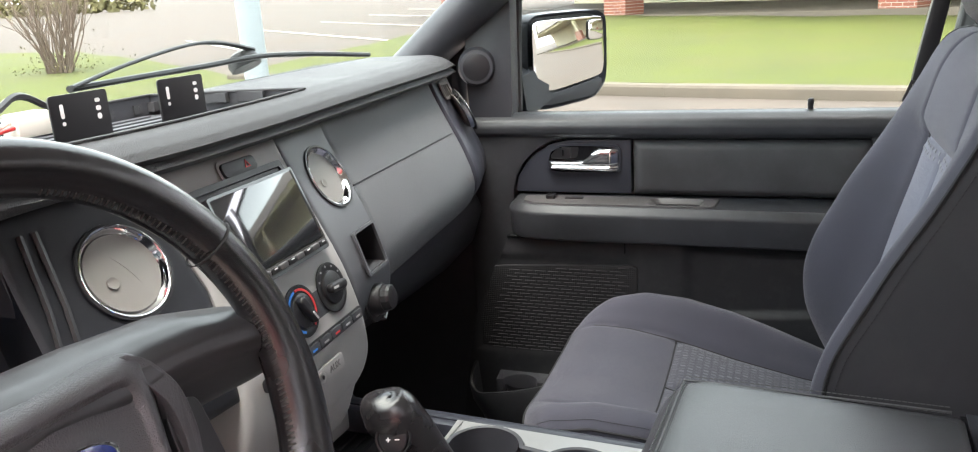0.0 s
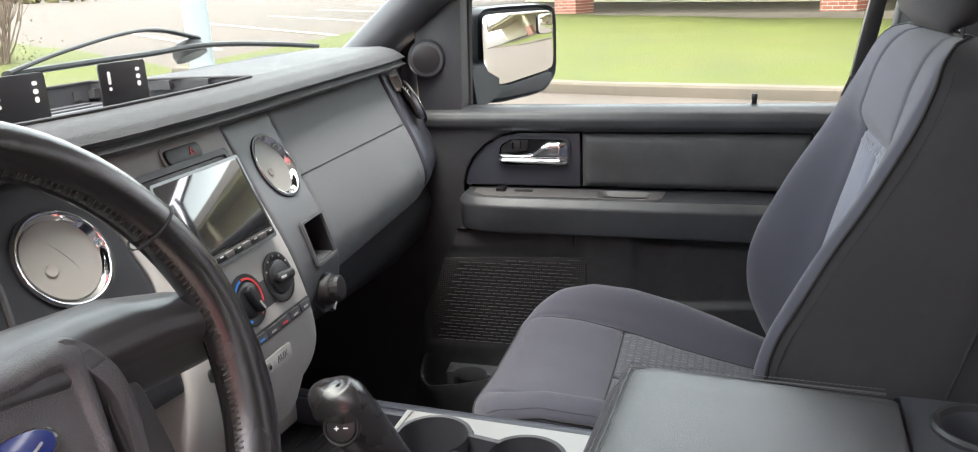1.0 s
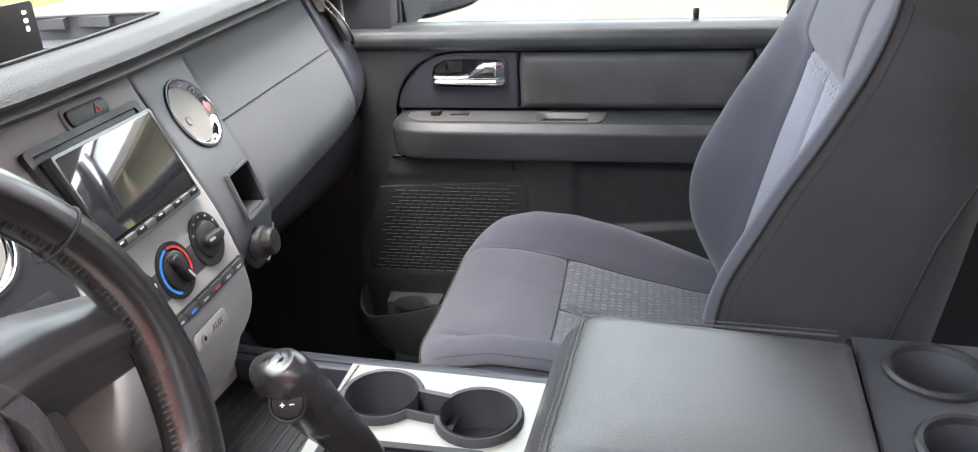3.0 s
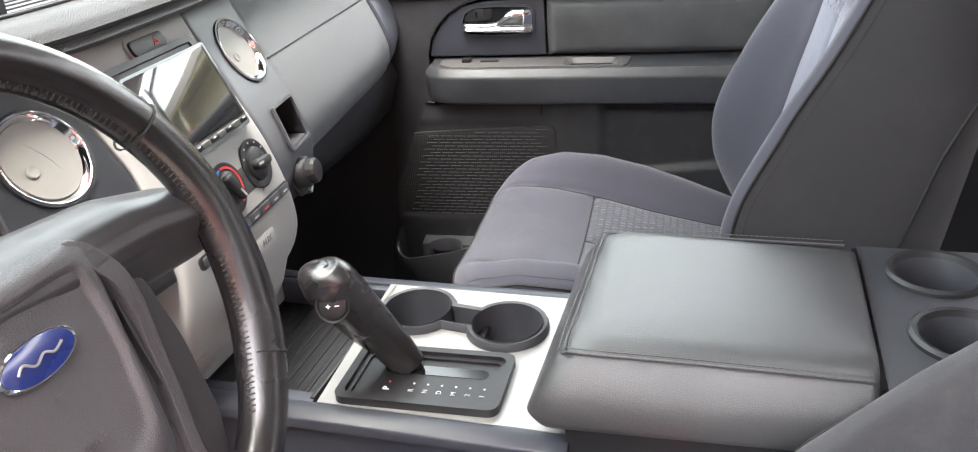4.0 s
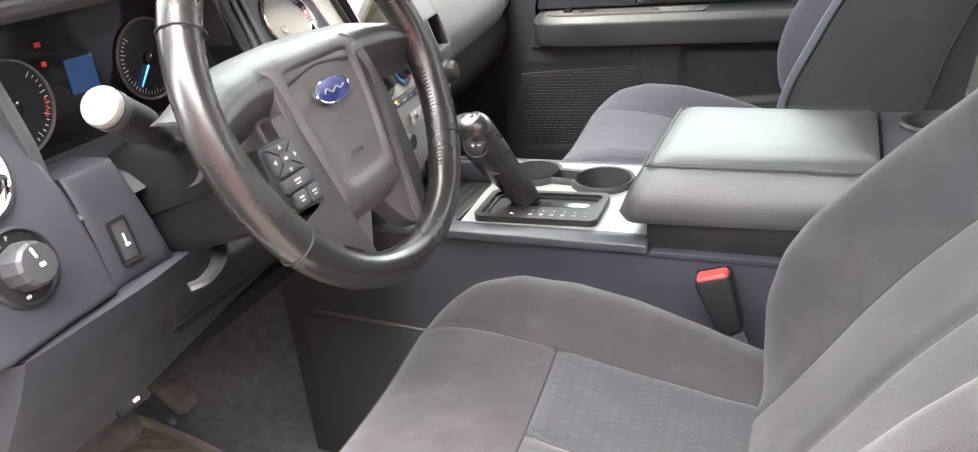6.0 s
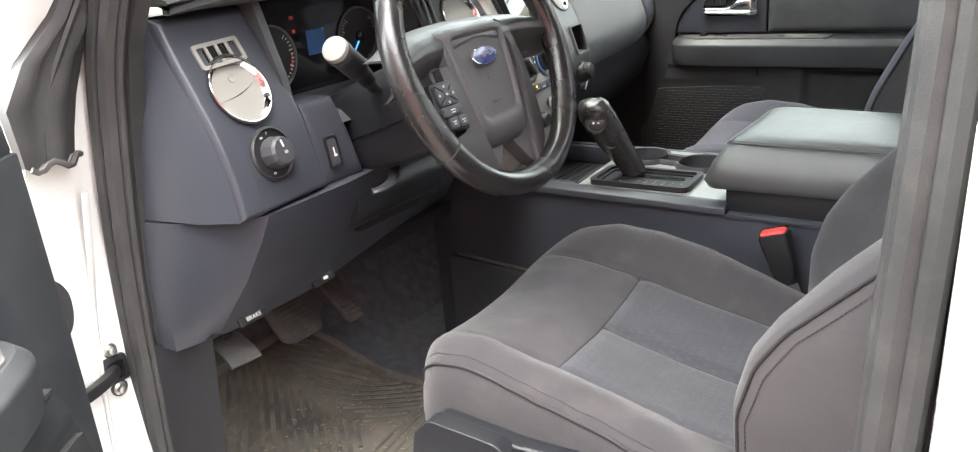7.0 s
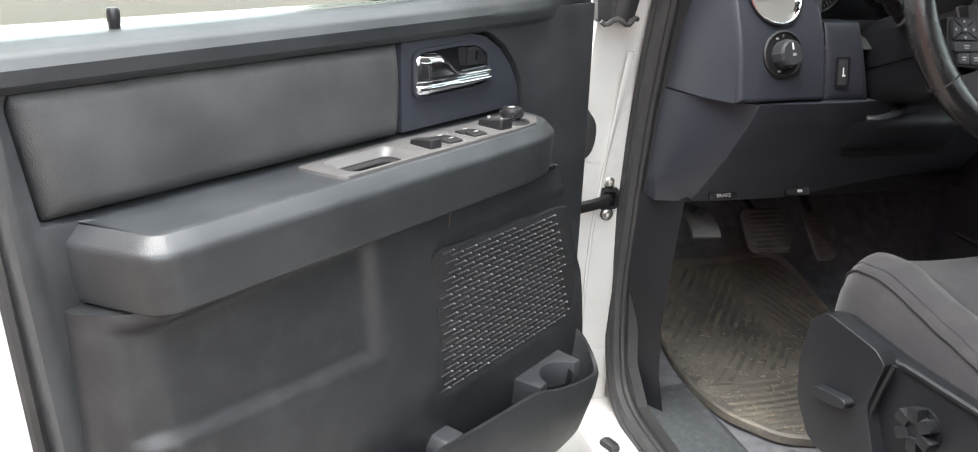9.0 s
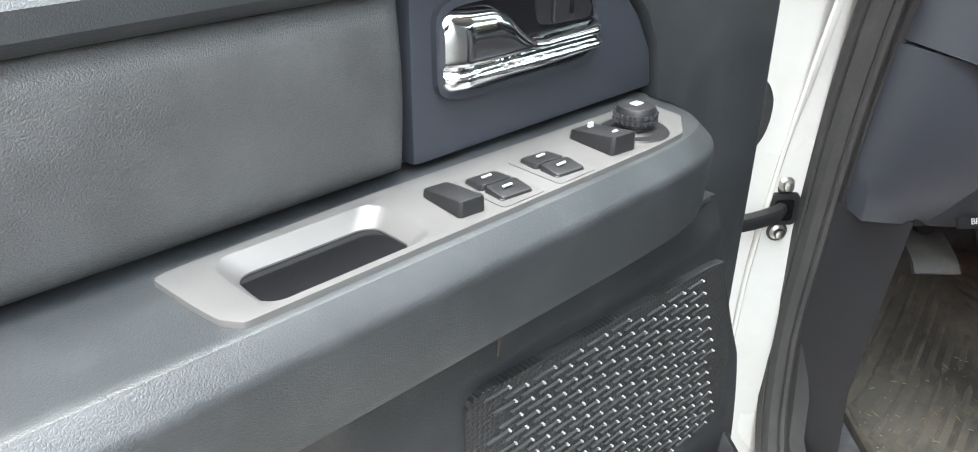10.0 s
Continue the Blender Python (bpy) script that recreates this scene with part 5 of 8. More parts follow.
def slab(poly, z0, z1, r, mat, name, parent, label="", dome=0.0):
    bm = prism(poly, "z", z0, z1, r, 3)
    if dome:
        for v in bm.verts:
            v.co.z += dome * (1 - (v.co.x ** 2 + v.co.y ** 2) / .012)
    return part(name, bm, mat, parent, label)


def rounded(poly, n=4, k=.25):
    """Cuts the corners of a polygon into curves."""
    out = []
    m = len(poly)
    for i in range(m):
        a, b, c = Vector(poly[i - 1]), Vector(poly[i]), Vector(poly[(i + 1) % m])
        p, q = b.lerp(a, k), b.lerp(c, k)
        for j in range(n + 1):
            t = j / n
            out.append(tuple((1 - t) ** 2 * p + 2 * t * (1 - t) * b + t * t * q))
    return out


HX, HZ = -.009, -.010


def hubpoly(pts, k=.22, n=4):
    return [(x + HX, y) for x, y in rounded(pts, n, k)]


slab(hubpoly([(-.094, .046), (.094, .046), (.104, .020), (.072, -.126), (-.072, -.126), (-.104, .020)]), HZ - .055, HZ - .012, .010, M_HUB, "hub_base", wheel)
COVER = [(-.077, .046), (.077, .046), (.073, .014), (.066, -.022), (.056, -.112), (.040, -.124), (-.040, -.124), (-.056, -.112), (-.066, -.022), (-.074, .014)]
FIELD = [(-.054, .030), (.054, .030), (.056, .010), (.053, -.024), (.042, -.080), (.030, -.088), (-.030, -.088), (-.042, -.080), (-.053, -.024), (-.056, .010)]


def cover_ring(a, b, t, h, grow=0.0):
    """A ring between two outlines, domed a little."""
    out = []
    for (x1, y1), (x2, y2) in zip(hubpoly(a), hubpoly(b)):
        x, y = x1 + (x2 - x1) * t, y1 + (y2 - y1) * t
        x, y = HX + (x - HX) * (1 + grow), -.03 + (y + .03) * (1 + grow)
        out.append((x, y, HZ + h + .006 * (1 - ((x - HX) ** 2 + (y + .02) ** 2) / .012)))
    return out


hub = part("hub_cover", loft([cover_ring(COVER, FIELD, 0, -.045, .05), cover_ring(COVER, FIELD, 0, -.018, .03), cover_ring(COVER, FIELD, 0, -.010), cover_ring(COVER, FIELD, .18, -.003), cover_ring(COVER, FIELD, .45, .0008), cover_ring(COVER, FIELD, .74, .0024), cover_ring(COVER, FIELD, .90, .0018),
    cover_ring(COVER, FIELD, 1.02, -.0012), cover_ring(COVER, FIELD, 1.10, -.0024), cover_ring(COVER, FIELD, 1.20, -.0028), cover_ring(COVER, [(p[0] * .3, -.025 + (p[1] + .025) * .3) for p in FIELD], 1, -.0028)]), M_HUB, wheel, "grained airbag cover with recessed field", angle=60)


def band(u, v):
    """The moulded upper bar that runs from rim to rim behind the cover."""
    x = -.184 + .368 * u
    q = abs(x)
    top, low = interp(q, (0, .06, .12, .184), (.063, .061, .055, .034)), interp(q, (0, .052, .09, .184), (-.010, -.022, -.016, -.022))
    z = interp(v, (0, .06, .14, .30, .38, .50, .64, .76, .88, 1), (-.034, -.022, -.016, -.004, .003, .0065, .0055, -.002, -.015, -.040))
    y = low + (top - low) * v
    z += (HZ - .004) * (1 - min(1, max(0, (math.hypot(x, y) - .09) / .085))) - .004 * max(0, q - .166) / .018
    return (x + HX * max(0, 1 - max(0, q - .08) / .09), y, z)


part("spoke", grid(60, 30, band, None, .010, (0, 0, -1)), M_SPOKE, wheel, "dark moulded upper spoke bar", 60)
for sx in (-1, 1):
    strip_ = slab([(sx * x - .003, y) for x, y in rounded([(.055, .046), (.070, .036), (.083, .010), (.083, -.030), (.076, -.076), (.066, -.118), (.058, -.170), (.048, -.168), (.056, -.116), (.066, -.076), (.072, -.030), (.070, .004), (.058, .026)], 3, .3)], HZ - .030, HZ - .0035, .004, M_HUB, "spoke_trim", wheel)
    for v in strip_.data.vertices:
        rise = min(1, max(0, (v.co.y + .050) / .045))
        v.co.z += .0068 * rise * rise * (3 - 2 * rise) * (1 - max(0, v.co.y - .02) / .05)
    slab([(sx * x - .003, y) for x, y in rounded([(.0, -.108), (.064, -.098), (.062, -.130), (.056, -.172), (.038, -.160)], 3, .15)], HZ - .034, HZ - .010, .006, M_HUB, "lower_spoke", wheel, "dark moulded spoke")
    if sx > 0:
        slab([(x, y) for x, y in rounded([(.066, .0), (.096, -.002), (.099, -.055), (.093, -.115), (.082, -.140), (.058, -.168), (.052, -.166), (.062, -.11)], 3, .2)], HZ - .040, HZ - .006, .006, M_SPOKE, "spoke_side", wheel, "dark moulded spoke side")
        continue
    slab(rounded([(-.074, .0), (-.160, .0), (-.168, -.030), (-.150, -.080), (-.128, -.112), (-.066, -.112)], 3, .15), -.040, -.026, .005, M_SPOKE, "spoke_back", wheel)
    slab(rounded([(-.076, .0), (-.104, -.002), (-.102, -.030), (-.094, -.088), (-.126, -.094), (-.121, -.112), (-.070, -.146), (-.058, -.172), (-.050, -.168), (-.060, -.11)], 3, .15), -.030, -.008, .006, M_SPOKE, "spoke_side", wheel, "dark moulded spoke side")
    pad = slab(rounded([(-.0995, -.019), (-.140, -.018), (-.1435, -.064), (-.129, -.082), (-.090, -.086)], 3, .08), -.030, -.004, .003, M_BLACK, "switch_pad", wheel, "black switch pad")
    four = ((-.1365, -.0215), (-.1015, -.0225), (-.0980, -.0495), (-.1370, -.0485))
    mid = (-.1183, -.0355)
    for k in range(4):
        tri_ = [Vector(q) for q in (four[k], four[(k + 1) % 4], mid)]
        c_ = sum(tri_, Vector((0, 0))) / 3
        key = part("key", plate(rounded([tuple(c_ + (q - c_) * .90) for q in tri_], 2, .06), pose(0, 0, -.0042), .0045, .0012), M_HARD, pad)
        d_ = (c_ - Vector(mid)).normalized()
        e_ = Vector((-d_.y, d_.x))
        i_ = c_ + d_ * .0012
        part("icon", plate([tuple(i_ + q) for q in (d_ * .0026, e_ * .0024 - d_ * .0012, -e_ * .0024 - d_ * .0012)], pose(0, 0, .0003), .0004), M_DIMMARK, key)
    key = part("key", plate(rrect(.011, .0095, .002, 3, *mid), pose(0, 0, -.004), .0052, .0012), M_HARD, pad)
    part("icon", plate(rrect(.0045, .003, .001, 2, *mid), pose(0, 0, .0012), .0004), M_DIMMARK, key)
    for cx, cy, w, h, iw in ((-.1165, -.0575, .038, .0125, .009), (-.1030, -.0735, .0165, .0145, .0065), (-.1215, -.0725, .0165, .0145, .0065)):
        key = part("key", plate(rrect(w, h, .0025, 3, cx, cy), pose(0, 0, -.0042), .0045, .0012), M_HARD, pad)
        part("icon", plate(rrect(iw, .0018, .0006, 2, cx, cy + .0014), pose(0, 0, .0003), .0004), M_DIMMARK, key)
        part("icon", plate(rrect(iw * .8, .0014, .0006, 2, cx, cy - .0018), pose(0, 0, .0003), .0004), M_DIMMARK, key)
EM = pose(HX - .001, -.002, HZ + .0068)
emb = part("emblem", lathe([(.026, -.002), (.026, .0015), (.0245, .0025), (.0235, .0022)], EM @ Matrix.Diagonal((1.12, .50, 1, 1)), 40), M_CHROME, hub, "oval blue badge with silver rim")
part("emblem_field", lathe([(.0236, .0), (.0232, .0024), (.012, .0030), (.001, .0032)], EM @ Matrix.Diagonal((1.12, .50, 1, 1)), 40), M_BLUE, emb)
bm = tube(smooth_path([(-.017, -.001, .0032), (-.012, .0025, .0036), (-.005, -.002, .0038), (.003, .0015, .0038), (.009, -.0015, .0038), (.017, .001, .0032)], 6), .0009, 5)
bm.transform(EM)
part("emblem_mark", bm, M_SATIN, emb)
lettering("AIRBAG", .0068, pose(HX, -.065, HZ + .0025), M_HUB, hub, "airbag_mark")
part("embossed_mark", plate(rrect(.007, .007, .001, 2, HX, -.031), pose(0, 0, HZ + .0030), .0008), M_HUB, hub)

col = thing("steering_column", "black steering column shroud with stalk and tilt lever", "steering column")


def col_ring(t, w, h, dz=0.0):
    c = WC - WN * t + Vector((0, 0, dz))
    return [c + WE1 * p[0] + WE2 * p[1] for p in rrect(w, h, .03, 4, 0, -.035)]


part("shroud", loft([col_ring(.055, .125, .115), col_ring(.075, .14, .135), col_ring(.15, .15, .14), col_ring(.30, .15, .13)]), M_VALANCE, col)
part("shroud_seam", tube([p for p in (WC - WN * .062 - WE1 * .074 - WE2 * .045, WC - WN * .15 - WE1 * .078 - WE2 * .045, WC - WN * .28 - WE1 * .078 - WE2 * .045)], .0015, 5), M_GLOSS, col)
part("lower_bezel", prism([(-.452, 1.005), (-.43, 1.02), (-.425, 1.055), (-.45, 1.085), (-.50, 1.09), (-.50, 1.0)], "y", -.58, -.37, .01), M_VALANCE, col)
part("tilt_lever", tube(smooth_path([(-.42, -.50, 1.085), (-.395, -.535, 1.078), (-.385, -.57, 1.075), (-.392, -.585, 1.074)], 5), .009, 8, flat=.5), M_HARD, col, "grey tilt lever")
sp = [(-.395, -.545, 1.215), (-.375, -.575, 1.225), (-.352, -.615, 1.252), (-.342, -.650, 1.276), (-.335, -.674, 1.292)]
stalk = part("stalk", tube(smooth_path(sp, 5), [.008] * 8 + [.012] * 4 + [.017] * 9, 14), M_BLACK, col, "black turn signal stalk")
d = (Vector(sp[-1]) - Vector(sp[-2])).normalized()
q = d.to_track_quat("Z", "Y").to_matrix().to_4x4()
q.translation = Vector(sp[-1])
part("stalk_cap", lathe([(.017, -.002), (.0175, .002), (.016, .006), (.011, .008), (.001, .0085)], q, 24), M_VENT, stalk, "pale grey stalk end")
part("stalk_collar", lathe([(.0178, -.012), (.0178, -.004)], q, 20), M_HARD, stalk)
tag = thing("key_tag", "blue key tag hanging behind the steering wheel", "key tag", m=pose(-.285, -.412, 1.098, 0, 14, 15))
part("card", prism(rrect(.036, .062, .004, 3), "x", -.001, .001, .0004), M_TAGBLUE, tag)
part("print_bar", prism(rrect(.008, .046, .001, 2, -.004, 0), "x", .0012, .0016), M_MARK, tag)
part("cord", tube([(0, 0, .03), (-.01, 0, .05), (-.03, .005, .065)], .001, 5), M_WIRE, tag)

# ---- pedals and floor mat ----
bp = thing("brake_pedal", "worn ribbed rubber brake pedal", "pedal", "pedals", m=pose(-.735, -.488, .762, 0, -40, 0))
part("pad", prism(rrect(.100, .095, .020, 5), "x", -.012, .0, .004), M_PEDAL, bp).matrix_basis = pose(0, 0, 0)
for k in range(10):
    part("rib", box(.0, .0025, -.037, .037, -.050 + .010 * k - .0018, -.050 + .010 * k + .0018, .0006), M_PEDAL, bp)
part("arm", tube(smooth_path([(-.01, 0, .02), (-.06, .0, .10), (-.10, 0, .24)], 4), .011, 8, flat=.6), M_BLACK, bp)
ap = thing("accelerator_pedal", "narrow ribbed rubber accelerator pedal", "pedal", "pedals", m=pose(-.745, -.350, .735, 0, -40, -6))
part("pad", prism(rounded([(-.028, .055), (.020, .060), (.028, -.052), (-.014, -.055)], 3, .2), "x", -.012, 0, .004), M_PEDAL, ap)
for k in range(2, 11):
    part("rib", box(.0, .0022, -.018 + .0008 * (6 - k), .022, -.066 + .0105 * k - .0016, -.066 + .0105 * k + .0016, .0005), M_PEDAL, ap)
part("arm", tube(smooth_path([(-.01, 0, .03), (-.04, .0, .12), (-.10, 0, .24)], 4), .010, 8, flat=.6), M_BLACK, ap)
pb = thing("parking_brake_pedal", "worn parking brake pedal", "pedal", "pedals", m=pose(-.600, -.722, .840, 0, -40, -8))
part("pad", loft([[(-.004 - .05 * (k / 6) ** 2 * 0 + .02 * math.cos(k * .45), y, -.035 + .012 * k) for y in (-.026, .026)] + [(-.012 + .02 * math.cos(k * .45), y, -.035 + .012 * k) for y in (.026, -.026)] for k in range(7)]), M_PEDAL, pb)
part("arm", tube(smooth_path([(-.0, 0, .02), (-.06, .0, .05), (-.14, 0, .06), (-.22, 0, .10)], 4), .010, 8, flat=.7), M_BLACK, pb)

mat_root = thing("floor_mat", "dirty black ribbed rubber floor mat on the carpet", "floor mat")


def mat_z(x, y):
    return .503 + interp(x, (-.95, -.86, -.74, -.5), (.098, .058, .006, .0)) + .006 * math.sin(y * 16) * math.sin(x * 11)


outline = [(-.42, -.685), (-.36, -.60), (-.345, -.30), (-.40, -.255), (-.70, -.255), (-.93, -.30), (-.955, -.40), (-.95, -.58), (-.91, -.64), (-.82, -.68), (-.62, -.715), (-.50, -.715)]
oc = smooth_path([(*p, 0) for p in outline], 5, True)
oxy = [(p.x, p.y) for p in oc]
cxm, cym = -.64, -.48
bm = loft([[(cxm + (x - cxm) * s, cym + (y - cym) * s, mat_z(cxm + (x - cxm) * s, cym + (y - cym) * s) + h) for x, y in oxy] for s, h in ((1.0, .0), (1.0, .014), (.985, .018), (.965, .016), (.95, .006), (.8, .006), (.6, .006), (.4, .006), (.2, .006), (.04, .006))], True, False)
part("mat_body", bm, M_MAT, mat_root)
rnd = random.Random(9)


def inside(x, y):
    n, c = len(oxy), False
    for i in range(n):
        (x1, y1), (x2, y2) = oxy[i], oxy[i - 1]
        if (y1 > y) != (y2 > y) and x < (x2 - x1) * (y - y1) / (y2 - y1) + x1:
            c = not c
    return c


def rib_run(pts, r):
    run = [(x, y, mat_z(x, y) + .0060 + .0008 * rnd.random()) for x, y in pts if inside(cxm + (x - cxm) * 1.08, cym + (y - cym) * 1.08)]
    if len(run) > 2:
        part("rib", tube(run, r, 5, flat=.6), M_MATRIB, mat_root)


# chevron ribs in front of the pedals, cross ribs further back
for k in range(17):
    x0 = -1.16 + .030 * k
    for sgn in (-1, 1):
        run = []
        for j in range(24):
            q = .015 + .30 * j / 23
            x = x0 + 1.30 * q - (.9 * q * q if sgn < 0 else 0)
            if x < -.60 + .15 * q:
                run.append((x, -.43 + sgn * q))
        rib_run(run, .0052)
for k in range(11):
    rib_run([(-.575 + .022 * k + .012 * math.sin(5 * j / 24 + .4 * k), -.70 + .445 * j / 24) for j in range(25)], .0046)
# dry bits of grass and grit trodden into the mat
bm = bmesh.new()
for k in range(420):
    x, y = -.78 + .42 * rnd.random() ** .8, -.70 + .44 * rnd.random()
    if not inside(cxm + (x - cxm) * 1.06, cym + (y - cym) * 1.06):
        continue
    L, a, w = (.004 + .014 * rnd.random() ** 3) / 2, rnd.random() * math.pi, .0005 + .0006 * rnd.random()
    z = mat_z(x, y) + .0105 + .0015 * rnd.random()
    d, e = Vector((math.cos(a), math.sin(a), .1 * rnd.uniform(-1, 1))) * L, Vector((-math.sin(a), math.cos(a), 0)) * w
    c = Vector((x, y, z))
    vs = [bm.verts.new(c + q) for q in (d, e + Vector((0, 0, .0008)), -d, -e, e * .2 - Vector((0, 0, .0008)))]
    for f in ((0, 1, 3), (1, 2, 3), (0, 4, 1), (4, 2, 1), (0, 3, 4), (3, 2, 4)):
        bm.faces.new([vs[i] for i in f])
straw = part("mat_debris", bm, M_STRAW)
tagged(straw, "dry grass bits and grit on the rubber mat", "debris", kind="stuff")
# ---- centre console ----
con = thing("centre_console", "black centre console with satin plate, shifter gate and cup holders", "console")
part("side_panel", prism([(-.62, .50), (.52, .50), (.52, .955), (.10, .955), (-.30, .962), (-.50, .975), (-.62, .97)], "y", -.185, -.165, .006), M_SMOOTH, con, "smooth dark side panel")
part("side_panel", prism([(-.62, .50), (.52, .50), (.52, .955), (.10, .955), (-.30, .962), (-.50, .975), (-.62, .97)], "y", .085, .105, .006), M_SMOOTH, con)
part("body", box(-.60, .52, -.166, .086, .50, .93), M_BLACK, con)
part("rail", prism([(-.192, .955), (-.190, .966), (-.178, .972), (-.166, .972), (-.166, .955)], "x", -.50, -.008, .002), M_SMOOTH, con, "dark rail edge")
part("rail", prism([(-.188, .950), (-.188, .957), (-.180, .960), (-.166, .958), (-.166, .950)], "x", -.006, .30, .0015), M_SMOOTH, con)
part("rail", prism([(.086, .955), (.086, .972), (.098, .972), (.110, .966), (.112, .955)], "x", -.50, .02, .002), M_SMOOTH, con)
part("side_groove", tube([(-.56, -.1865, .80), (-.1, -.1865, .775), (.40, -.1865, .76)], .003, 5), M_TRIMGREY, con)
part("side_lower", prism([(-.58, .50), (.5, .50), (.5, .755), (-.1, .772), (-.58, .797)], "y", -.195, -.180, .006), M_HARD, con)

# satin plate with two cup wells cut through
CUPS = ((-.238, .022), (-.118, .006))
PX0, PX1, PY0, PY1 = -.302, -.010, -.166, .086


def plate_with_holes():
    bm = bmesh.new()
    nx, ny = 120, 104
    rr = .0440

    def hole(x, y):
        if any((x - cx) ** 2 + (y - cy) ** 2 < rr * rr for cx, cy in CUPS):
            return True
        t = (x - CUPS[0][0]) / (CUPS[1][0] - CUPS[0][0])
        return 0 < t < 1 and abs(y - (CUPS[0][1] + t * (CUPS[1][1] - CUPS[0][1]))) < .019
    vs = {}

    def vert(i, j):
        if (i, j) not in vs:
            x, y = PX0 + (PX1 - PX0) * i / nx, PY0 + (PY1 - PY0) * j / ny
            x += .018 * (1 - i / nx) * (1 - j / ny) * 1.0
            vs[(i, j)] = bm.verts.new((x, y, .972))
        return vs[(i, j)]
    for i in range(nx):
        for j in range(ny):
            x, y = PX0 + (PX1 - PX0) * (i + .5) / nx, PY0 + (PY1 - PY0) * (j + .5) / ny
            if not hole(x + .018 * (1 - i / nx) * (1 - j / ny), y):
                bm.faces.new((vert(i, j), vert(i + 1, j), vert(i + 1, j + 1), vert(i, j + 1)))
    got = bmesh.ops.extrude_face_region(bm, geom=bm.faces[:])
    for g in got["geom"]:
        if isinstance(g, bmesh.types.BMVert):
            g.co.z -= .006
    return bm


top = part("top_plate", plate_with_holes(), M_SATIN, con, "brushed satin champagne plate")
# rim that runs round both cup wells
(ax, ay), (bx, by) = CUPS
ax_dir = Vector((bx - ax, by - ay)).normalized()
nrm = Vector((-ax_dir.y, ax_dir.x))


def cup_outline(r, neck):
    pts = []
    L = (Vector((bx, by)) - Vector((ax, ay))).length
    a0 = math.asin(neck / r)
    for i in range(29):
        a = a0 + (2 * math.pi - 2 * a0) * i / 28
        pts.append(Vector((ax, ay)) + ax_dir * r * math.cos(a) + nrm * r * math.sin(a))
    for i in range(29):
        a = math.pi + a0 + (2 * math.pi - 2 * a0) * i / 28
        pts.append(Vector((bx, by)) + ax_dir * r * math.cos(a) + nrm * r * math.sin(a))
    return [(p.x, p.y) for p in pts]


o1, o2, o3 = cup_outline(.0500, .024), cup_outline(.0480, .021), cup_outline(.0430, .017)
cup = part("cup_holder", loft([[(*p, z) for p in o] for o, z in ((o1, .970), (o1, .978), (o2, .982), (o3, .980), (o3, .955))], True, False), M_HARD, con, "twin black cup holder")
for cx, cy in CUPS:
    part("well", lathe([(.0425, .982), (.041, .93), (.038, .905), (.001, .904)], pose(cx, cy, 0), 40, False), M_HARD, cup)
part("bridge", box(ax + .03, bx - .03, -.006, .034, .945, .957, .004), M_BLACK, cup)
part("finger_grip", lathe([(.012, 0), (.011, .006), (.006, .008)], pose(bx + .034, by - .012, .938, 0, -80, 0), 14), M_TRIMGREY, cup)
# shifter gate
gm = pose(-.178, -.110, .972, 0, 0, 2.5)
gate = part("gate", ring_plate(rrect(.181, .102, .012, 4), rrect(.163, .084, .009, 4), gm, .0095, .0035), M_BLACK, con, "black shifter gate with letters")
part("gate_step", ring_plate(rrect(.166, .087, .008, 3), rrect(.152, .073, .006, 3), gm, .0045, .001), M_BLACK, gate)
part("gate_face", plate(rrect(.154, .075, .004, 3), gm, .0015), M_BLACK, gate)
part("gate_slot", plate(rrect(.118, .016, .007, 4, .006, .017), gm @ pose(0, 0, .0015), .0006), M_GLOSS, gate)
for k, ch in enumerate("PRNDM21"):
    x = -.040 + (.0 if k == 0 else .012 + .0158 * k)
    lettering(ch, .0105 if k == 0 else .0082, gm @ pose(x, -.020, .0018, 0, 0, 90), M_MARK if k == 0 else M_DIMMARK, gate)
    part("dot", plate(rrect(.0026, .0026, .001, 3, x, -.008), gm @ pose(0, 0, .0016), .0005), M_REDMARK if k == 0 else M_DIMMARK, gate)
# shifter
sh = thing("gear_shifter", "black leather gear lever with round button", "gear shifter")
sp = [(-.208, -.088, .975), (-.228, -.094, 1.01), (-.245, -.102, 1.038), (-.262, -.112, 1.072), (-.273, -.120, 1.096), (-.280, -.1245, 1.109), (-.282, -.126, 1.117)]
sr = [.0175, .0205, .0240, .0268, .0265, .0205, .009]
pth = smooth_path(sp, 5)
rad = [interp(i / (len(pth) - 1), np.linspace(0, 1, len(sr)), sr) for i in range(len(pth))]
bm = tube(pth, rad, 20, up=(1, 0, .3))
for v in bm.verts:
    c = min(pth, key=lambda p: (p - v.co).length)
    off = v.co - c
    v.co = c + Vector((off.x * 1.20, off.y * 1.0, off.z * 1.10))
part("grip", bm, M_WHEEL, sh, "black leather grip")
part("shaft", tube([(-.200, -.086, .955), (-.228, -.095, 1.012), (-.246, -.103, 1.04)], [.0175, .0172, .0165], 4, up=(0, 1, 0)), M_BLACK, sh)
part("cap", lathe([(.020, 0), (.019, .008), (.013, .015), (.004, .018)], pose(-.278, -.1235, 1.100, 0, -22, 0) @ Matrix.Diagonal((1.15, .85, 1, 1)), 24), M_GLOSS, sh, "glossy black cap")
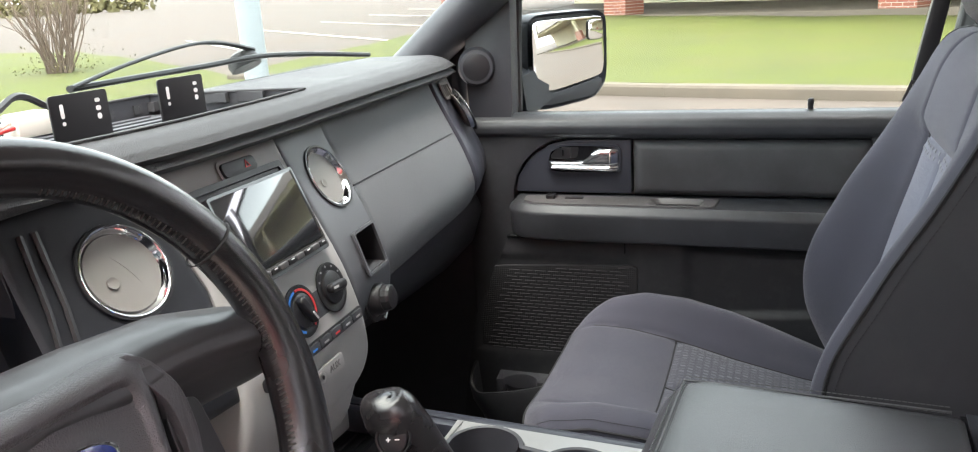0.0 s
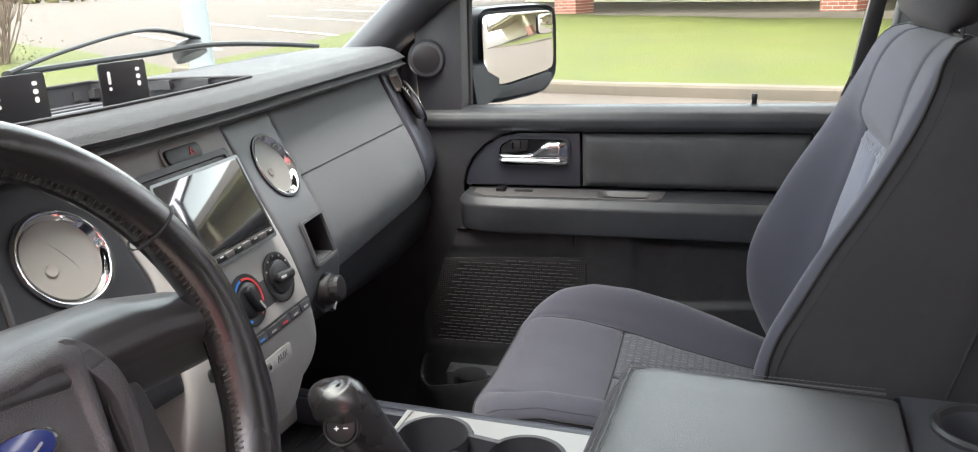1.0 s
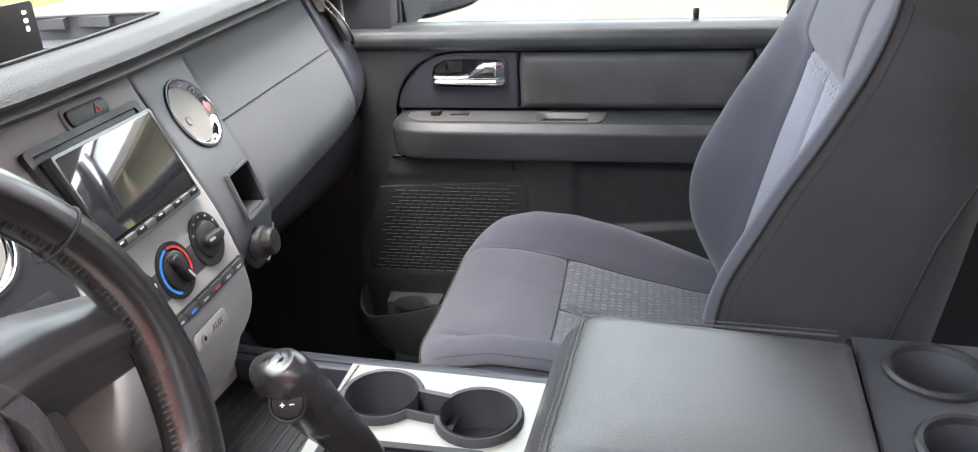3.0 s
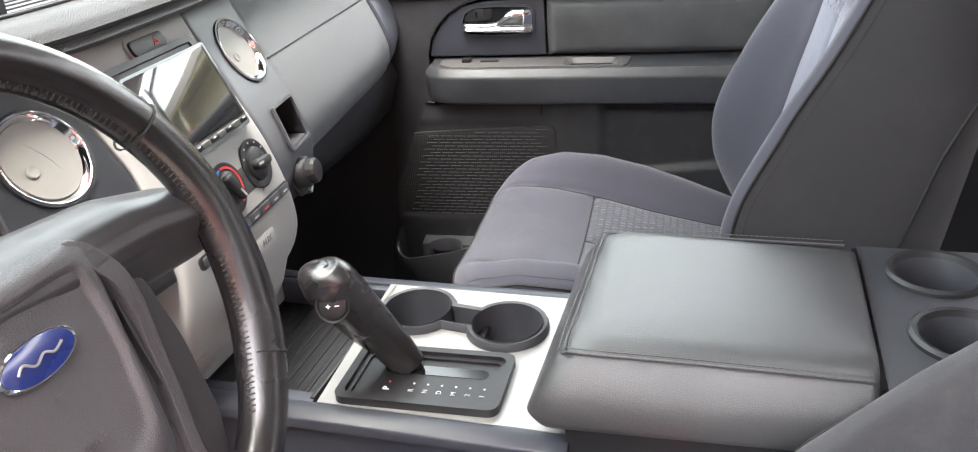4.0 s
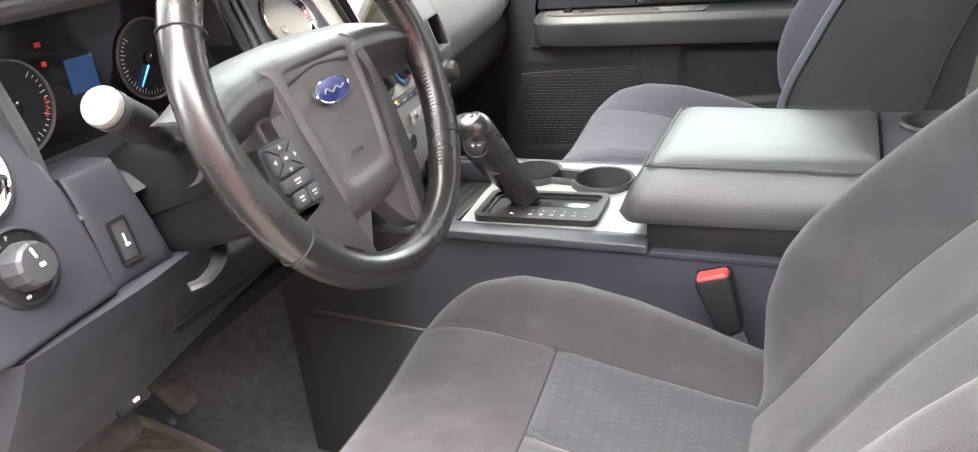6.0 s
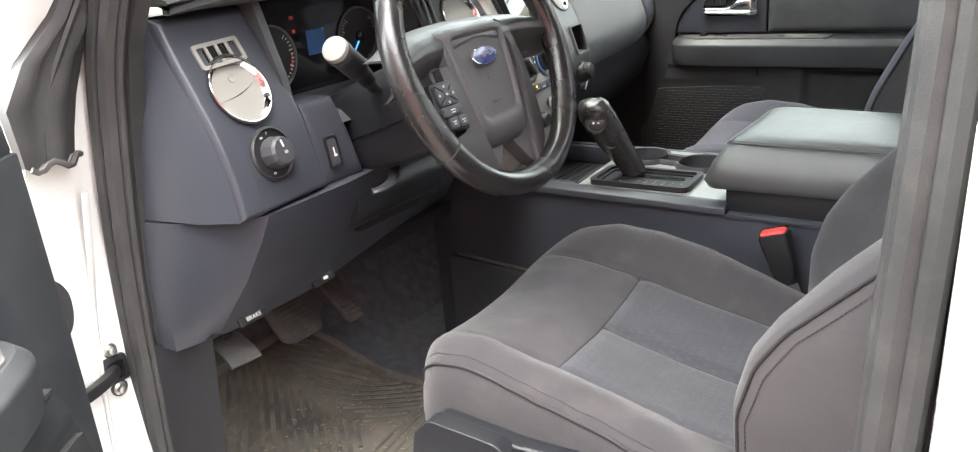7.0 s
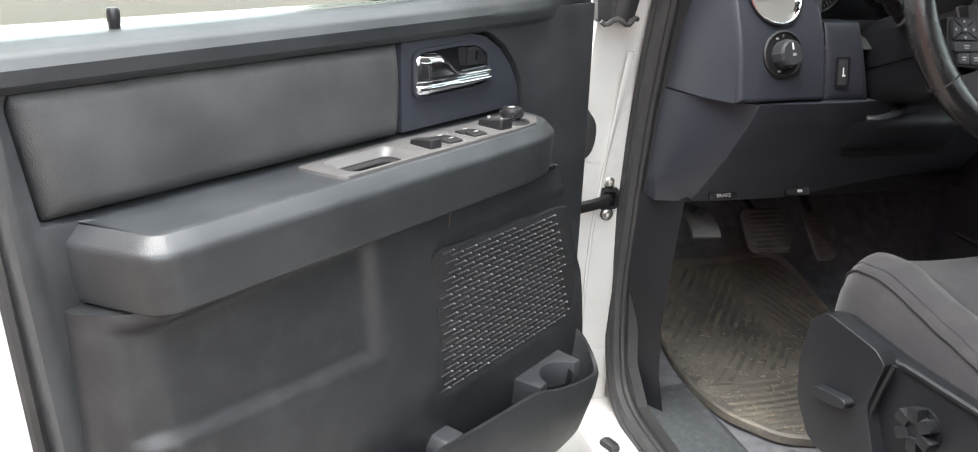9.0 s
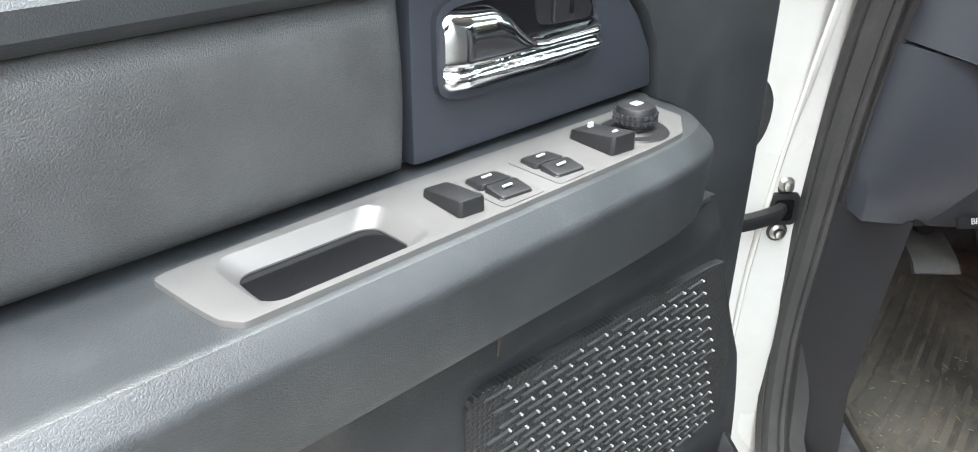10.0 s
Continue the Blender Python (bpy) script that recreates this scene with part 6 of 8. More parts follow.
bq = (Vector((.35, -1, .35))).normalized().to_track_quat("Z", "Y").to_matrix().to_4x4()
bq.translation = Vector((-.2595, -.1385, 1.078))
btn = part("button", lathe([(.0185, -.008), (.0185, .0026), (.0172, .0040), (.0158, .0036), (.0148, .0016), (.0142, .0036), (.012, .0046), (.001, .0052)], bq, 32), M_BLACK, sh, "round overdrive button")
for dx in (-.0045, .0045):
    part("mark", plate(rrect(.0048, .0011, .0005, 2, dx, 0), bq @ pose(0, 0, .0050), .0006), M_MARK, btn)
    if dx < 0:
        part("mark", plate(rrect(.0011, .0048, .0005, 2, dx, 0), bq @ pose(0, 0, .0050), .0006), M_MARK, btn)
bq2 = bq.copy()
bq2.translation = Vector((-.241, -.122, 1.038))
part("plug", lathe([(.0095, -.004), (.0095, .001), (.001, .002)], bq2, 20), M_HARD, sh)
# tray in front of the shifter
part("front_tray", box(-.47, -.298, -.150, .075, .929, .9335, .002), M_BLACK, con, "ribbed open tray")
for i in range(9):
    part("tray_rib", box(-.455 + .0165 * i, -.448 + .0165 * i, -.145, .07, .9335, .9355, .0008), M_BLACK, con)
part("tray_wall", prism([(-.30, .930), (-.296, .972), (-.29, .972), (-.29, .930)], "y", -.16, .086, .002), M_BLACK, con)
part("tray_wall", box(-.60, -.29, -.167, -.148, .935, .970, .003), M_SMOOTH, con)
part("tray_wall", box(-.60, -.29, .073, .087, .935, .970, .003), M_SMOOTH, con)
part("tray_lip", box(-.52, -.46, -.15, .075, .94, .978, .006), M_SILVER, con)
scrap = thing("paper_scrap", "small crumpled tan paper scrap in the console tray", "scrap", m=pose(-.372, -.125, .9358, 0, 0, 25))
part("fold", prism([(-.008, 0), (.009, 0), (.010, .012), (.002, .010), (-.002, .016), (-.009, .014)], "y", -.006, .006, .001), M_ORANGE, scrap)

# padded lid
lid = thing("armrest_lid", "padded black leather console lid with stitched edges", "console lid")


def lid_ring(z, x0, x1, y0, y1, r=.022):
    n = 6
    pts = []
    for k, (cx, cy) in enumerate(((x1 - r * .4, y1 - r), (x0 + r, y1 - r), (x0 + r, y0 + r), (x1 - r * .4, y0 + r))):
        q = r * .4 if k in (0, 3) else r
        for i in range(n + 1):
            a = radians(90 * k + 90 * i / n)
            pts.append((cx + q * math.cos(a), cy + (q if k in (0, 3) else r) * math.sin(a), z))
    return pts


part("cushion", loft([lid_ring(1.002, -.030, .255, -.180, .100), lid_ring(.999, -.042, .258, -.192, .110), lid_ring(1.010, -.047, .259, -.197, .115), lid_ring(1.040, -.034, .259, -.190, .106), lid_ring(1.066, -.016, .259, -.172, .088), lid_ring(1.075, -.004, .258, -.160, .076), lid_ring(1.0785, .012, .250, -.145, .062), lid_ring(1.080, .05, .22, -.10, .02)]), M_LEATHER, lid, angle=70)
edge = [(.25, -.168, 1.0715), (.10, -.168, 1.0715), (.0, -.168, 1.0710), (-.012, -.158, 1.0710), (-.012, -.04, 1.0715), (-.012, .07, 1.0710), (.0, .083, 1.0710), (.1, .083, 1.0715), (.25, .083, 1.0715)]
ep = smooth_path(edge, 8)
part("piping", tube([p - Vector((0, 0, .0012)) for p in ep], .0016, 6), M_LEATHER, lid)
bm = bmesh.new()
acc = 0
for i in range(len(ep) - 1):
    L = (ep[i + 1] - ep[i]).length
    while acc < L:
        d = (ep[i + 1] - ep[i]).normalized()
        for off in (.0045, -.0042):
            p = ep[i] + d * acc + Vector((0, 0, .0016)) + d.cross(Vector((0, 0, 1))) * off - Vector((0, 0, .0012 if off > 0 else 0))
            t = box(-.0021, .0021, -.0005, .0005, 0, .0008)
            t.transform(Matrix.Translation(p) @ d.to_track_quat("X", "Z").to_matrix().to_4x4())
            me = bpy.data.meshes.new("tmp")
            t.to_mesh(me)
            t.free()
            bm.from_mesh(me)
            bpy.data.meshes.remove(me)
        acc += .0055
    acc -= L
tagged(part("stitching", bm, M_THREAD, lid, "dark double stitching"), kind="stuff")
part("lid_base", prism([(-.012, .955), (-.012, 1.004), (.26, 1.004), (.30, .985), (.30, .955)], "y", -.178, .098, .006), M_BLACK, con)
# rear cup holder block
RC = ((.338, -.082), (.332, .036))
part("rear_deck_base", box(.264, .46, -.172, .092, .94, .998, .004), M_HARD, con)


def rear_deck():
    """The deck's upper half, open at both cup wells."""
    bm, got = bmesh.new(), {}
    nx, ny = 64, 86

    def vert(i, j):
        if (i, j) not in got:
            got[(i, j)] = bm.verts.new((.264 + .196 * i / nx, -.172 + .264 * j / ny, 1.066))
        return got[(i, j)]
    for i in range(nx):
        for j in range(ny):
            x, y = .264 + .196 * (i + .5) / nx, -.172 + .264 * (j + .5) / ny
            if all(math.hypot(x - cx, y - cy) > .0425 for cx, cy in RC):
                bm.faces.new((vert(i, j), vert(i + 1, j), vert(i + 1, j + 1), vert(i, j + 1)))
    ext = bmesh.ops.extrude_face_region(bm, geom=bm.faces[:])
    for g in ext["geom"]:
        if isinstance(g, bmesh.types.BMVert):
            g.co.z -= .068
    return bm


part("rear_deck", rear_deck(), M_HARD, con, "dusty dark rear cup holder deck")
for cx, cy in RC:
    ring_ = part("cup_ring", lathe([(.048, 1.066), (.048, 1.070), (.045, 1.073), (.041, 1.072), (.039, 1.066)], pose(cx, cy, 0), 40, False), M_BLACK, con)
    part("cup_well", lathe([(.0415, 1.0715), (.0395, 1.066), (.0375, 1.03), (.036, 1.004), (.001, 1.0032)], pose(cx, cy, 0), 36, False), M_HARD, ring_)
part("hinge_gap", box(.2585, .2645, -.17, .09, 1.0, 1.064), M_GLOSS, con)


# ---- seats ----
def sstep(x, a, b):
    t = min(1, max(0, (x - a) / (b - a)))
    return t * t * (3 - 2 * t)


def spaced(marks, step):
    """Even steps between the given marks, all of them kept."""
    out = []
    for a, b in zip(marks, marks[1:]):
        n = max(1, round((b - a) / step))
        out += [a + (b - a) * i / n for i in range(n)]
    return out + [marks[-1]]


def dashes(pts_of, n, r, mat, name, root, label=""):
    """A row of short stitches; pts_of(k) gives the two ends of each."""
    bm = bmesh.new()
    for k in range(n):
        p, q = pts_of(k)
        d = (q - p).normalized()
        e = d.orthogonal().normalized() * r
        f = d.cross(e)
        ends = [[bm.verts.new(c + w) for w in (e, f, -e, -f)] for c in (p, q)]
        for i in range(4):
            bm.faces.new((ends[0][i], ends[0][(i + 1) % 4], ends[1][(i + 1) % 4], ends[1][i]))
        bm.faces.new(ends[0])
        bm.faces.new(ends[1][::-1])
    return tagged(part(name, bm, mat, root, label), kind="stuff")


def split_sheet(us, vs, f, wants):
    """A sheet over us and vs, parted into an outer skin and an insert; also the skin's rim."""
    outs = []
    for want in (False, True):
        bm, got = bmesh.new(), {}

        def vert(i, j, got=got, bm=bm):
            if (i, j) not in got:
                got[(i, j)] = bm.verts.new(f(us[i], vs[j]))
            return got[(i, j)]
        for i in range(len(us) - 1):
            for j in range(len(vs) - 1):
                if wants((us[i] + us[i + 1]) / 2, (vs[j] + vs[j + 1]) / 2) == want:
                    bm.faces.new((vert(i, j), vert(i + 1, j), vert(i + 1, j + 1), vert(i, j + 1)))
        outs.append((bm, vert))
    n, m = len(us) - 1, len(vs) - 1
    loop = [(i, 0) for i in range(n + 1)] + [(n, j) for j in range(1, m + 1)] + [(i, m) for i in range(n - 1, -1, -1)] + [(0, j) for j in range(m - 1, 0, -1)]
    return outs[0][0], outs[1][0], [outs[0][1](i, j) for i, j in loop]


def seat(yc, dx, dz, hinge, tilt, label, driver=False, head=True):
    """A bucket seat: piped cushion with side bolsters and woven insert, deep-winged backrest."""
    turn = Matrix.Translation((0, yc, 0)) @ pose(0, 0, 0, 0, 0, 3.6) @ Matrix.Translation((0, -yc, 0))
    root = thing("front_seat", label, "car seat", "front seats", m=turn)
    # The driver's copies carry that seat's shade in their colour.
    cloth, insert, insert_b = (M_CLOTH_WORN_SHADED, M_INSERT_WORN_SHADED, M_CLOTH_WORN_SHADED) if driver else (M_CLOTH, M_INSERT, M_INSERT_B)
    XF, XB, XS, half = -.274, .24, -.098, .247
    AI = .60
    out_side = -1 if driver else 1

    def crest(x):
        return interp(x, (-.30, -.27, -.22, -.16, -.09, -.01, .05, .11, .20, .26), (.918, .937, .957, .968, .963, .943, .921, .897, .862, .84))

    def centre(x):
        return interp(x, (-.30, -.24, -.17, -.10, .0, .10, .24), (.917, .921, .915, .901, .874, .852, .83))

    def top(x, th):
        a = abs(th)
        c = centre(x) + .012 * min(1, a / AI) ** 2
        low = .022 * sstep(x, -.20, -.08) if driver and th * out_side > 0 else 0.0
        b = crest(x) - low
        z = c + (b - c) * sstep(a, AI - .04, .83)
        e = max(0, (a - .82) / .18)
        z -= .030 * (1 - math.sqrt(max(0, 1 - min(1, e) ** 2)))
        fr = max(0, 1 - (x - XF) / .055)
        z -= .030 * (1 - math.sqrt(max(0, 1 - fr * fr)))
        z -= .0060 * math.exp(-((a - AI) / .020) ** 2) * sstep(x, XF, XF + .06)
        if a < AI:
            z -= .0065 * math.exp(-((x - XS) / .009) ** 2)
            z += .008 * math.exp(-((x - XS + .07) / .05) ** 2) * (1 - (a / AI) ** 4)
            if x > XS:
                z -= .0075 * math.exp(-(th / .030) ** 2) * sstep(x, XS, XS + .02)
                z += .004 * math.sin(math.pi * min(1, a / AI)) * sstep(x, XS, XS + .03)
        if driver:
            z += (.0018 * noise.noise((x * 34, th * 7, 2)) + .0030 * noise.noise((x * 13, th * 4, 7))) * (.5 + .8 * (th * out_side > .55))
        return z + .0016 * noise.noise((x * 9, th * 3 + yc, 0))

    def plan(x, th):
        """Rounds the front corners."""
        fr = max(0, 1 - (x - XF) / .075)
        return th * half * (1 - .15 * fr ** 2.4)

    def pt(x, th):
        bow = -.010 * (1 - th * th) * max(0, 1 - (x - XF) / .15) + .014 * max(0, (abs(th) - .6) / .4) ** 2 * max(0, 1 - (x - XF) / .12)
        return Vector((x + bow + dx, yc + plan(x, th), top(x, th) + dz))

    ths = spaced([-1, -.965, -.92, -.82, -AI - .04, -AI, -AI + .04, 0, AI - .04, AI, AI + .04, .82, .92, .965, 1], .022)
    xs = spaced([XF, XF + .004, XF + .012, XF + .028, XF + .06, XS - .012, XS, XS + .012, XB], .010)
    skin, ins, rim = split_sheet(ths, xs, lambda th, x: pt(x, th), lambda th, x: abs(th) < AI and x > XS)
    cx = (XF + XB) / 2 + dx
    rows = [rim]
    for k, (drop, sc) in enumerate(((-.010, 1.010), (-.034, 1.016), (-.062, 1.012), (-.10, .97))):
        rows.append([skin.verts.new((cx + (v.co.x - cx) * sc, yc + (v.co.y - yc) * sc, v.co.z + drop * (1 + .5 * noise.noise((v.co.x * 12, v.co.y * 12, k)) * (k in (1, 2))))) for v in rim])
    m = len(rim)
    for k in range(4):
        for q in range(m):
            skin.faces.new((rows[k][q], rows[k][(q + 1) % m], rows[k + 1][(q + 1) % m], rows[k + 1][q]))
    skin.faces.new(rows[4])
    part("cushion", skin, cloth, root, "dark grey-purple cloth cushion", angle=75)
    part("cushion_insert", ins, insert, root, "woven cloth insert with pale dashes", angle=75)
    edge = [pt(x, -.985) for x in xs[::-1]] + [pt(XF + .001, th) for th in ths[2:-2:2]] + [pt(x, .985) for x in xs]
    part("piping", tube([p + Vector((0, 0, .0008)) for p in edge], .0021, 6), M_SEAM, root)
    for s in (-1, 1):
        part("seam", tube([pt(x, s * AI) + Vector((0, 0, .0002)) for x in xs[5::2]], .0015, 5), M_SEAM, root)
        dashes(lambda k: tuple(pt(XF + .03 + .48 * (k + f) / 110, s * .945) + Vector((0, 0, .0008)) for f in (0, .55)), 110, .0006, M_SEAM, "cushion_stitching", root)
    part("seam", tube([pt(XS, th) + Vector((0, 0, .0002)) for th in ths if abs(th) <= AI], .0015, 5), M_SEAM, root)
    part("seam", tube([pt(x, 0) + Vector((0, 0, .0002)) for x in xs if x >= XS], .0012, 5), M_SEAM, root)
    # backrest, in metres up its own slope
    A = Vector((math.sin(radians(tilt)), 0, math.cos(radians(tilt))))
    F = Vector((-math.cos(radians(tilt)), 0, math.sin(radians(tilt))))
    O = Vector((hinge[0], yc, hinge[1]))
    H, BI, SI = .535, .56, .378

    def eased(s, xs_, ys_):
        return sum(interp(s + d, xs_, ys_) for d in (-.032, -.016, 0, .016, .032)) / 5

    def wing(s):
        if driver:
            return interp(s, (-.06, -.03, .03, .08, .13, .20, .28, .36, .42, .47, .51, .54), (-.01, .015, .062, .083, .089, .085, .075, .066, .054, .036, .020, .010))
        return eased(s, (-.06, -.03, .02, .08, .15, .25, .29, .345, .385, .44, .48, .51, .54), (-.02, .010, .060, .092, .098, .076, .066, .047, .037, .024, .018, .012, .006))

    def edge_f(s):
        if driver:
            return interp(s, (-.06, -.03, .03, .09, .14, .25, .37, .45, .51, .54), (-.03, .0, .050, .073, .078, .063, .043, .024, .013, .008))
        return eased(s, (-.06, -.03, .02, .08, .14, .165, .27, .29, .343, .381, .407, .44, .48, .51, .54), (-.03, -.005, .045, .075, .086, .083, .059, .056, .036, .028, .021, .014, .010, .009, .006))

    def wid(s):
        return interp(s, (-.06, 0, .10, .25, .42, .485, .515, .528, .535), (.225, .232, .243, .243, .232, .220, .200, .180, .155))

    def front(th, s):
        a = abs(th)
        c = (.010 if driver else .003) * math.exp(-((s - .16) / .12) ** 2) - .012 * sstep(s, .46, .54)
        if not driver:
            c += .016 * sstep(s, SI - .004, SI + .030)
        b, crest_at = wing(s), .85 if driver else .94
        d = c + (b - c) * sstep(a, BI - .05, crest_at) ** 1.15
        e = max(0, (a - crest_at + .01) / (1.01 - crest_at))
        d -= (b - edge_f(s)) * (1 - math.sqrt(max(0, 1 - min(1, e) ** 2)))
        d -= .006 * math.exp(-((a - BI) / .020) ** 2)
        if a < BI:
            if s < SI:
                d -= .006 * math.exp(-(th / .03) ** 2)
                d += .005 * math.sin(math.pi * min(1, a / BI))
            d -= .004 * math.exp(-((s - SI) / .007) ** 2)
        d -= .030 * (1 - math.sqrt(max(0, 1 - max(0, (s - .495) / .0401) ** 2)))
        return d + .0012 * noise.noise((th * 4, s * 12, yc))

    def bpt(th, s, off=0.0):
        return O + A * s + F * (front(th, s) + off) + Vector((0, th * wid(s), 0))
    bths = spaced([-1, -.97, -.84, -BI - .05, -BI, -BI + .05, 0, BI - .05, BI, BI + .05, .84, .97, 1], .022)
    ss = spaced([-.06, 0, .06, SI - .01, SI, SI + .01, .495, .525, H], .012)
    skin, ins, _ = split_sheet(bths, ss, bpt, lambda th, s: abs(th) < BI and s < SI)
    part("backrest", skin, cloth, root, "dark grey cloth backrest", angle=75)
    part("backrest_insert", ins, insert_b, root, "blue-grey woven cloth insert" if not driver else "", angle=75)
    rings = []
    for s in ss:
        w, c = wid(s), O + A * s
        f1 = front(1, s)
        back = -interp(s, (-.06, .1, .35, .50, .535), (.15, .17, .15, .11, .07))
        half_ring = [(min(f1, .0) - .035, .70), (f1 - .012, .93), (f1, .999), (f1 - .010, 1.012), (f1 - .035, 1.030), (-.05, 1.045), (-.095, 1.035), (back + .03, 1.0), (back + .008, .93), (back, .75), (back - .004, .3)]
        rings.append([c + F * f + Vector((0, w * k, 0)) for f, k in half_ring] + [c + F * f + Vector((0, -w * k, 0)) for f, k in half_ring[::-1]])
    part("backrest_side", loft(rings), M_SEATSIDE_WORN if driver else M_SEATSIDE_SHADED, root, "smooth dark cloth seat side", angle=60)
    outline = [bpt(-1, s, .001) for s in ss[2:]] + [bpt(th, H - .001, .001) for th in bths[1:-1:2]] + [bpt(1, s, .001) for s in ss[:1:-1]]
    part("backrest_piping", tube(outline, .0022, 6), M_SEAM, root)
    for sd in (-1, 1):
        part("seam", tube([bpt(sd * BI, s, .0012) for s in ss[3:-2]], .0015, 5), M_SEAM, root)
        dashes(lambda k: tuple(O + A * q + F * (front(1, q) - .011) + Vector((0, sd * (wid(q) * 1.013 + .0004), 0)) for q in (.0 + .5 * k / 95, .0 + .5 * (k + .6) / 95)), 95, .0008, M_SEAM, "backrest_stitching", root)
        rear = [O + A * s + F * interp(s, (0, .16, .27, .34, .40), (-.104, -.103, -.106, -.118, -.150)) + Vector((0, sd * (wid(s) * 1.034 + .002), 0)) for s in np.linspace(.0, .38, 22)]
        part("side_seam", tube(rear, .0022, 5), M_SEAM, root)
    part("seam", tube([bpt(0, s, .0002) for s in ss if s < SI], .0012, 5), M_SEAM, root)
    # pale woven dashes where the insert meets the shoulder
    if not driver:
        for k in range(30):
            th = -.53 + 1.06 * (k % 15) / 14 + (.035 if k > 14 else 0)
            p = bpt(th, SI - .006 - (.009 if k > 14 else 0), .0002)
            t = box(-.0005, .0005, -.0024, .0026, -.0026, .0026, .0005)
            t.transform(Matrix.Translation(p) @ pose(0, 0, 0, 0, tilt, 0))
            part("woven_mark", t, M_WOVEN, root)
    if head:
        hc = O + A * (H + .084) - F * .01
        rings = []
        for k in range(13):
            q = -1 + 2 * k / 12
            sc = math.sqrt(max(.02, 1 - abs(q) ** 3.2))
            rings.append([hc + A * (.085 * q) + F * (.055 * sc * math.cos(a) * (1 + .2 * q)) + Vector((0, .135 * (1 - .12 * q) * (.55 + .45 * sc) * abs(math.sin(a)) ** .7 * (1 if math.sin(a) > 0 else -1), 0)) for a in (2 * math.pi * i / 28 for i in range(28))])
        part("headrest", loft(rings), M_VINYLSEAT, root, "dark padded head restraint", angle=60)
        for s in (-1, 1):
            part("headrest_post", tube([O + A * (H - .06) - F * .04 + Vector((0, s * .07, 0)), hc + Vector((0, s * .07, 0))], .006, 8), M_CHROME, root)
    # base and rails
    part("seat_frame", box(XF + .05 + dx, XB - .02 + dx, yc - half + .03, yc + half - .03, .56, .83 + dz, .01), M_BLACK, root)
    for s in (-1, 1):
        part("seat_rail", box(XF + .02 + dx, XB + .10 + dx, yc + s * .17 - .02, yc + s * .17 + .02, .498, .57, .004), M_BLACK, root)
    return root


seat(.40, 0.0, 0.0, (.168, .90), 13.5, "dark grey cloth passenger seat with blue-grey insert")
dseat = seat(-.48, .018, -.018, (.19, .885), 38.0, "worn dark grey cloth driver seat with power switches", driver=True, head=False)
tagw = thing("airbag_label", "small black cloth label on the seat edge", "label", m=Matrix.Translation((.238, .640, 1.318)) @ pose(0, 0, 0, 0, 20, 0))
part("cloth_tag", box(-.016, .012, -.001, .001, -.022, .012, .0005), M_BLACK, tagw)
lettering("AIRBAG", .0070, pose(-.009, -.0012, -.005) @ pose(0, 0, 0, 90, 0, 0) @ pose(0, 0, 0, 0, 0, 90), M_DIMMARK, tagw)

# driver's seat valance with switches
V = [(-.20, .72), (-.213, .79), (-.203, .848), (-.178, .870), (-.07, .858), (.20, .855), (.37, .85), (.37, .70), (-.02, .66), (-.17, .68)]
val = part("valance", prism(rounded(V, 3, .12), "y", -.757, -.730, .010, 3), M_VALANCE, dseat, "dark moulded seat valance")
part("raised_front", prism(rounded([(-.203, .735), (-.212, .79), (-.202, .852), (-.178, .876), (-.088, .867), (-.070, .855), (-.084, .79), (-.052, .72), (-.022, .67), (-.17, .69)], 3, .14), "y", -.775, -.75, .011, 3), M_VALANCE, val)
part("channel_edge", tube(smooth_path([(-.064, -.766, .857), (-.078, -.768, .80), (-.080, -.768, .75), (-.050, -.767, .70), (.0, -.765, .672), (.13, -.760, .665)], 5), .0035, 8), M_VALANCE, val)
part("slide_switch", prism(rounded([(-.164, .770), (-.160, .779), (-.110, .789), (-.102, .786), (-.104, .776), (-.158, .763)], 3, .25), "y", -.790, -.772, .005, 3), M_VALANCE, val, "oblong seat switch")
KNOB = pose(-.014, -.757, .802, 90, 0, 0)
sw = part("lumbar_knob", lathe([(.026, 0), (.026, .003), (.018, .004), (.016, .014), (.001, .015)], KNOB, 24), M_VALANCE, val, "star-shaped recliner knob")
for k in range(6):
    t = box(-.0075, .0075, .009, .027, .004, .019, .0025)
    t.transform(KNOB @ pose(0, 0, 0, 0, 0, 60 * k + 10))
    part("lobe", t, M_VALANCE, sw)
part("screw", lathe([(.007, 0), (.006, .004), (.001, .004)], pose(.175, -.757, .74, 90, 0, 0), 14), M_BLACK, val)
part("valance_lip", tube([(-.06, -.757, .858), (.08, -.757, .858), (.36, -.757, .853)], .004, 6), M_VALANCE, val)

# seat belt buckle
bk = thing("seat_belt_buckle", "black seat belt buckle with red button on a strap", "buckle", m=Matrix.Translation((.094, -.222, .905)) @ pose(0, 0, 0, 4, -17, 0))
part("housing", loft([[(x, y, z) for x, y in rrect(w, d, .006, 3)] for z, w, d in ((-.032, .026, .020), (-.022, .036, .024), (.02, .043, .028), (.044, .045, .029), (.048, .043, .027))]), M_BLACK, bk)
part("press_button", loft([[(x, y, z) for x, y in rrect(w, d, .004, 3)] for z, w, d in ((.038, .039, .020), (.050, .038, .019), (.052, .035, .016))]), M_RED, bk, "red press button")
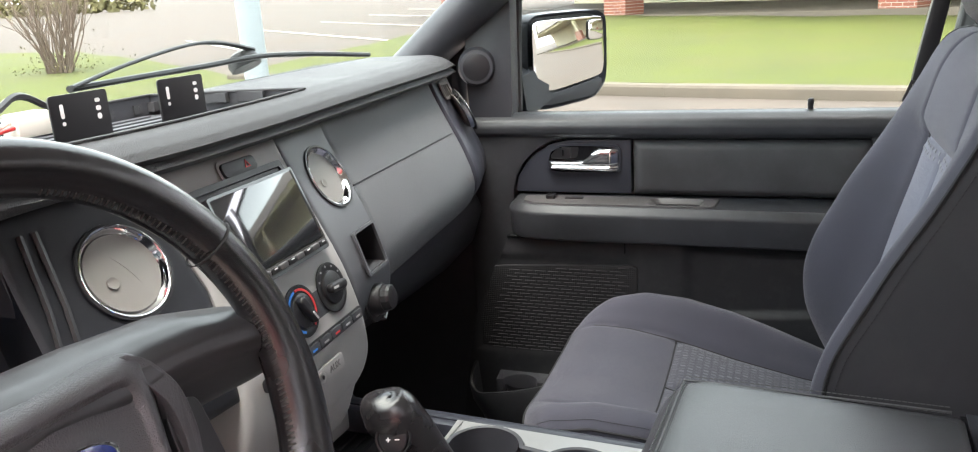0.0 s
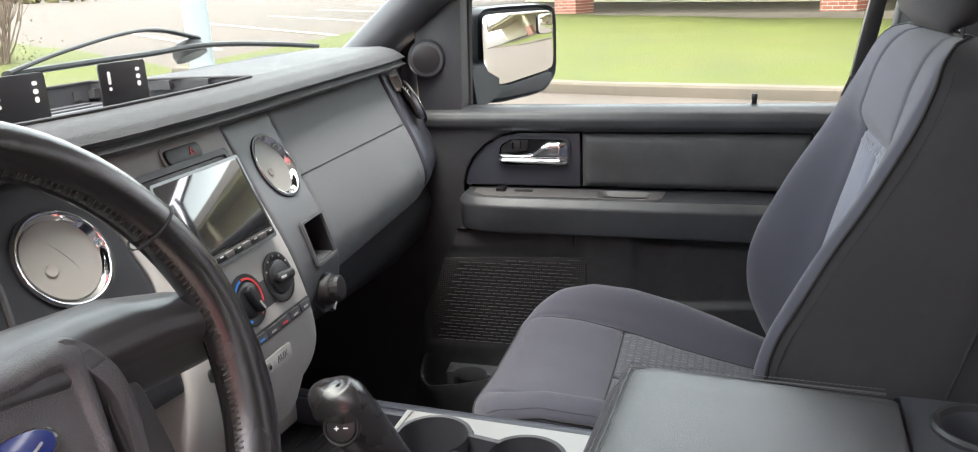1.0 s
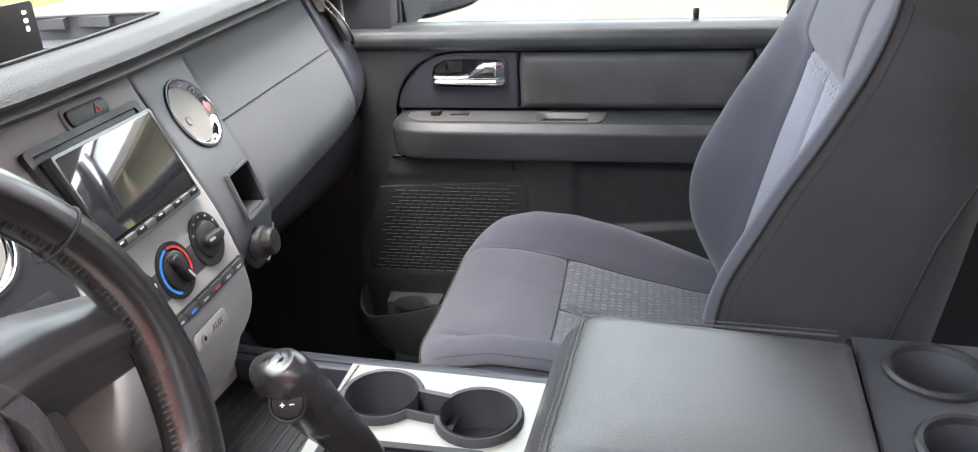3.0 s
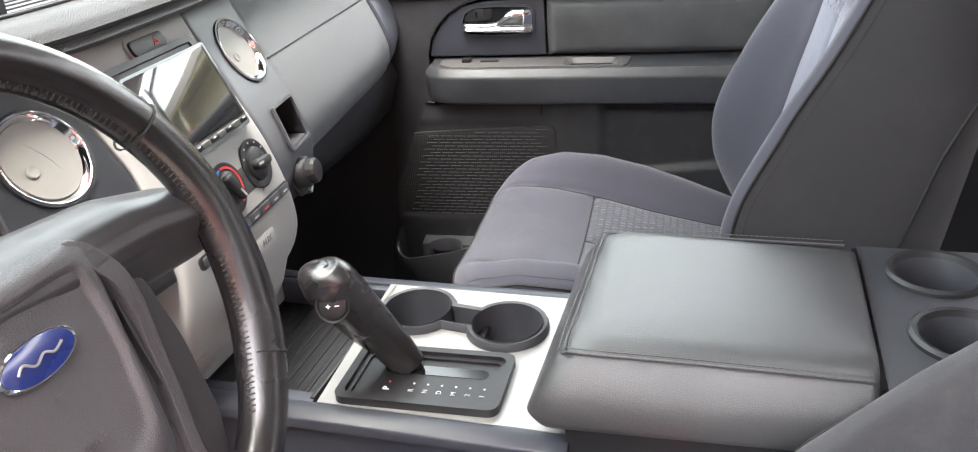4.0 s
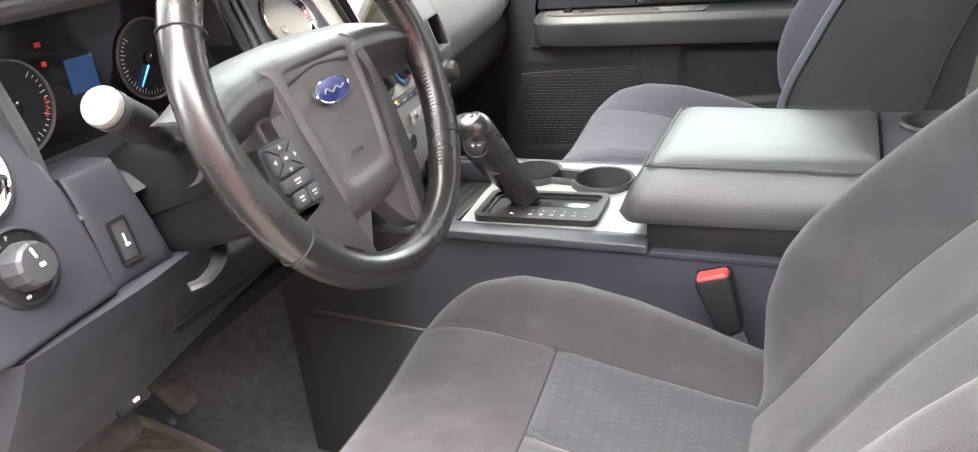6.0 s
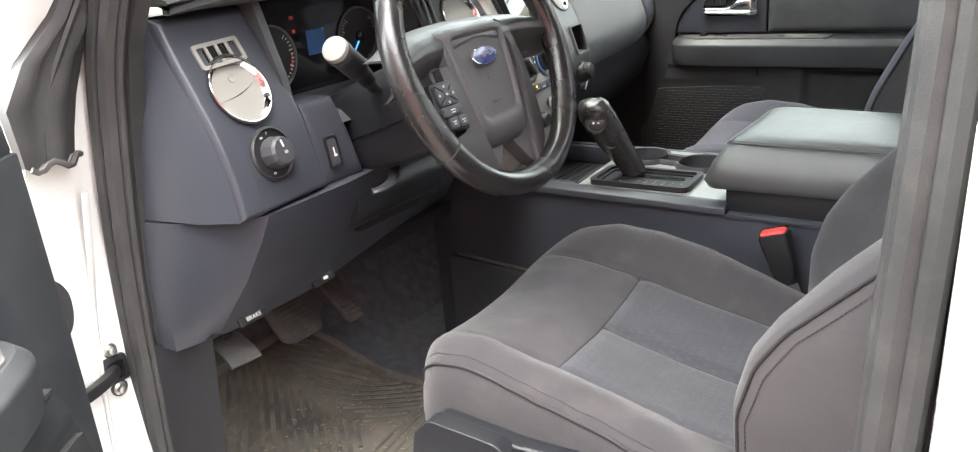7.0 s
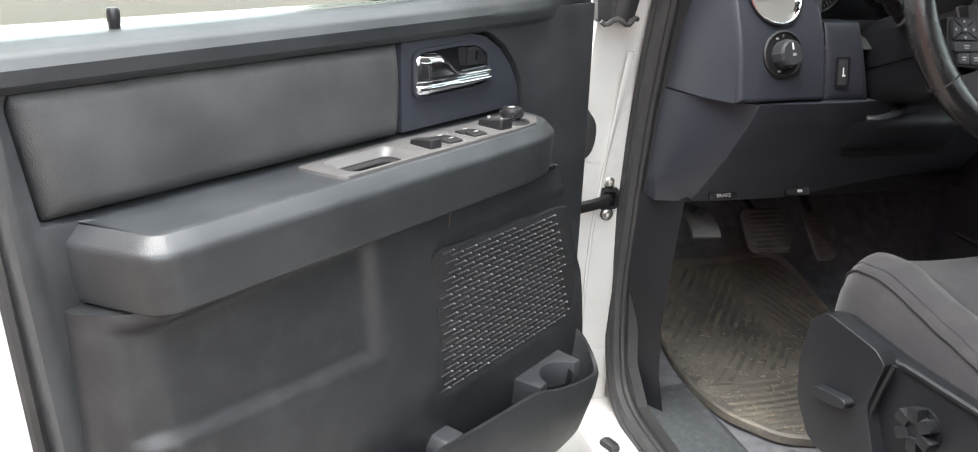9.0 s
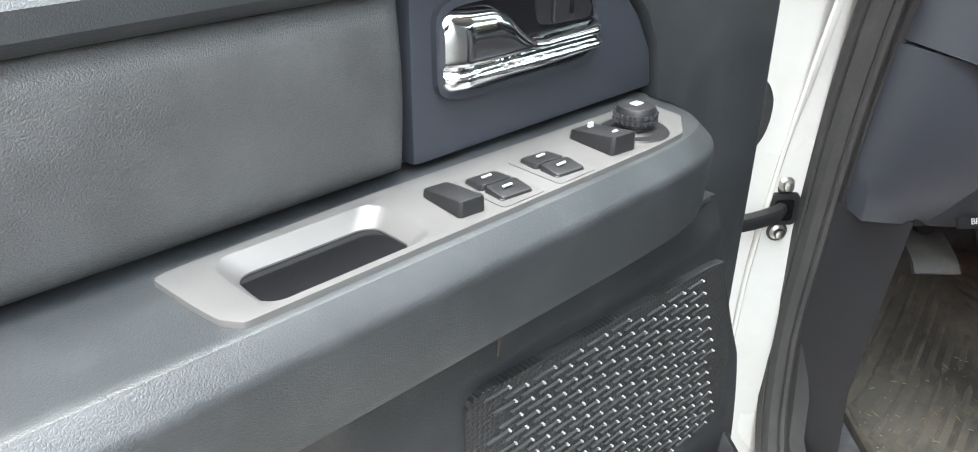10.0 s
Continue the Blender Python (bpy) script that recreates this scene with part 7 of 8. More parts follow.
part("latch_slot", box(-.02, .02, .010, .013, .049, .0515), M_GLOSS, bk)
part("strap", tube([(0, 0, -.04), (.004, -.002, -.09), (.01, -.004, -.17)], .013, 8, flat=.3, up=(0, 1, 0)), M_CLOTH, bk)


# ---- doors: built in a local frame, s rearward, n inward, z up ----
def door(m, mirror, label, driver):
    root = thing("front_door", label, "car door", "front doors", m=m)
    fe = -.655 if driver else -.575  # front edge of the trim
    tz = 1.343 if driver else 1.360  # height of the tweeter

    def dp(name, bm, mat, parent=None, text="", angle=38):
        if mirror:
            bm.transform(Matrix.Diagonal((1, -1, 1, 1)))
            bmesh.ops.reverse_faces(bm, faces=bm.faces[:])
        return part(name, bm, mat, parent or root, text, angle)

    # outer shell and edges
    shell = [(fe - .02, .42), (.24, .42), (.27, .60), (.265, 1.0), (.24, 1.220 if driver else 1.245), (fe, 1.226 if driver else 1.245), (fe - .02, 1.0)]
    dp("outer_skin", prism(rounded(shell, 2, .08), "y", -.16, -.13, .015), M_WHITE)
    dp("inner_frame", prism([(-.575, .44), (.225, .44), (.255, .62), (.25, 1.0), (.222, 1.243), (fe + .02, 1.243), (fe + .01, 1.1), (fe + .005, .9)], "y", -.132, -.03, .012), M_WHITE, None, "white painted door edge")
    dp("edge_seal", tube([(.176, -.028, .50), (.188, -.028, .70), (.197, -.028, .95), (.206, -.028, 1.20)] if driver else [(.205, -.026, .50), (.228, -.026, .64), (.226, -.026, .95), (.205, -.026, 1.20)], .007 if driver else .010, 8), M_RUBBER)
    # window frame, glass and sail panel
    dp("window_frame", tube(smooth_path([(.30, -.06, 1.24), (.34, -.07, 1.45), (.37, -.10, 1.74), (.33, -.11, 1.80), (.0, -.11, 1.82)] + ([(-.10, -.11, 1.80), (-.30, -.10, 1.60), (-.50, -.07, 1.40), (-.60, -.06, 1.27)] if driver else [(-.18, -.11, 1.80), (-.39, -.10, 1.64), (-.55, -.07, 1.47), (-.605, -.06, 1.38), (-.615, -.06, 1.27)]), 5), .024, 10, flat=1.2, up=(0, 1, 0)), M_BLACK, None, "black window frame")
    dp("window_channel", tube([(-.440, -.040, 1.245), (-.455, -.046, 1.36), (-.470, -.052, 1.45)] if driver else [(-.478, -.052, 1.255), (-.474, -.058, 1.42), (-.465, -.062, 1.56)], .009, 8), M_RUBBER)
    gl = dp("window_glass", prism([(-.48, 1.235), (.30, 1.235), (.34, 1.45), (.36, 1.77), (-.09, 1.78), (-.47, 1.43 if driver else 1.55)], "y", -.056, -.052), M_GLASS, None, "clear side window")
    gl.visible_shadow = False
    dp("belt_strip", prism([(-.475, 1.240 - (.010 if driver else 0)), (.23, 1.240 - (.022 if driver else 0)), (.23, 1.262 - (.022 if driver else 0)), (-.475, 1.262 - (.010 if driver else 0))], "y", -.052, -.038, .004), M_RUBBER)
    # upper trim: rolled sill from the glass down to the panels
    zs = [(-.040, 1.258), (-.024, 1.264), (-.006, 1.262), (.010, 1.252), (.016, 1.240), (.014, 1.226), (.004, 1.216), (-.012, 1.212)]

    def belt_drop(s):
        return .015 + .018 * (s + .2) if driver else 0.0

    def sill(u, v):
        s = fe + .005 + ((.20 if driver else .32) - fe) * u
        k = v * (len(zs) - 1)
        n_, z_ = interp(k, range(len(zs)), [a for a, b in zs]), interp(k, range(len(zs)), [b for a, b in zs])
        z_ -= belt_drop(s) * (1 - .75 * v)
        if driver and n_ > 0:
            n_ *= sstep(s, -.60, -.48)
        return (s, n_, z_)
    dp("sill_trim", grid(60, 21, sill, None, .02, (0, -1, -.3)), M_DOOR, None, "grained rolled door sill")
    # front upright of the trim with the sail panel above
    fp = [(fe, .61), (fe + .04, .61), (-.53, .80), (-.478, 1.03), (-.478, 1.11), (-.47, 1.14), (-.455, 1.165), (-.43, 1.19), (-.40, 1.208), (-.36, 1.217), (-.36, 1.235), (fe, 1.235), (fe - .004, 1.0)]
    dp("trim_front", prism(fp, "y", -.03, .006, .005), M_DOOR)
    if driver:
        dp("sail_base", prism(rounded([(fe + .006, 1.236), (-.436, 1.236), (-.436, 1.2790), (-.553, 1.2700), (fe + .012, 1.2745)], 2, .05), "y", -.045, .002, .004), M_DOOR)
        sail = dp("sail_panel", prism(rounded([(fe + .012, 1.2765), (-.553, 1.2722), (-.436, 1.2812), (-.452, 1.34), (-.468, 1.41), (-.485, 1.455), (-.56, 1.395), (fe + .022, 1.33)], 2, .1), "y", -.045, .0, .004), M_HARD, None, "speaker sail panel")
        # tear-shaped speaker pod with a round grille on its thick end
        rings = []
        for s_, h, b in ((-.426, .001, .001), (-.435, .010, .004), (-.450, .017, .009), (-.468, .022, .015), (-.488, .0245, .0195), (-.508, .0245, .020), (-.522, .020, .014), (-.532, .012, .004)):
            rings.append([(s_, -.004 + (b + .004) * max(0, math.cos(q)) ** .7, tz + h * math.sin(q)) for q in (radians(-90 + 180 * k / 20) for k in range(21))])
        pod = dp("tweeter_pod", loft(rings), M_HARD, sail, "tear-shaped speaker pod", 50)
        cup_m = pose(-.510, 0, tz, -90, 0, 0) @ pose(0, 0, 0, 0, 8, 0) @ Matrix.Diagonal((1, .86, 1, 1))
        dp("grille_ring", lathe([(.0285, -.004), (.0282, .016), (.0270, .0205), (.0250, .0218), (.0235, .0212), (.0232, .018)], cup_m, 36, False), M_HARD, pod)
        dp("tweeter_grille", lathe([(.0234, .0185), (.015, .0195), (.001, .0198)], cup_m, 30, False), M_BLACK, pod)
        for k in range(9):
            y_ = .0050 * (k - 4)
            w_ = math.sqrt(.0225 ** 2 - y_ ** 2)
            b_ = tube([(-w_, y_, .0200), (w_, y_, .0200)], .0010, 5)
            b_.transform(cup_m)
            dp("grille_bar", b_, M_HARD, pod)
    else:
        sail = dp("sail_panel", prism(rounded([(fe + .01, 1.25), (-.475, 1.25), (-.468, 1.50), (-.482, 1.525), (-.56, 1.45), (fe + .005, 1.37)], 2, .1), "y", -.045, .0, .008), M_HARD, None, "speaker sail panel")
        dp("tweeter_pod", lathe([(.040, -.010), (.038, .008), (.033, .016), (.028, .017)], pose(-.543, .0, tz, -90, 0, 0) @ pose(0, 0, 0, 0, 14, 0), 32), M_HARD, sail)
        dp("tweeter_grille", lathe([(.028, .0165), (.024, .0185), (.001, .0195)], pose(-.543, .0, tz, -90, 0, 0) @ pose(0, 0, 0, 0, 14, 0), 28), M_BLACK, sail)
    # handle panel and padded panel
    hp = [(-.238, 1.105), (-.238, 1.212), (-.36, 1.212), (-.398, 1.204), (-.428, 1.187), (-.452, 1.163), (-.470, 1.135), (-.476, 1.105)]
    dp("handle_panel", prism(hp, "y", -.03, .0, .004), M_SMOOTH, None, "smooth blue-black handle panel")

    def padp(u, v):
        s0, s1 = -.233, interp(v, (0, .9, 1), (.172, .187, .182))
        s = s0 + (s1 - s0) * u
        z0, z1 = 1.104, 1.212
        e = min(u * (s1 - s0), (1 - u) * (s1 - s0), v * (z1 - z0), (1 - v) * (z1 - z0))
        return (s, .006 - .012 * max(0, 1 - e / .016) ** 2 + .004 * math.sin(math.pi * v), z0 + (z1 - z0) * v)
    dp("padded_panel", grid(70, 26, padp, None, .03, (0, -1, 0)), M_PANEL, None, "padded grained door panel", 60)
    dp("trim_rear", prism([(.146, 1.09), (.146, 1.101), (.177, 1.103), (.190, 1.20), (.182, 1.214), (.18, 1.235), (.206, 1.235), (.200, 1.08), (.190, .90), (.172, .50), (.140, .50), (.140, .62), (.146, 1.0)] if driver else [(.146, 1.09), (.146, 1.101), (.177, 1.103), (.190, 1.20), (.182, 1.214), (.18, 1.235), (.212, 1.235), (.224, 1.0), (.215, .50), (.165, .50), (.150, .62), (.146, 1.0)], "y", -.03, .004, .006), M_DOOR)
    # inside handle: bezel, cup and chrome lever
    flat = Matrix(((1, 0, 0, 0), (0, 0, 1, 0), (0, 1, 0, 0), (0, 0, 0, 1)))
    dee = [(-.258, 1.1435), (-.257, 1.203), (-.34, 1.2055), (-.380, 1.203), (-.402, 1.190), (-.408, 1.168), (-.404, 1.150), (-.39, 1.1435)]
    dee_in = [(-.331 + (s + .331) * .935, 1.1745 + (z - 1.1745) * .86) for s, z in dee]
    hb = dp("handle_bezel", ring_plate(rounded(dee, 4, .22), rounded(dee_in, 4, .22), flat, .0045, .0012), M_SMOOTH, None, "dark recessed door handle")
    dp("handle_cup", prism(rounded(dee_in, 4, .22), "y", -.004, .0012), M_GLOSS, hb)
    dp("cup_back", prism(rounded([(-.345, 1.176), (-.34, 1.199), (-.385, 1.195), (-.398, 1.182), (-.396, 1.174)], 3, .2), "y", .001, .0022), M_BLACK, hb)

    def lever(u, v):
        s = -.401 + .139 * u
        top = interp(s, (-.401, -.345, -.332, -.322, -.312, -.300, -.266, -.262), (1.1715, 1.1705, 1.173, 1.181, 1.1905, 1.196, 1.1975, 1.194))
        low = interp(s, (-.401, -.275, -.266, -.262), (1.1545, 1.1490, 1.1492, 1.153))
        z = low + (top - low) * v
        body = math.sqrt(max(0, 1 - (2 * v - 1) ** 4))
        n_ = .002 + .0115 * body
        crease = 1.1625
        n_ -= .0032 * math.exp(-((z - crease) / .0028) ** 2)
        n_ += .0015 * (z < crease - .002)
        k = max(0, (s + .277) / .015)
        n_ -= .0065 * min(1, k) * (.4 + .6 * body)
        if s < -.395:
            n_ -= .004 * (-.395 - s) / .006
        return (s, n_, z)
    dp("handle_lever", grid(60, 34, lever, None, .006, (0, -1, 0)), M_CHROME, hb, "polished chrome lever", 50)
    dp("lock_lever", prism(rrect(.020, .022, .003, 3, -.366, 1.187), "y", .002, .006, .0015), M_BLACK, hb)
    dp("lock_slot", prism(rrect(.004, .012, .001, 2, -.372, 1.187), "y", .006, .0066), M_GLOSS, hb)
    if driver:
        for ob_ in (hb, *hb.children_recursive):
            ob_.data.transform(Matrix.Translation((.004, 0, -.003)))
    # armrest shelf: flat top, crisp chamfer, face drawn in below
    plan = smooth_path([(-.470, 0, 0), (-.466, .035, 0), (-.450, .060, 0), (-.42, .072, 0), (-.36, .077, 0), (-.20, .078, 0), (-.0975, .078, 0), (.05, .078, 0), (.108, .0778, 0), (.122, .075, 0), (.130, .066, 0), (.138, .040, 0), (.146, .015, 0), (.150, 0, 0)], 6)
    for a, b in ((-.2005, -.1995), (-.0958, -.0948)):
        plan += [Vector((a, .078, 0)), Vector((b, .078, 0))]
    plan.sort(key=lambda p: (p.x, -p.y) if p.x > 0 else (p.x, p.y))
    rings = []
    for k_, p in enumerate(plan):
        t = plan[min(k_ + 1, len(plan) - 1)] - plan[max(k_ - 1, 0)]
        N = Vector((-t.y, t.x, 0)).normalized()
        s, n_ = p.x, p.y
        k = min(1, n_ / .078 + .0)
        dip = 1.045 if -.200 < s < -.0953 else 1.0985
        at = lambda o, z: (s + N.x * o, max(n_ + N.y * o, -.005), z)
        rings.append([(s, -.02, 1.100), (s, .010 * k, 1.0995), (s, .0145 * k, min(dip, 1.0995)), (s, .066 * k, min(dip, 1.0985)), (s, .070 * k, 1.0985), at(-.002, 1.0985), at(0, 1.0978), at(.0015, 1.0962), at(.0105, 1.0872), at(.0122, 1.0848), at(.0130, 1.0815), at(.0130, 1.079), at(.0105, 1.040), at(.0085, 1.0325), at(.005, 1.0295), (s, -.02, 1.026)])
    dp("armrest", loft(rings), M_DOOR, None, "grained door armrest", 24)
    # grey switch plate on the armrest, with the pull pocket let into it
    pl = rounded([(-.449, .012), (-.444, .050), (-.415, .071), (-.38, .0735), (-.115, .0735), (-.084, .0735), (-.077, .064), (-.074, .045), (-.071, .010), (-.2, .006)], 3, .12)
    gc = Vector((-.147, .042))
    inner_ = rrect(.100, .052, .013, 8, gc.x, gc.y)
    deep = rrect(.084, .038, .010, 8, gc.x + .001, gc.y + .001)

    # cast from every corner of the plate as well, so that its outline stays true
    angles = sorted(set([round(math.atan2(y - gc.y, x - gc.x), 4) for x, y in pl + inner_]))

    def around(poly):
        out = []
        for a in angles:
            d = Vector((math.cos(a), math.sin(a)))
            best = .02
            for p, q in zip(poly, poly[1:] + poly[:1]):
                p, q = Vector(p) - gc, Vector(q) - gc
                e = q - p
                den = d.x * e.y - d.y * e.x
                if abs(den) < 1e-9:
                    continue
                t, w = (p.x * e.y - p.y * e.x) / den, (p.x * d.y - p.y * d.x) / den
                if t > 0 and -1e-4 <= w <= 1 + 1e-4:
                    best = t
            out.append(gc + d * best)
        return out
    o_, i_, d_ = around(pl), around(inner_), around(deep)
    ring3 = lambda pts, z: [(p.x, p.y, z) for p in pts]
    shrink = lambda pts, k: [gc + (p - gc) * k for p in pts]
    spx = dp("switch_plate", loft([ring3(o_, 1.094), ring3(o_, 1.1008), ring3(shrink(o_, .996), 1.1018), ring3(shrink(i_, 1.03), 1.1018), ring3(i_, 1.1010), ring3(d_, 1.0935), ring3(d_, 1.086)], True, False), M_TRIMGREY, None, "satin grey switch plate", 30)
    dp("pull_pocket", loft([ring3(shrink(d_, 1.0), 1.0925), ring3(shrink(d_, .97), 1.064), ring3(shrink(d_, .9), 1.0585)], True, True), M_GLOSS, spx, "dark pull pocket")
    dp("pocket_liner", prism(rrect(.066, .014, .006, 4, gc.x, gc.y - .006), "z", 1.0588, 1.0600, .0003), M_BLACK, spx)
    if driver:
        def key(s, n_, w, d, h, slope=0.0):
            bm = prism(rrect(w, d, .002, 2), "z", 0, h, .0015)
            for v in bm.verts:
                if v.co.z > h * .5:
                    v.co.z += slope * v.co.y
                    v.co.x *= .94
            bm.transform(pose(s, n_, 1.1012, 0, 0, -6))
            return dp("switch", bm, M_BLACK, spx, "dark switch")
        key(-.227, .047, .018, .036, .008, .14)
        for s in (-.260, -.306):
            dp("switch_well", prism(rrect(.034, .044, .003, 3, s, .049), "z", 1.1019, 1.1024), M_TRIMGREY, spx)
            for j in (0, 1):
                k_ = key(s, .0405 + .017 * j, .024, .0165, .004, -.1 if j else .1)
                dp("mark", box(s - .002, s + .005, .040 + .017 * j, .0416 + .017 * j, 1.1063, 1.1072), M_DIMMARK, k_)
        k_ = key(-.358, .046, .022, .040, .010, .16)
        for n_ in (.036, .056):
            dp("mark", box(-.360, -.356, n_ - .001, n_ + .001, 1.1105, 1.1135), M_DIMMARK, k_)
        KX, KN = -.393, .046
        dp("knob_seat", lathe([(.024, 0), (.023, .0012), (.016, .0014)], pose(KX, KN, 1.1018), 30), M_BLACK, spx)
        kb = dp("mirror_knob", lathe([(.017, 0), (.015, .002), (.0115, .003), (.0115, .005), (.0135, .006), (.0140, .015), (.0125, .018), (.010, .0188), (.001, .0185)], pose(KX, KN, 1.1022), 28), M_BLACK, spx, "knurled mirror control knob")
        for k in range(22):
            a = 2 * math.pi * k / 22
            for zz in (.0075, .0113):
                dp("knurl", box(KX + .0138 * math.cos(a) - .0011, KX + .0138 * math.cos(a) + .0011, KN + .0138 * math.sin(a) - .0011, KN + .0138 * math.sin(a) + .0011, 1.1022 + zz, 1.1022 + zz + .0026), M_HARD, kb)
        dp("mark", box(KX - .004, KX + .004, KN - .003, KN + .003, 1.1206, 1.1214), M_DIMMARK, kb)
    else:
        dp("switch", prism(rrect(.018, .022, .003, 3, -.392, .030), "z", 1.101, 1.109, .002), M_BLACK, spx, "dark lock switch")
        dp("switch", prism(rrect(.036, .014, .002, 2, -.346, .030), "z", 1.101, 1.1035, .001), M_BLACK, spx, "dark window switch")
        dp("mark", prism([(-.355, .027), (-.345, .030), (-.355, .033)], "z", 1.1035, 1.104), M_TRIMGREY, spx)
    # lower panel with recess
    def lower(u, v):
        s = -.545 + .71 * u
        z = .61 + .418 * v
        lo = interp(z, (.61, .70, .85, 1.03), (-.60, -.585, -.555, -.49 if driver else -.474))
        s = lo + (.172 - lo) * u
        n_ = .060 + .012 * math.sin(math.pi * min(1, v)) - .05 * max(0, (s - .115) / .06) ** 2
        rs, rz = (s - .011) / .135, (z - (.955 + .03 * (s - .011))) / (.059 + .05 * (s - .011) * (-1))
        rec = 1 / (1 + math.exp(-36 * (1 - max(abs(rs), abs(rz)))))
        n_ -= .011 * rec
        gs, gz = (s + .39) / .160, (z - .885) / .100
        n_ -= .004 / (1 + math.exp(-40 * (1 - max(abs(gs), abs(gz)))))
        return (s, n_, z)
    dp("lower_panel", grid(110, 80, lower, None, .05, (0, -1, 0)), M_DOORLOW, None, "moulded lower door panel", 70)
    dp("panel_gap", tube([(-.478, .062, 1.028), (-.3, .069, 1.028), (-.235, .0715, 1.028), (0, .070, 1.027), (.10, .060, 1.027), (.14, .035, 1.027)], .0022, 5), M_GLOSS)
    dp("panel_joint", tube([(-.240, .073, 1.026), (-.240, .071, 1.005)], .0012, 4), M_GLOSS)
    # speaker grille: short raised bars in staggered rows
    gr = dp("speaker_grille", prism(rounded([(-.220, .776), (-.216, .981), (-.49, .967), (-.508, .964), (-.528, .90), (-.560, .80), (-.550, .788)], 3, .06), "y", .058, .0685, .003), M_PERF, None, "black perforated speaker grille with raised bars")
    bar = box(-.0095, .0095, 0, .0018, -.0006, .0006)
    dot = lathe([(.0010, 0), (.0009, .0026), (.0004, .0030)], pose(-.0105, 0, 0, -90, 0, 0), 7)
    bme = bpy.data.meshes.new("grille_bar")
    tmp = bpy.data.meshes.new("dot")
    nb = len(bar.faces)
    dot.to_mesh(tmp)
    dot.free()
    bar.from_mesh(tmp)
    bpy.data.meshes.remove(tmp)
    bar.faces.ensure_lookup_table()
    for k, f in enumerate(bar.faces):
        f.material_index = 0 if k < nb else 1
    if mirror:
        bar.transform(Matrix.Diagonal((1, -1, 1, 1)))
        bmesh.ops.reverse_faces(bar, faces=bar.faces[:])
    bar.to_mesh(bme)
    bar.free()
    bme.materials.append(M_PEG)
    # Only the driver's bars carry the painted glint.
    bme.materials.append(M_PEGGLINT if driver else M_PEG)
    rows = 27
    for r in range(rows):
        z = .788 + .186 * r / (rows - 1)
        s0, s1 = interp(z, (.797, .90, .97, .985), (-.535, -.510, -.486, -.40)), -.228
        s = s1 - .010 - (.027 * ((r * .39) % 1.0))
        while s - .016 > s0:
            if z < .976 - .06 * max(0, (-.228 - s)):
                ob = new("grille_bar", bme)
                ob.parent = gr
                ob.location = (s, (-.0685 if mirror else .0685), z)
            s -= .027
    # map pocket with cup holder
    top_edge = smooth_path([(.06, .064, .752), (-.05, .088, .752), (-.16, .108, .752), (-.27, .120, .752), (-.36, .126, .749), (-.41, .130, .735), (-.46, .131, .722), (-.51, .126, .710), (-.54, .116, .703), (-.560, .098, .712), (-.562, .080, .738), (-.552, .060, .768)], 5)

    def pocket_ring(z, k, out=0.0):
        ring_ = []
        for q, p in enumerate(top_edge):
            t = top_edge[min(q + 1, len(top_edge) - 1)] - top_edge[max(q - 1, 0)]
            N = Vector((t.y, -t.x, 0)).normalized()
            w = Vector((p.x, p.y, 0)).lerp(Vector((-.28, .06, 0)), k) - N * out
            ring_.append((w.x, w.y, p.z + z if z > -.03 else .752 + z))
        return ring_
    outer = [pocket_ring(z, k, o) for z, k, o in ((-.148, .30, 0), (-.140, .16, 0), (-.120, .07, 0), (-.075, .01, .001), (-.006, .0, .002), (0, .0, .0005))]
    inner = [pocket_ring(z, k, o) for z, k, o in ((.0005, .0, -.005), (-.006, .0, -.0075), (-.075, .02, -.008), (-.125, .12, -.008))]
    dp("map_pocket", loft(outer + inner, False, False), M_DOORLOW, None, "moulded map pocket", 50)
    dp("pocket_floor", prism([(.06, .05), (-.10, .085), (-.30, .105), (-.46, .112), (-.52, .10), (-.55, .07), (-.55, .04), (.06, .04)], "z", .618, .628), M_HARD)
    bite = [(-.452 + .037 * math.cos(a), .118 - .037 * math.sin(a)) for a in (math.pi * (.06 + .88 * k / 14) for k in range(15))]
    ch = dp("cup_shelf", prism([(-.392, .052), (-.396, .112)] + bite + [(-.503, .112), (-.510, .052)], "z", .69, .735, .0035, 2), M_HARD, None, "door cup holder shelf")
    dp("cup_bowl", lathe([(.034, .724), (.032, .70), (.030, .690), (.001, .689)], pose(-.452, .098, 0) @ Matrix.Diagonal((1, .72, 1, 1)), 30, False), M_BLACK, ch)
    dp("pocket_peg", prism(rounded([(-.205, .66), (-.205, .722), (-.215, .735), (-.245, .735), (-.25, .725), (-.25, .66)], 3, .2), "y", .05, .098, .006), M_HARD)
    # lock pin
    lk = dp("lock_pin", lathe([(.013, 0), (.012, .003), (.005, .004), (.005, .010), (.0056, .011), (.0056, .020), (.004, .0225), (.001, .023)], pose(.082, -.026, 1.2605 - belt_drop(.082)), 16), M_BLACK, None, "small black lock pin")
    # door mirror
    mh = [(-.452, -.155) if driver else (-.474, -.112), (-.365, -.325)]
    a, b = Vector((*mh[0], 0)), Vector((*mh[1], 0))
    u = (b - a).normalized()
    w = Vector((-u.y, u.x, 0))
    if w.x < 0:
        w = -w
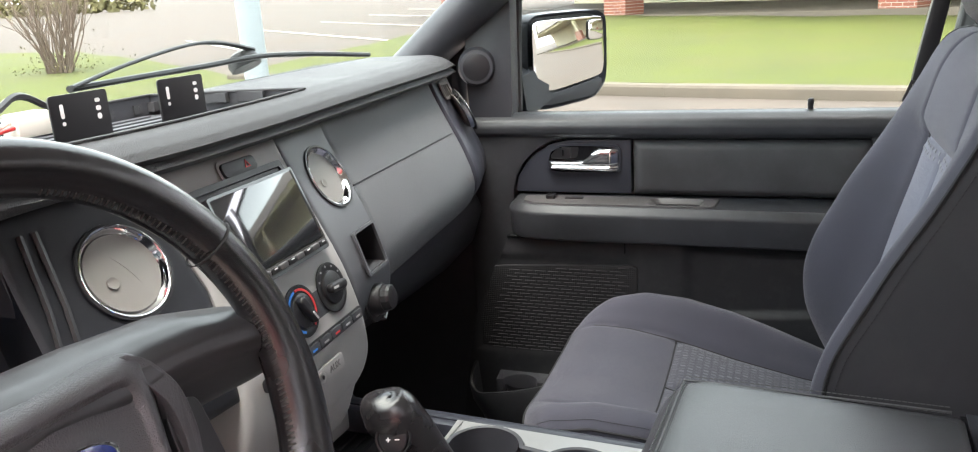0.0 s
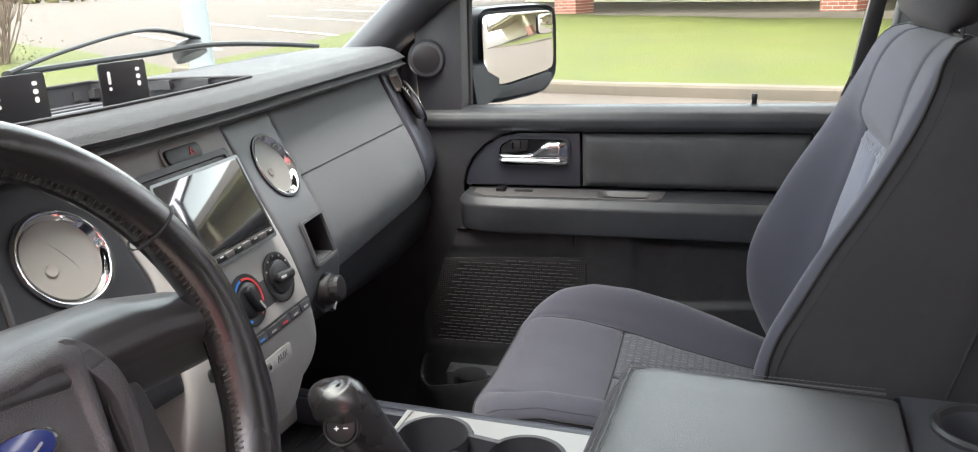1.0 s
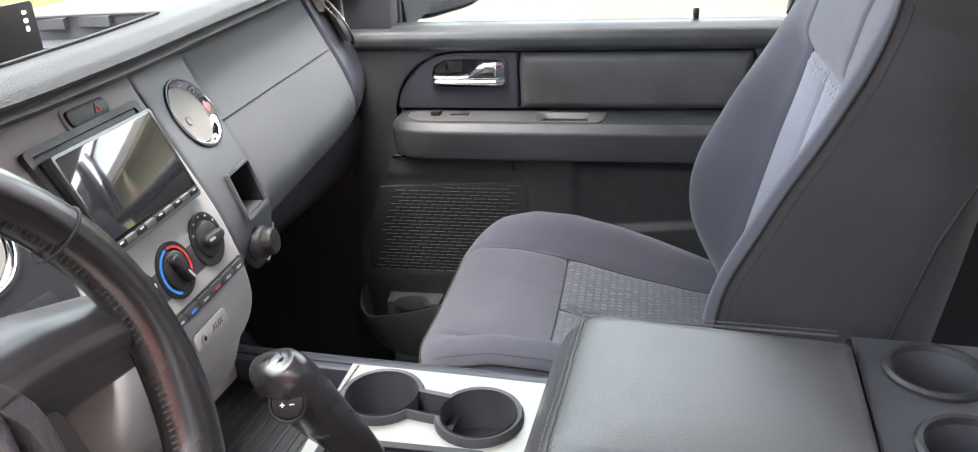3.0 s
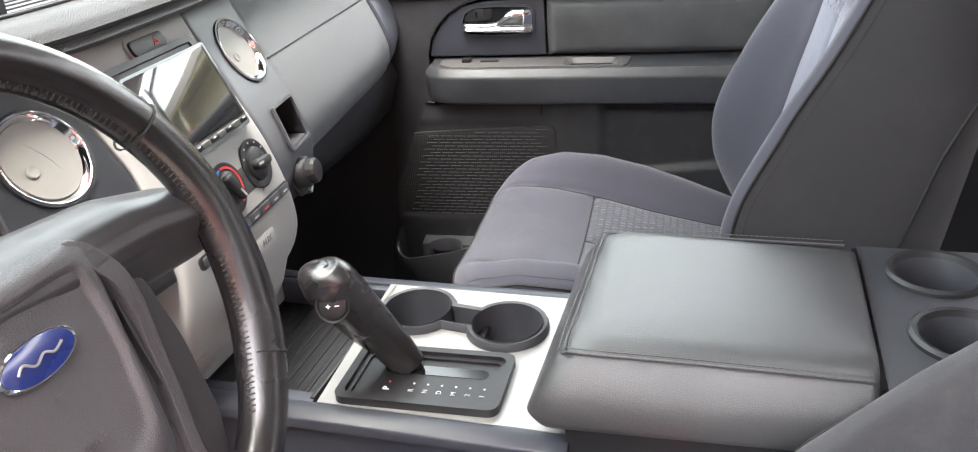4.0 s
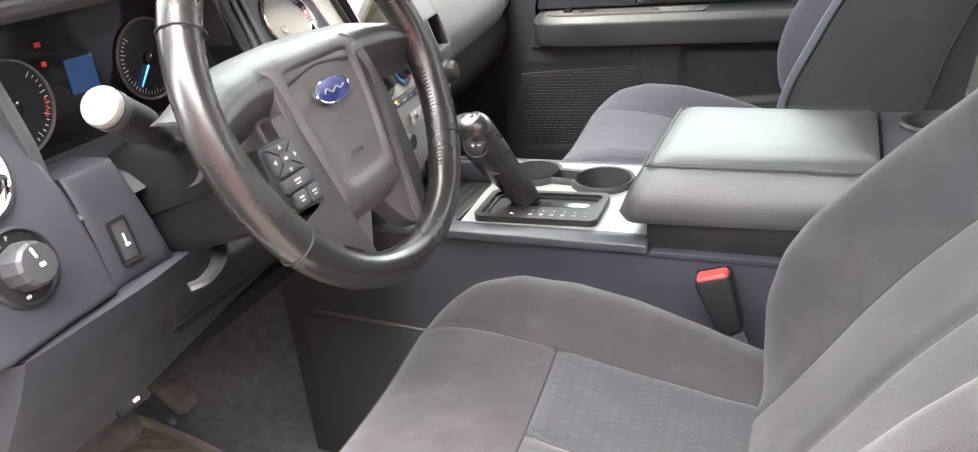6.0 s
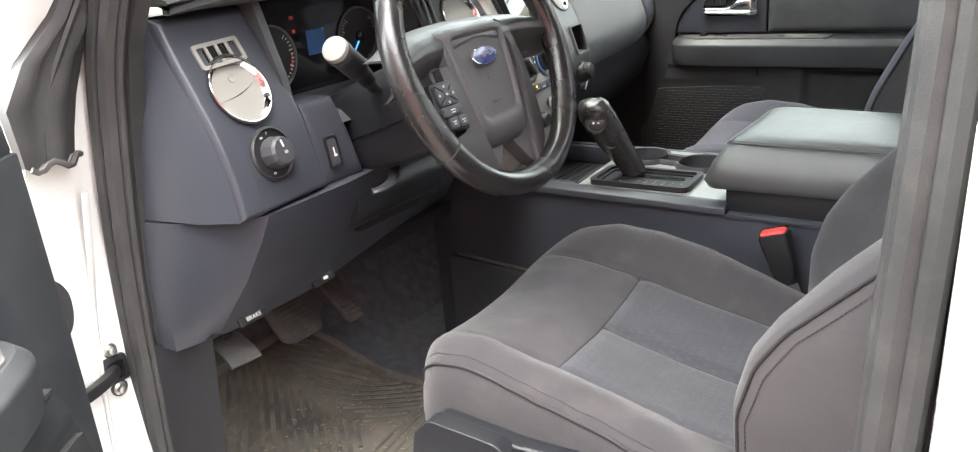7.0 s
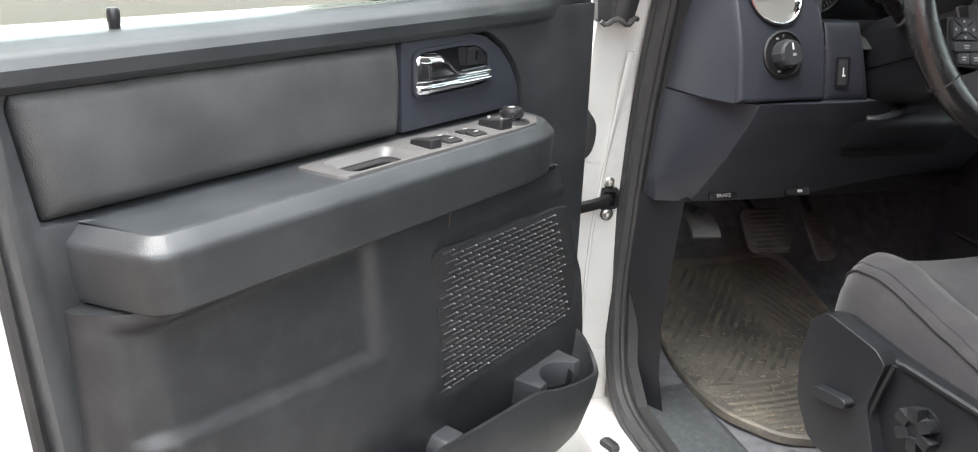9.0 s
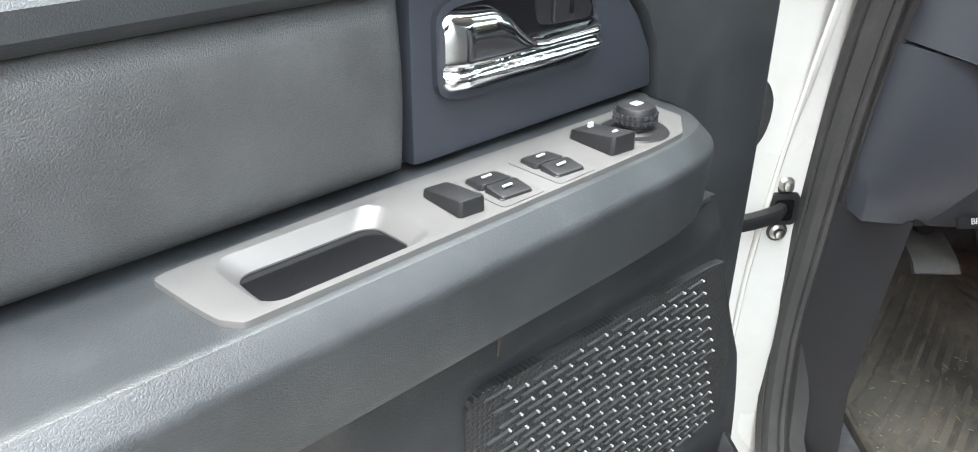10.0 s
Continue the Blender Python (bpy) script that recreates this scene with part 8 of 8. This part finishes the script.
    def mm(c, z):
        M = Matrix((u, Vector((0, 0, 1)), w)).transposed().to_4x4()
        M.translation = Vector((c.x, c.y, z))
        return M
    mid = (a + b) / 2
    L = (b - a).length
    M0 = mm(mid, 1.355) if driver else mm(mid, 1.360) @ Matrix.Diagonal((1, .88, 1, 1))
    body_o = rounded([(-L / 2 - .006, .086), (-L / 2 - .012, -.10), (-L / 2 + .03, -.125), (L / 2 - .035, -.118), (L / 2 + .010, -.075), (L / 2 + .012, .085), (L / 2 - .02, .103), (-L / 2 + .02, .103)], 4, .3)
    rings = [[M0 @ Vector((x * sc, y * sc, d)) for x, y in body_o] for d, sc in ((.0, .93), (.012, 1.0), (-.02, 1.03), (-.07, .95), (-.10, .70), (-.11, .35))]
    mir = dp("mirror_housing", loft(rings, True, True), M_SMOOTH, None, "black door mirror housing")
    gl_o = rounded([(-L / 2 + .004, .080), (-L / 2 + .004, -.055), (-L / 2 + .05, -.082), (L / 2 - .012, -.060), (L / 2 - .004, -.03), (L / 2 - .004, .078), (L / 2 - .02, .088), (-L / 2 + .02, .088)], 3, .25)
    dp("mirror_glass", plate(gl_o, M0 @ pose(0, 0, .0125), .003, .0006), M_MIRROR, mir, "silvered mirror glass")
    dp("spot_mirror", plate(rrect(.050, .048, .012, 4, L / 2 - .034, .055), M0 @ pose(0, 0, .016), .002, .0006), M_MIRROR, mir, "small convex spot mirror")
    dp("spot_rim", ring_plate(rrect(.053, .051, .013, 4, L / 2 - .034, .055), rrect(.050, .048, .012, 4, L / 2 - .034, .055), M0 @ pose(0, 0, .0155), .0018), M_BLACK, mir)
    dp("lower_lip", plate(rounded([(-L / 2 + .02, -.060), (-L / 2 + .055, -.088), (L / 2 - .012, -.066), (L / 2 - .012, -.085), (L / 2 - .04, -.110), (-L / 2 + .03, -.115)], 2, .2), M0 @ pose(0, 0, .011), .003, .001), M_SMOOTH, mir)
    dp("mirror_foot", loft([[(-.47 + x, -.06, z) for x, z in ((-.07, 1.245), (.01, 1.245), (.0, 1.33), (-.06, 1.36))], [(-.455 + x, -.12, z) for x, z in ((-.06, 1.26), (.01, 1.262), (.0, 1.34), (-.05, 1.36))], [(-.43 + x, -.18, z) for x, z in ((-.06, 1.275), (.0, 1.28), (.0, 1.35), (-.05, 1.36))]]), M_MIRRORFOOT if driver else M_SMOOTH, mir)
    return root


A_P, A_D = 3.5, 52.0
door(Matrix.Translation((0, .79, 0)) @ pose(0, 0, 0, 0, 0, A_P), True, "closed passenger door with black trim and chrome handle", False)
door(Matrix.Translation((-.126, -1.5086, -.004)) @ pose(0, 0, 0, 0, 0, -A_D), False, "open driver door with black trim, switches and map pocket", True)
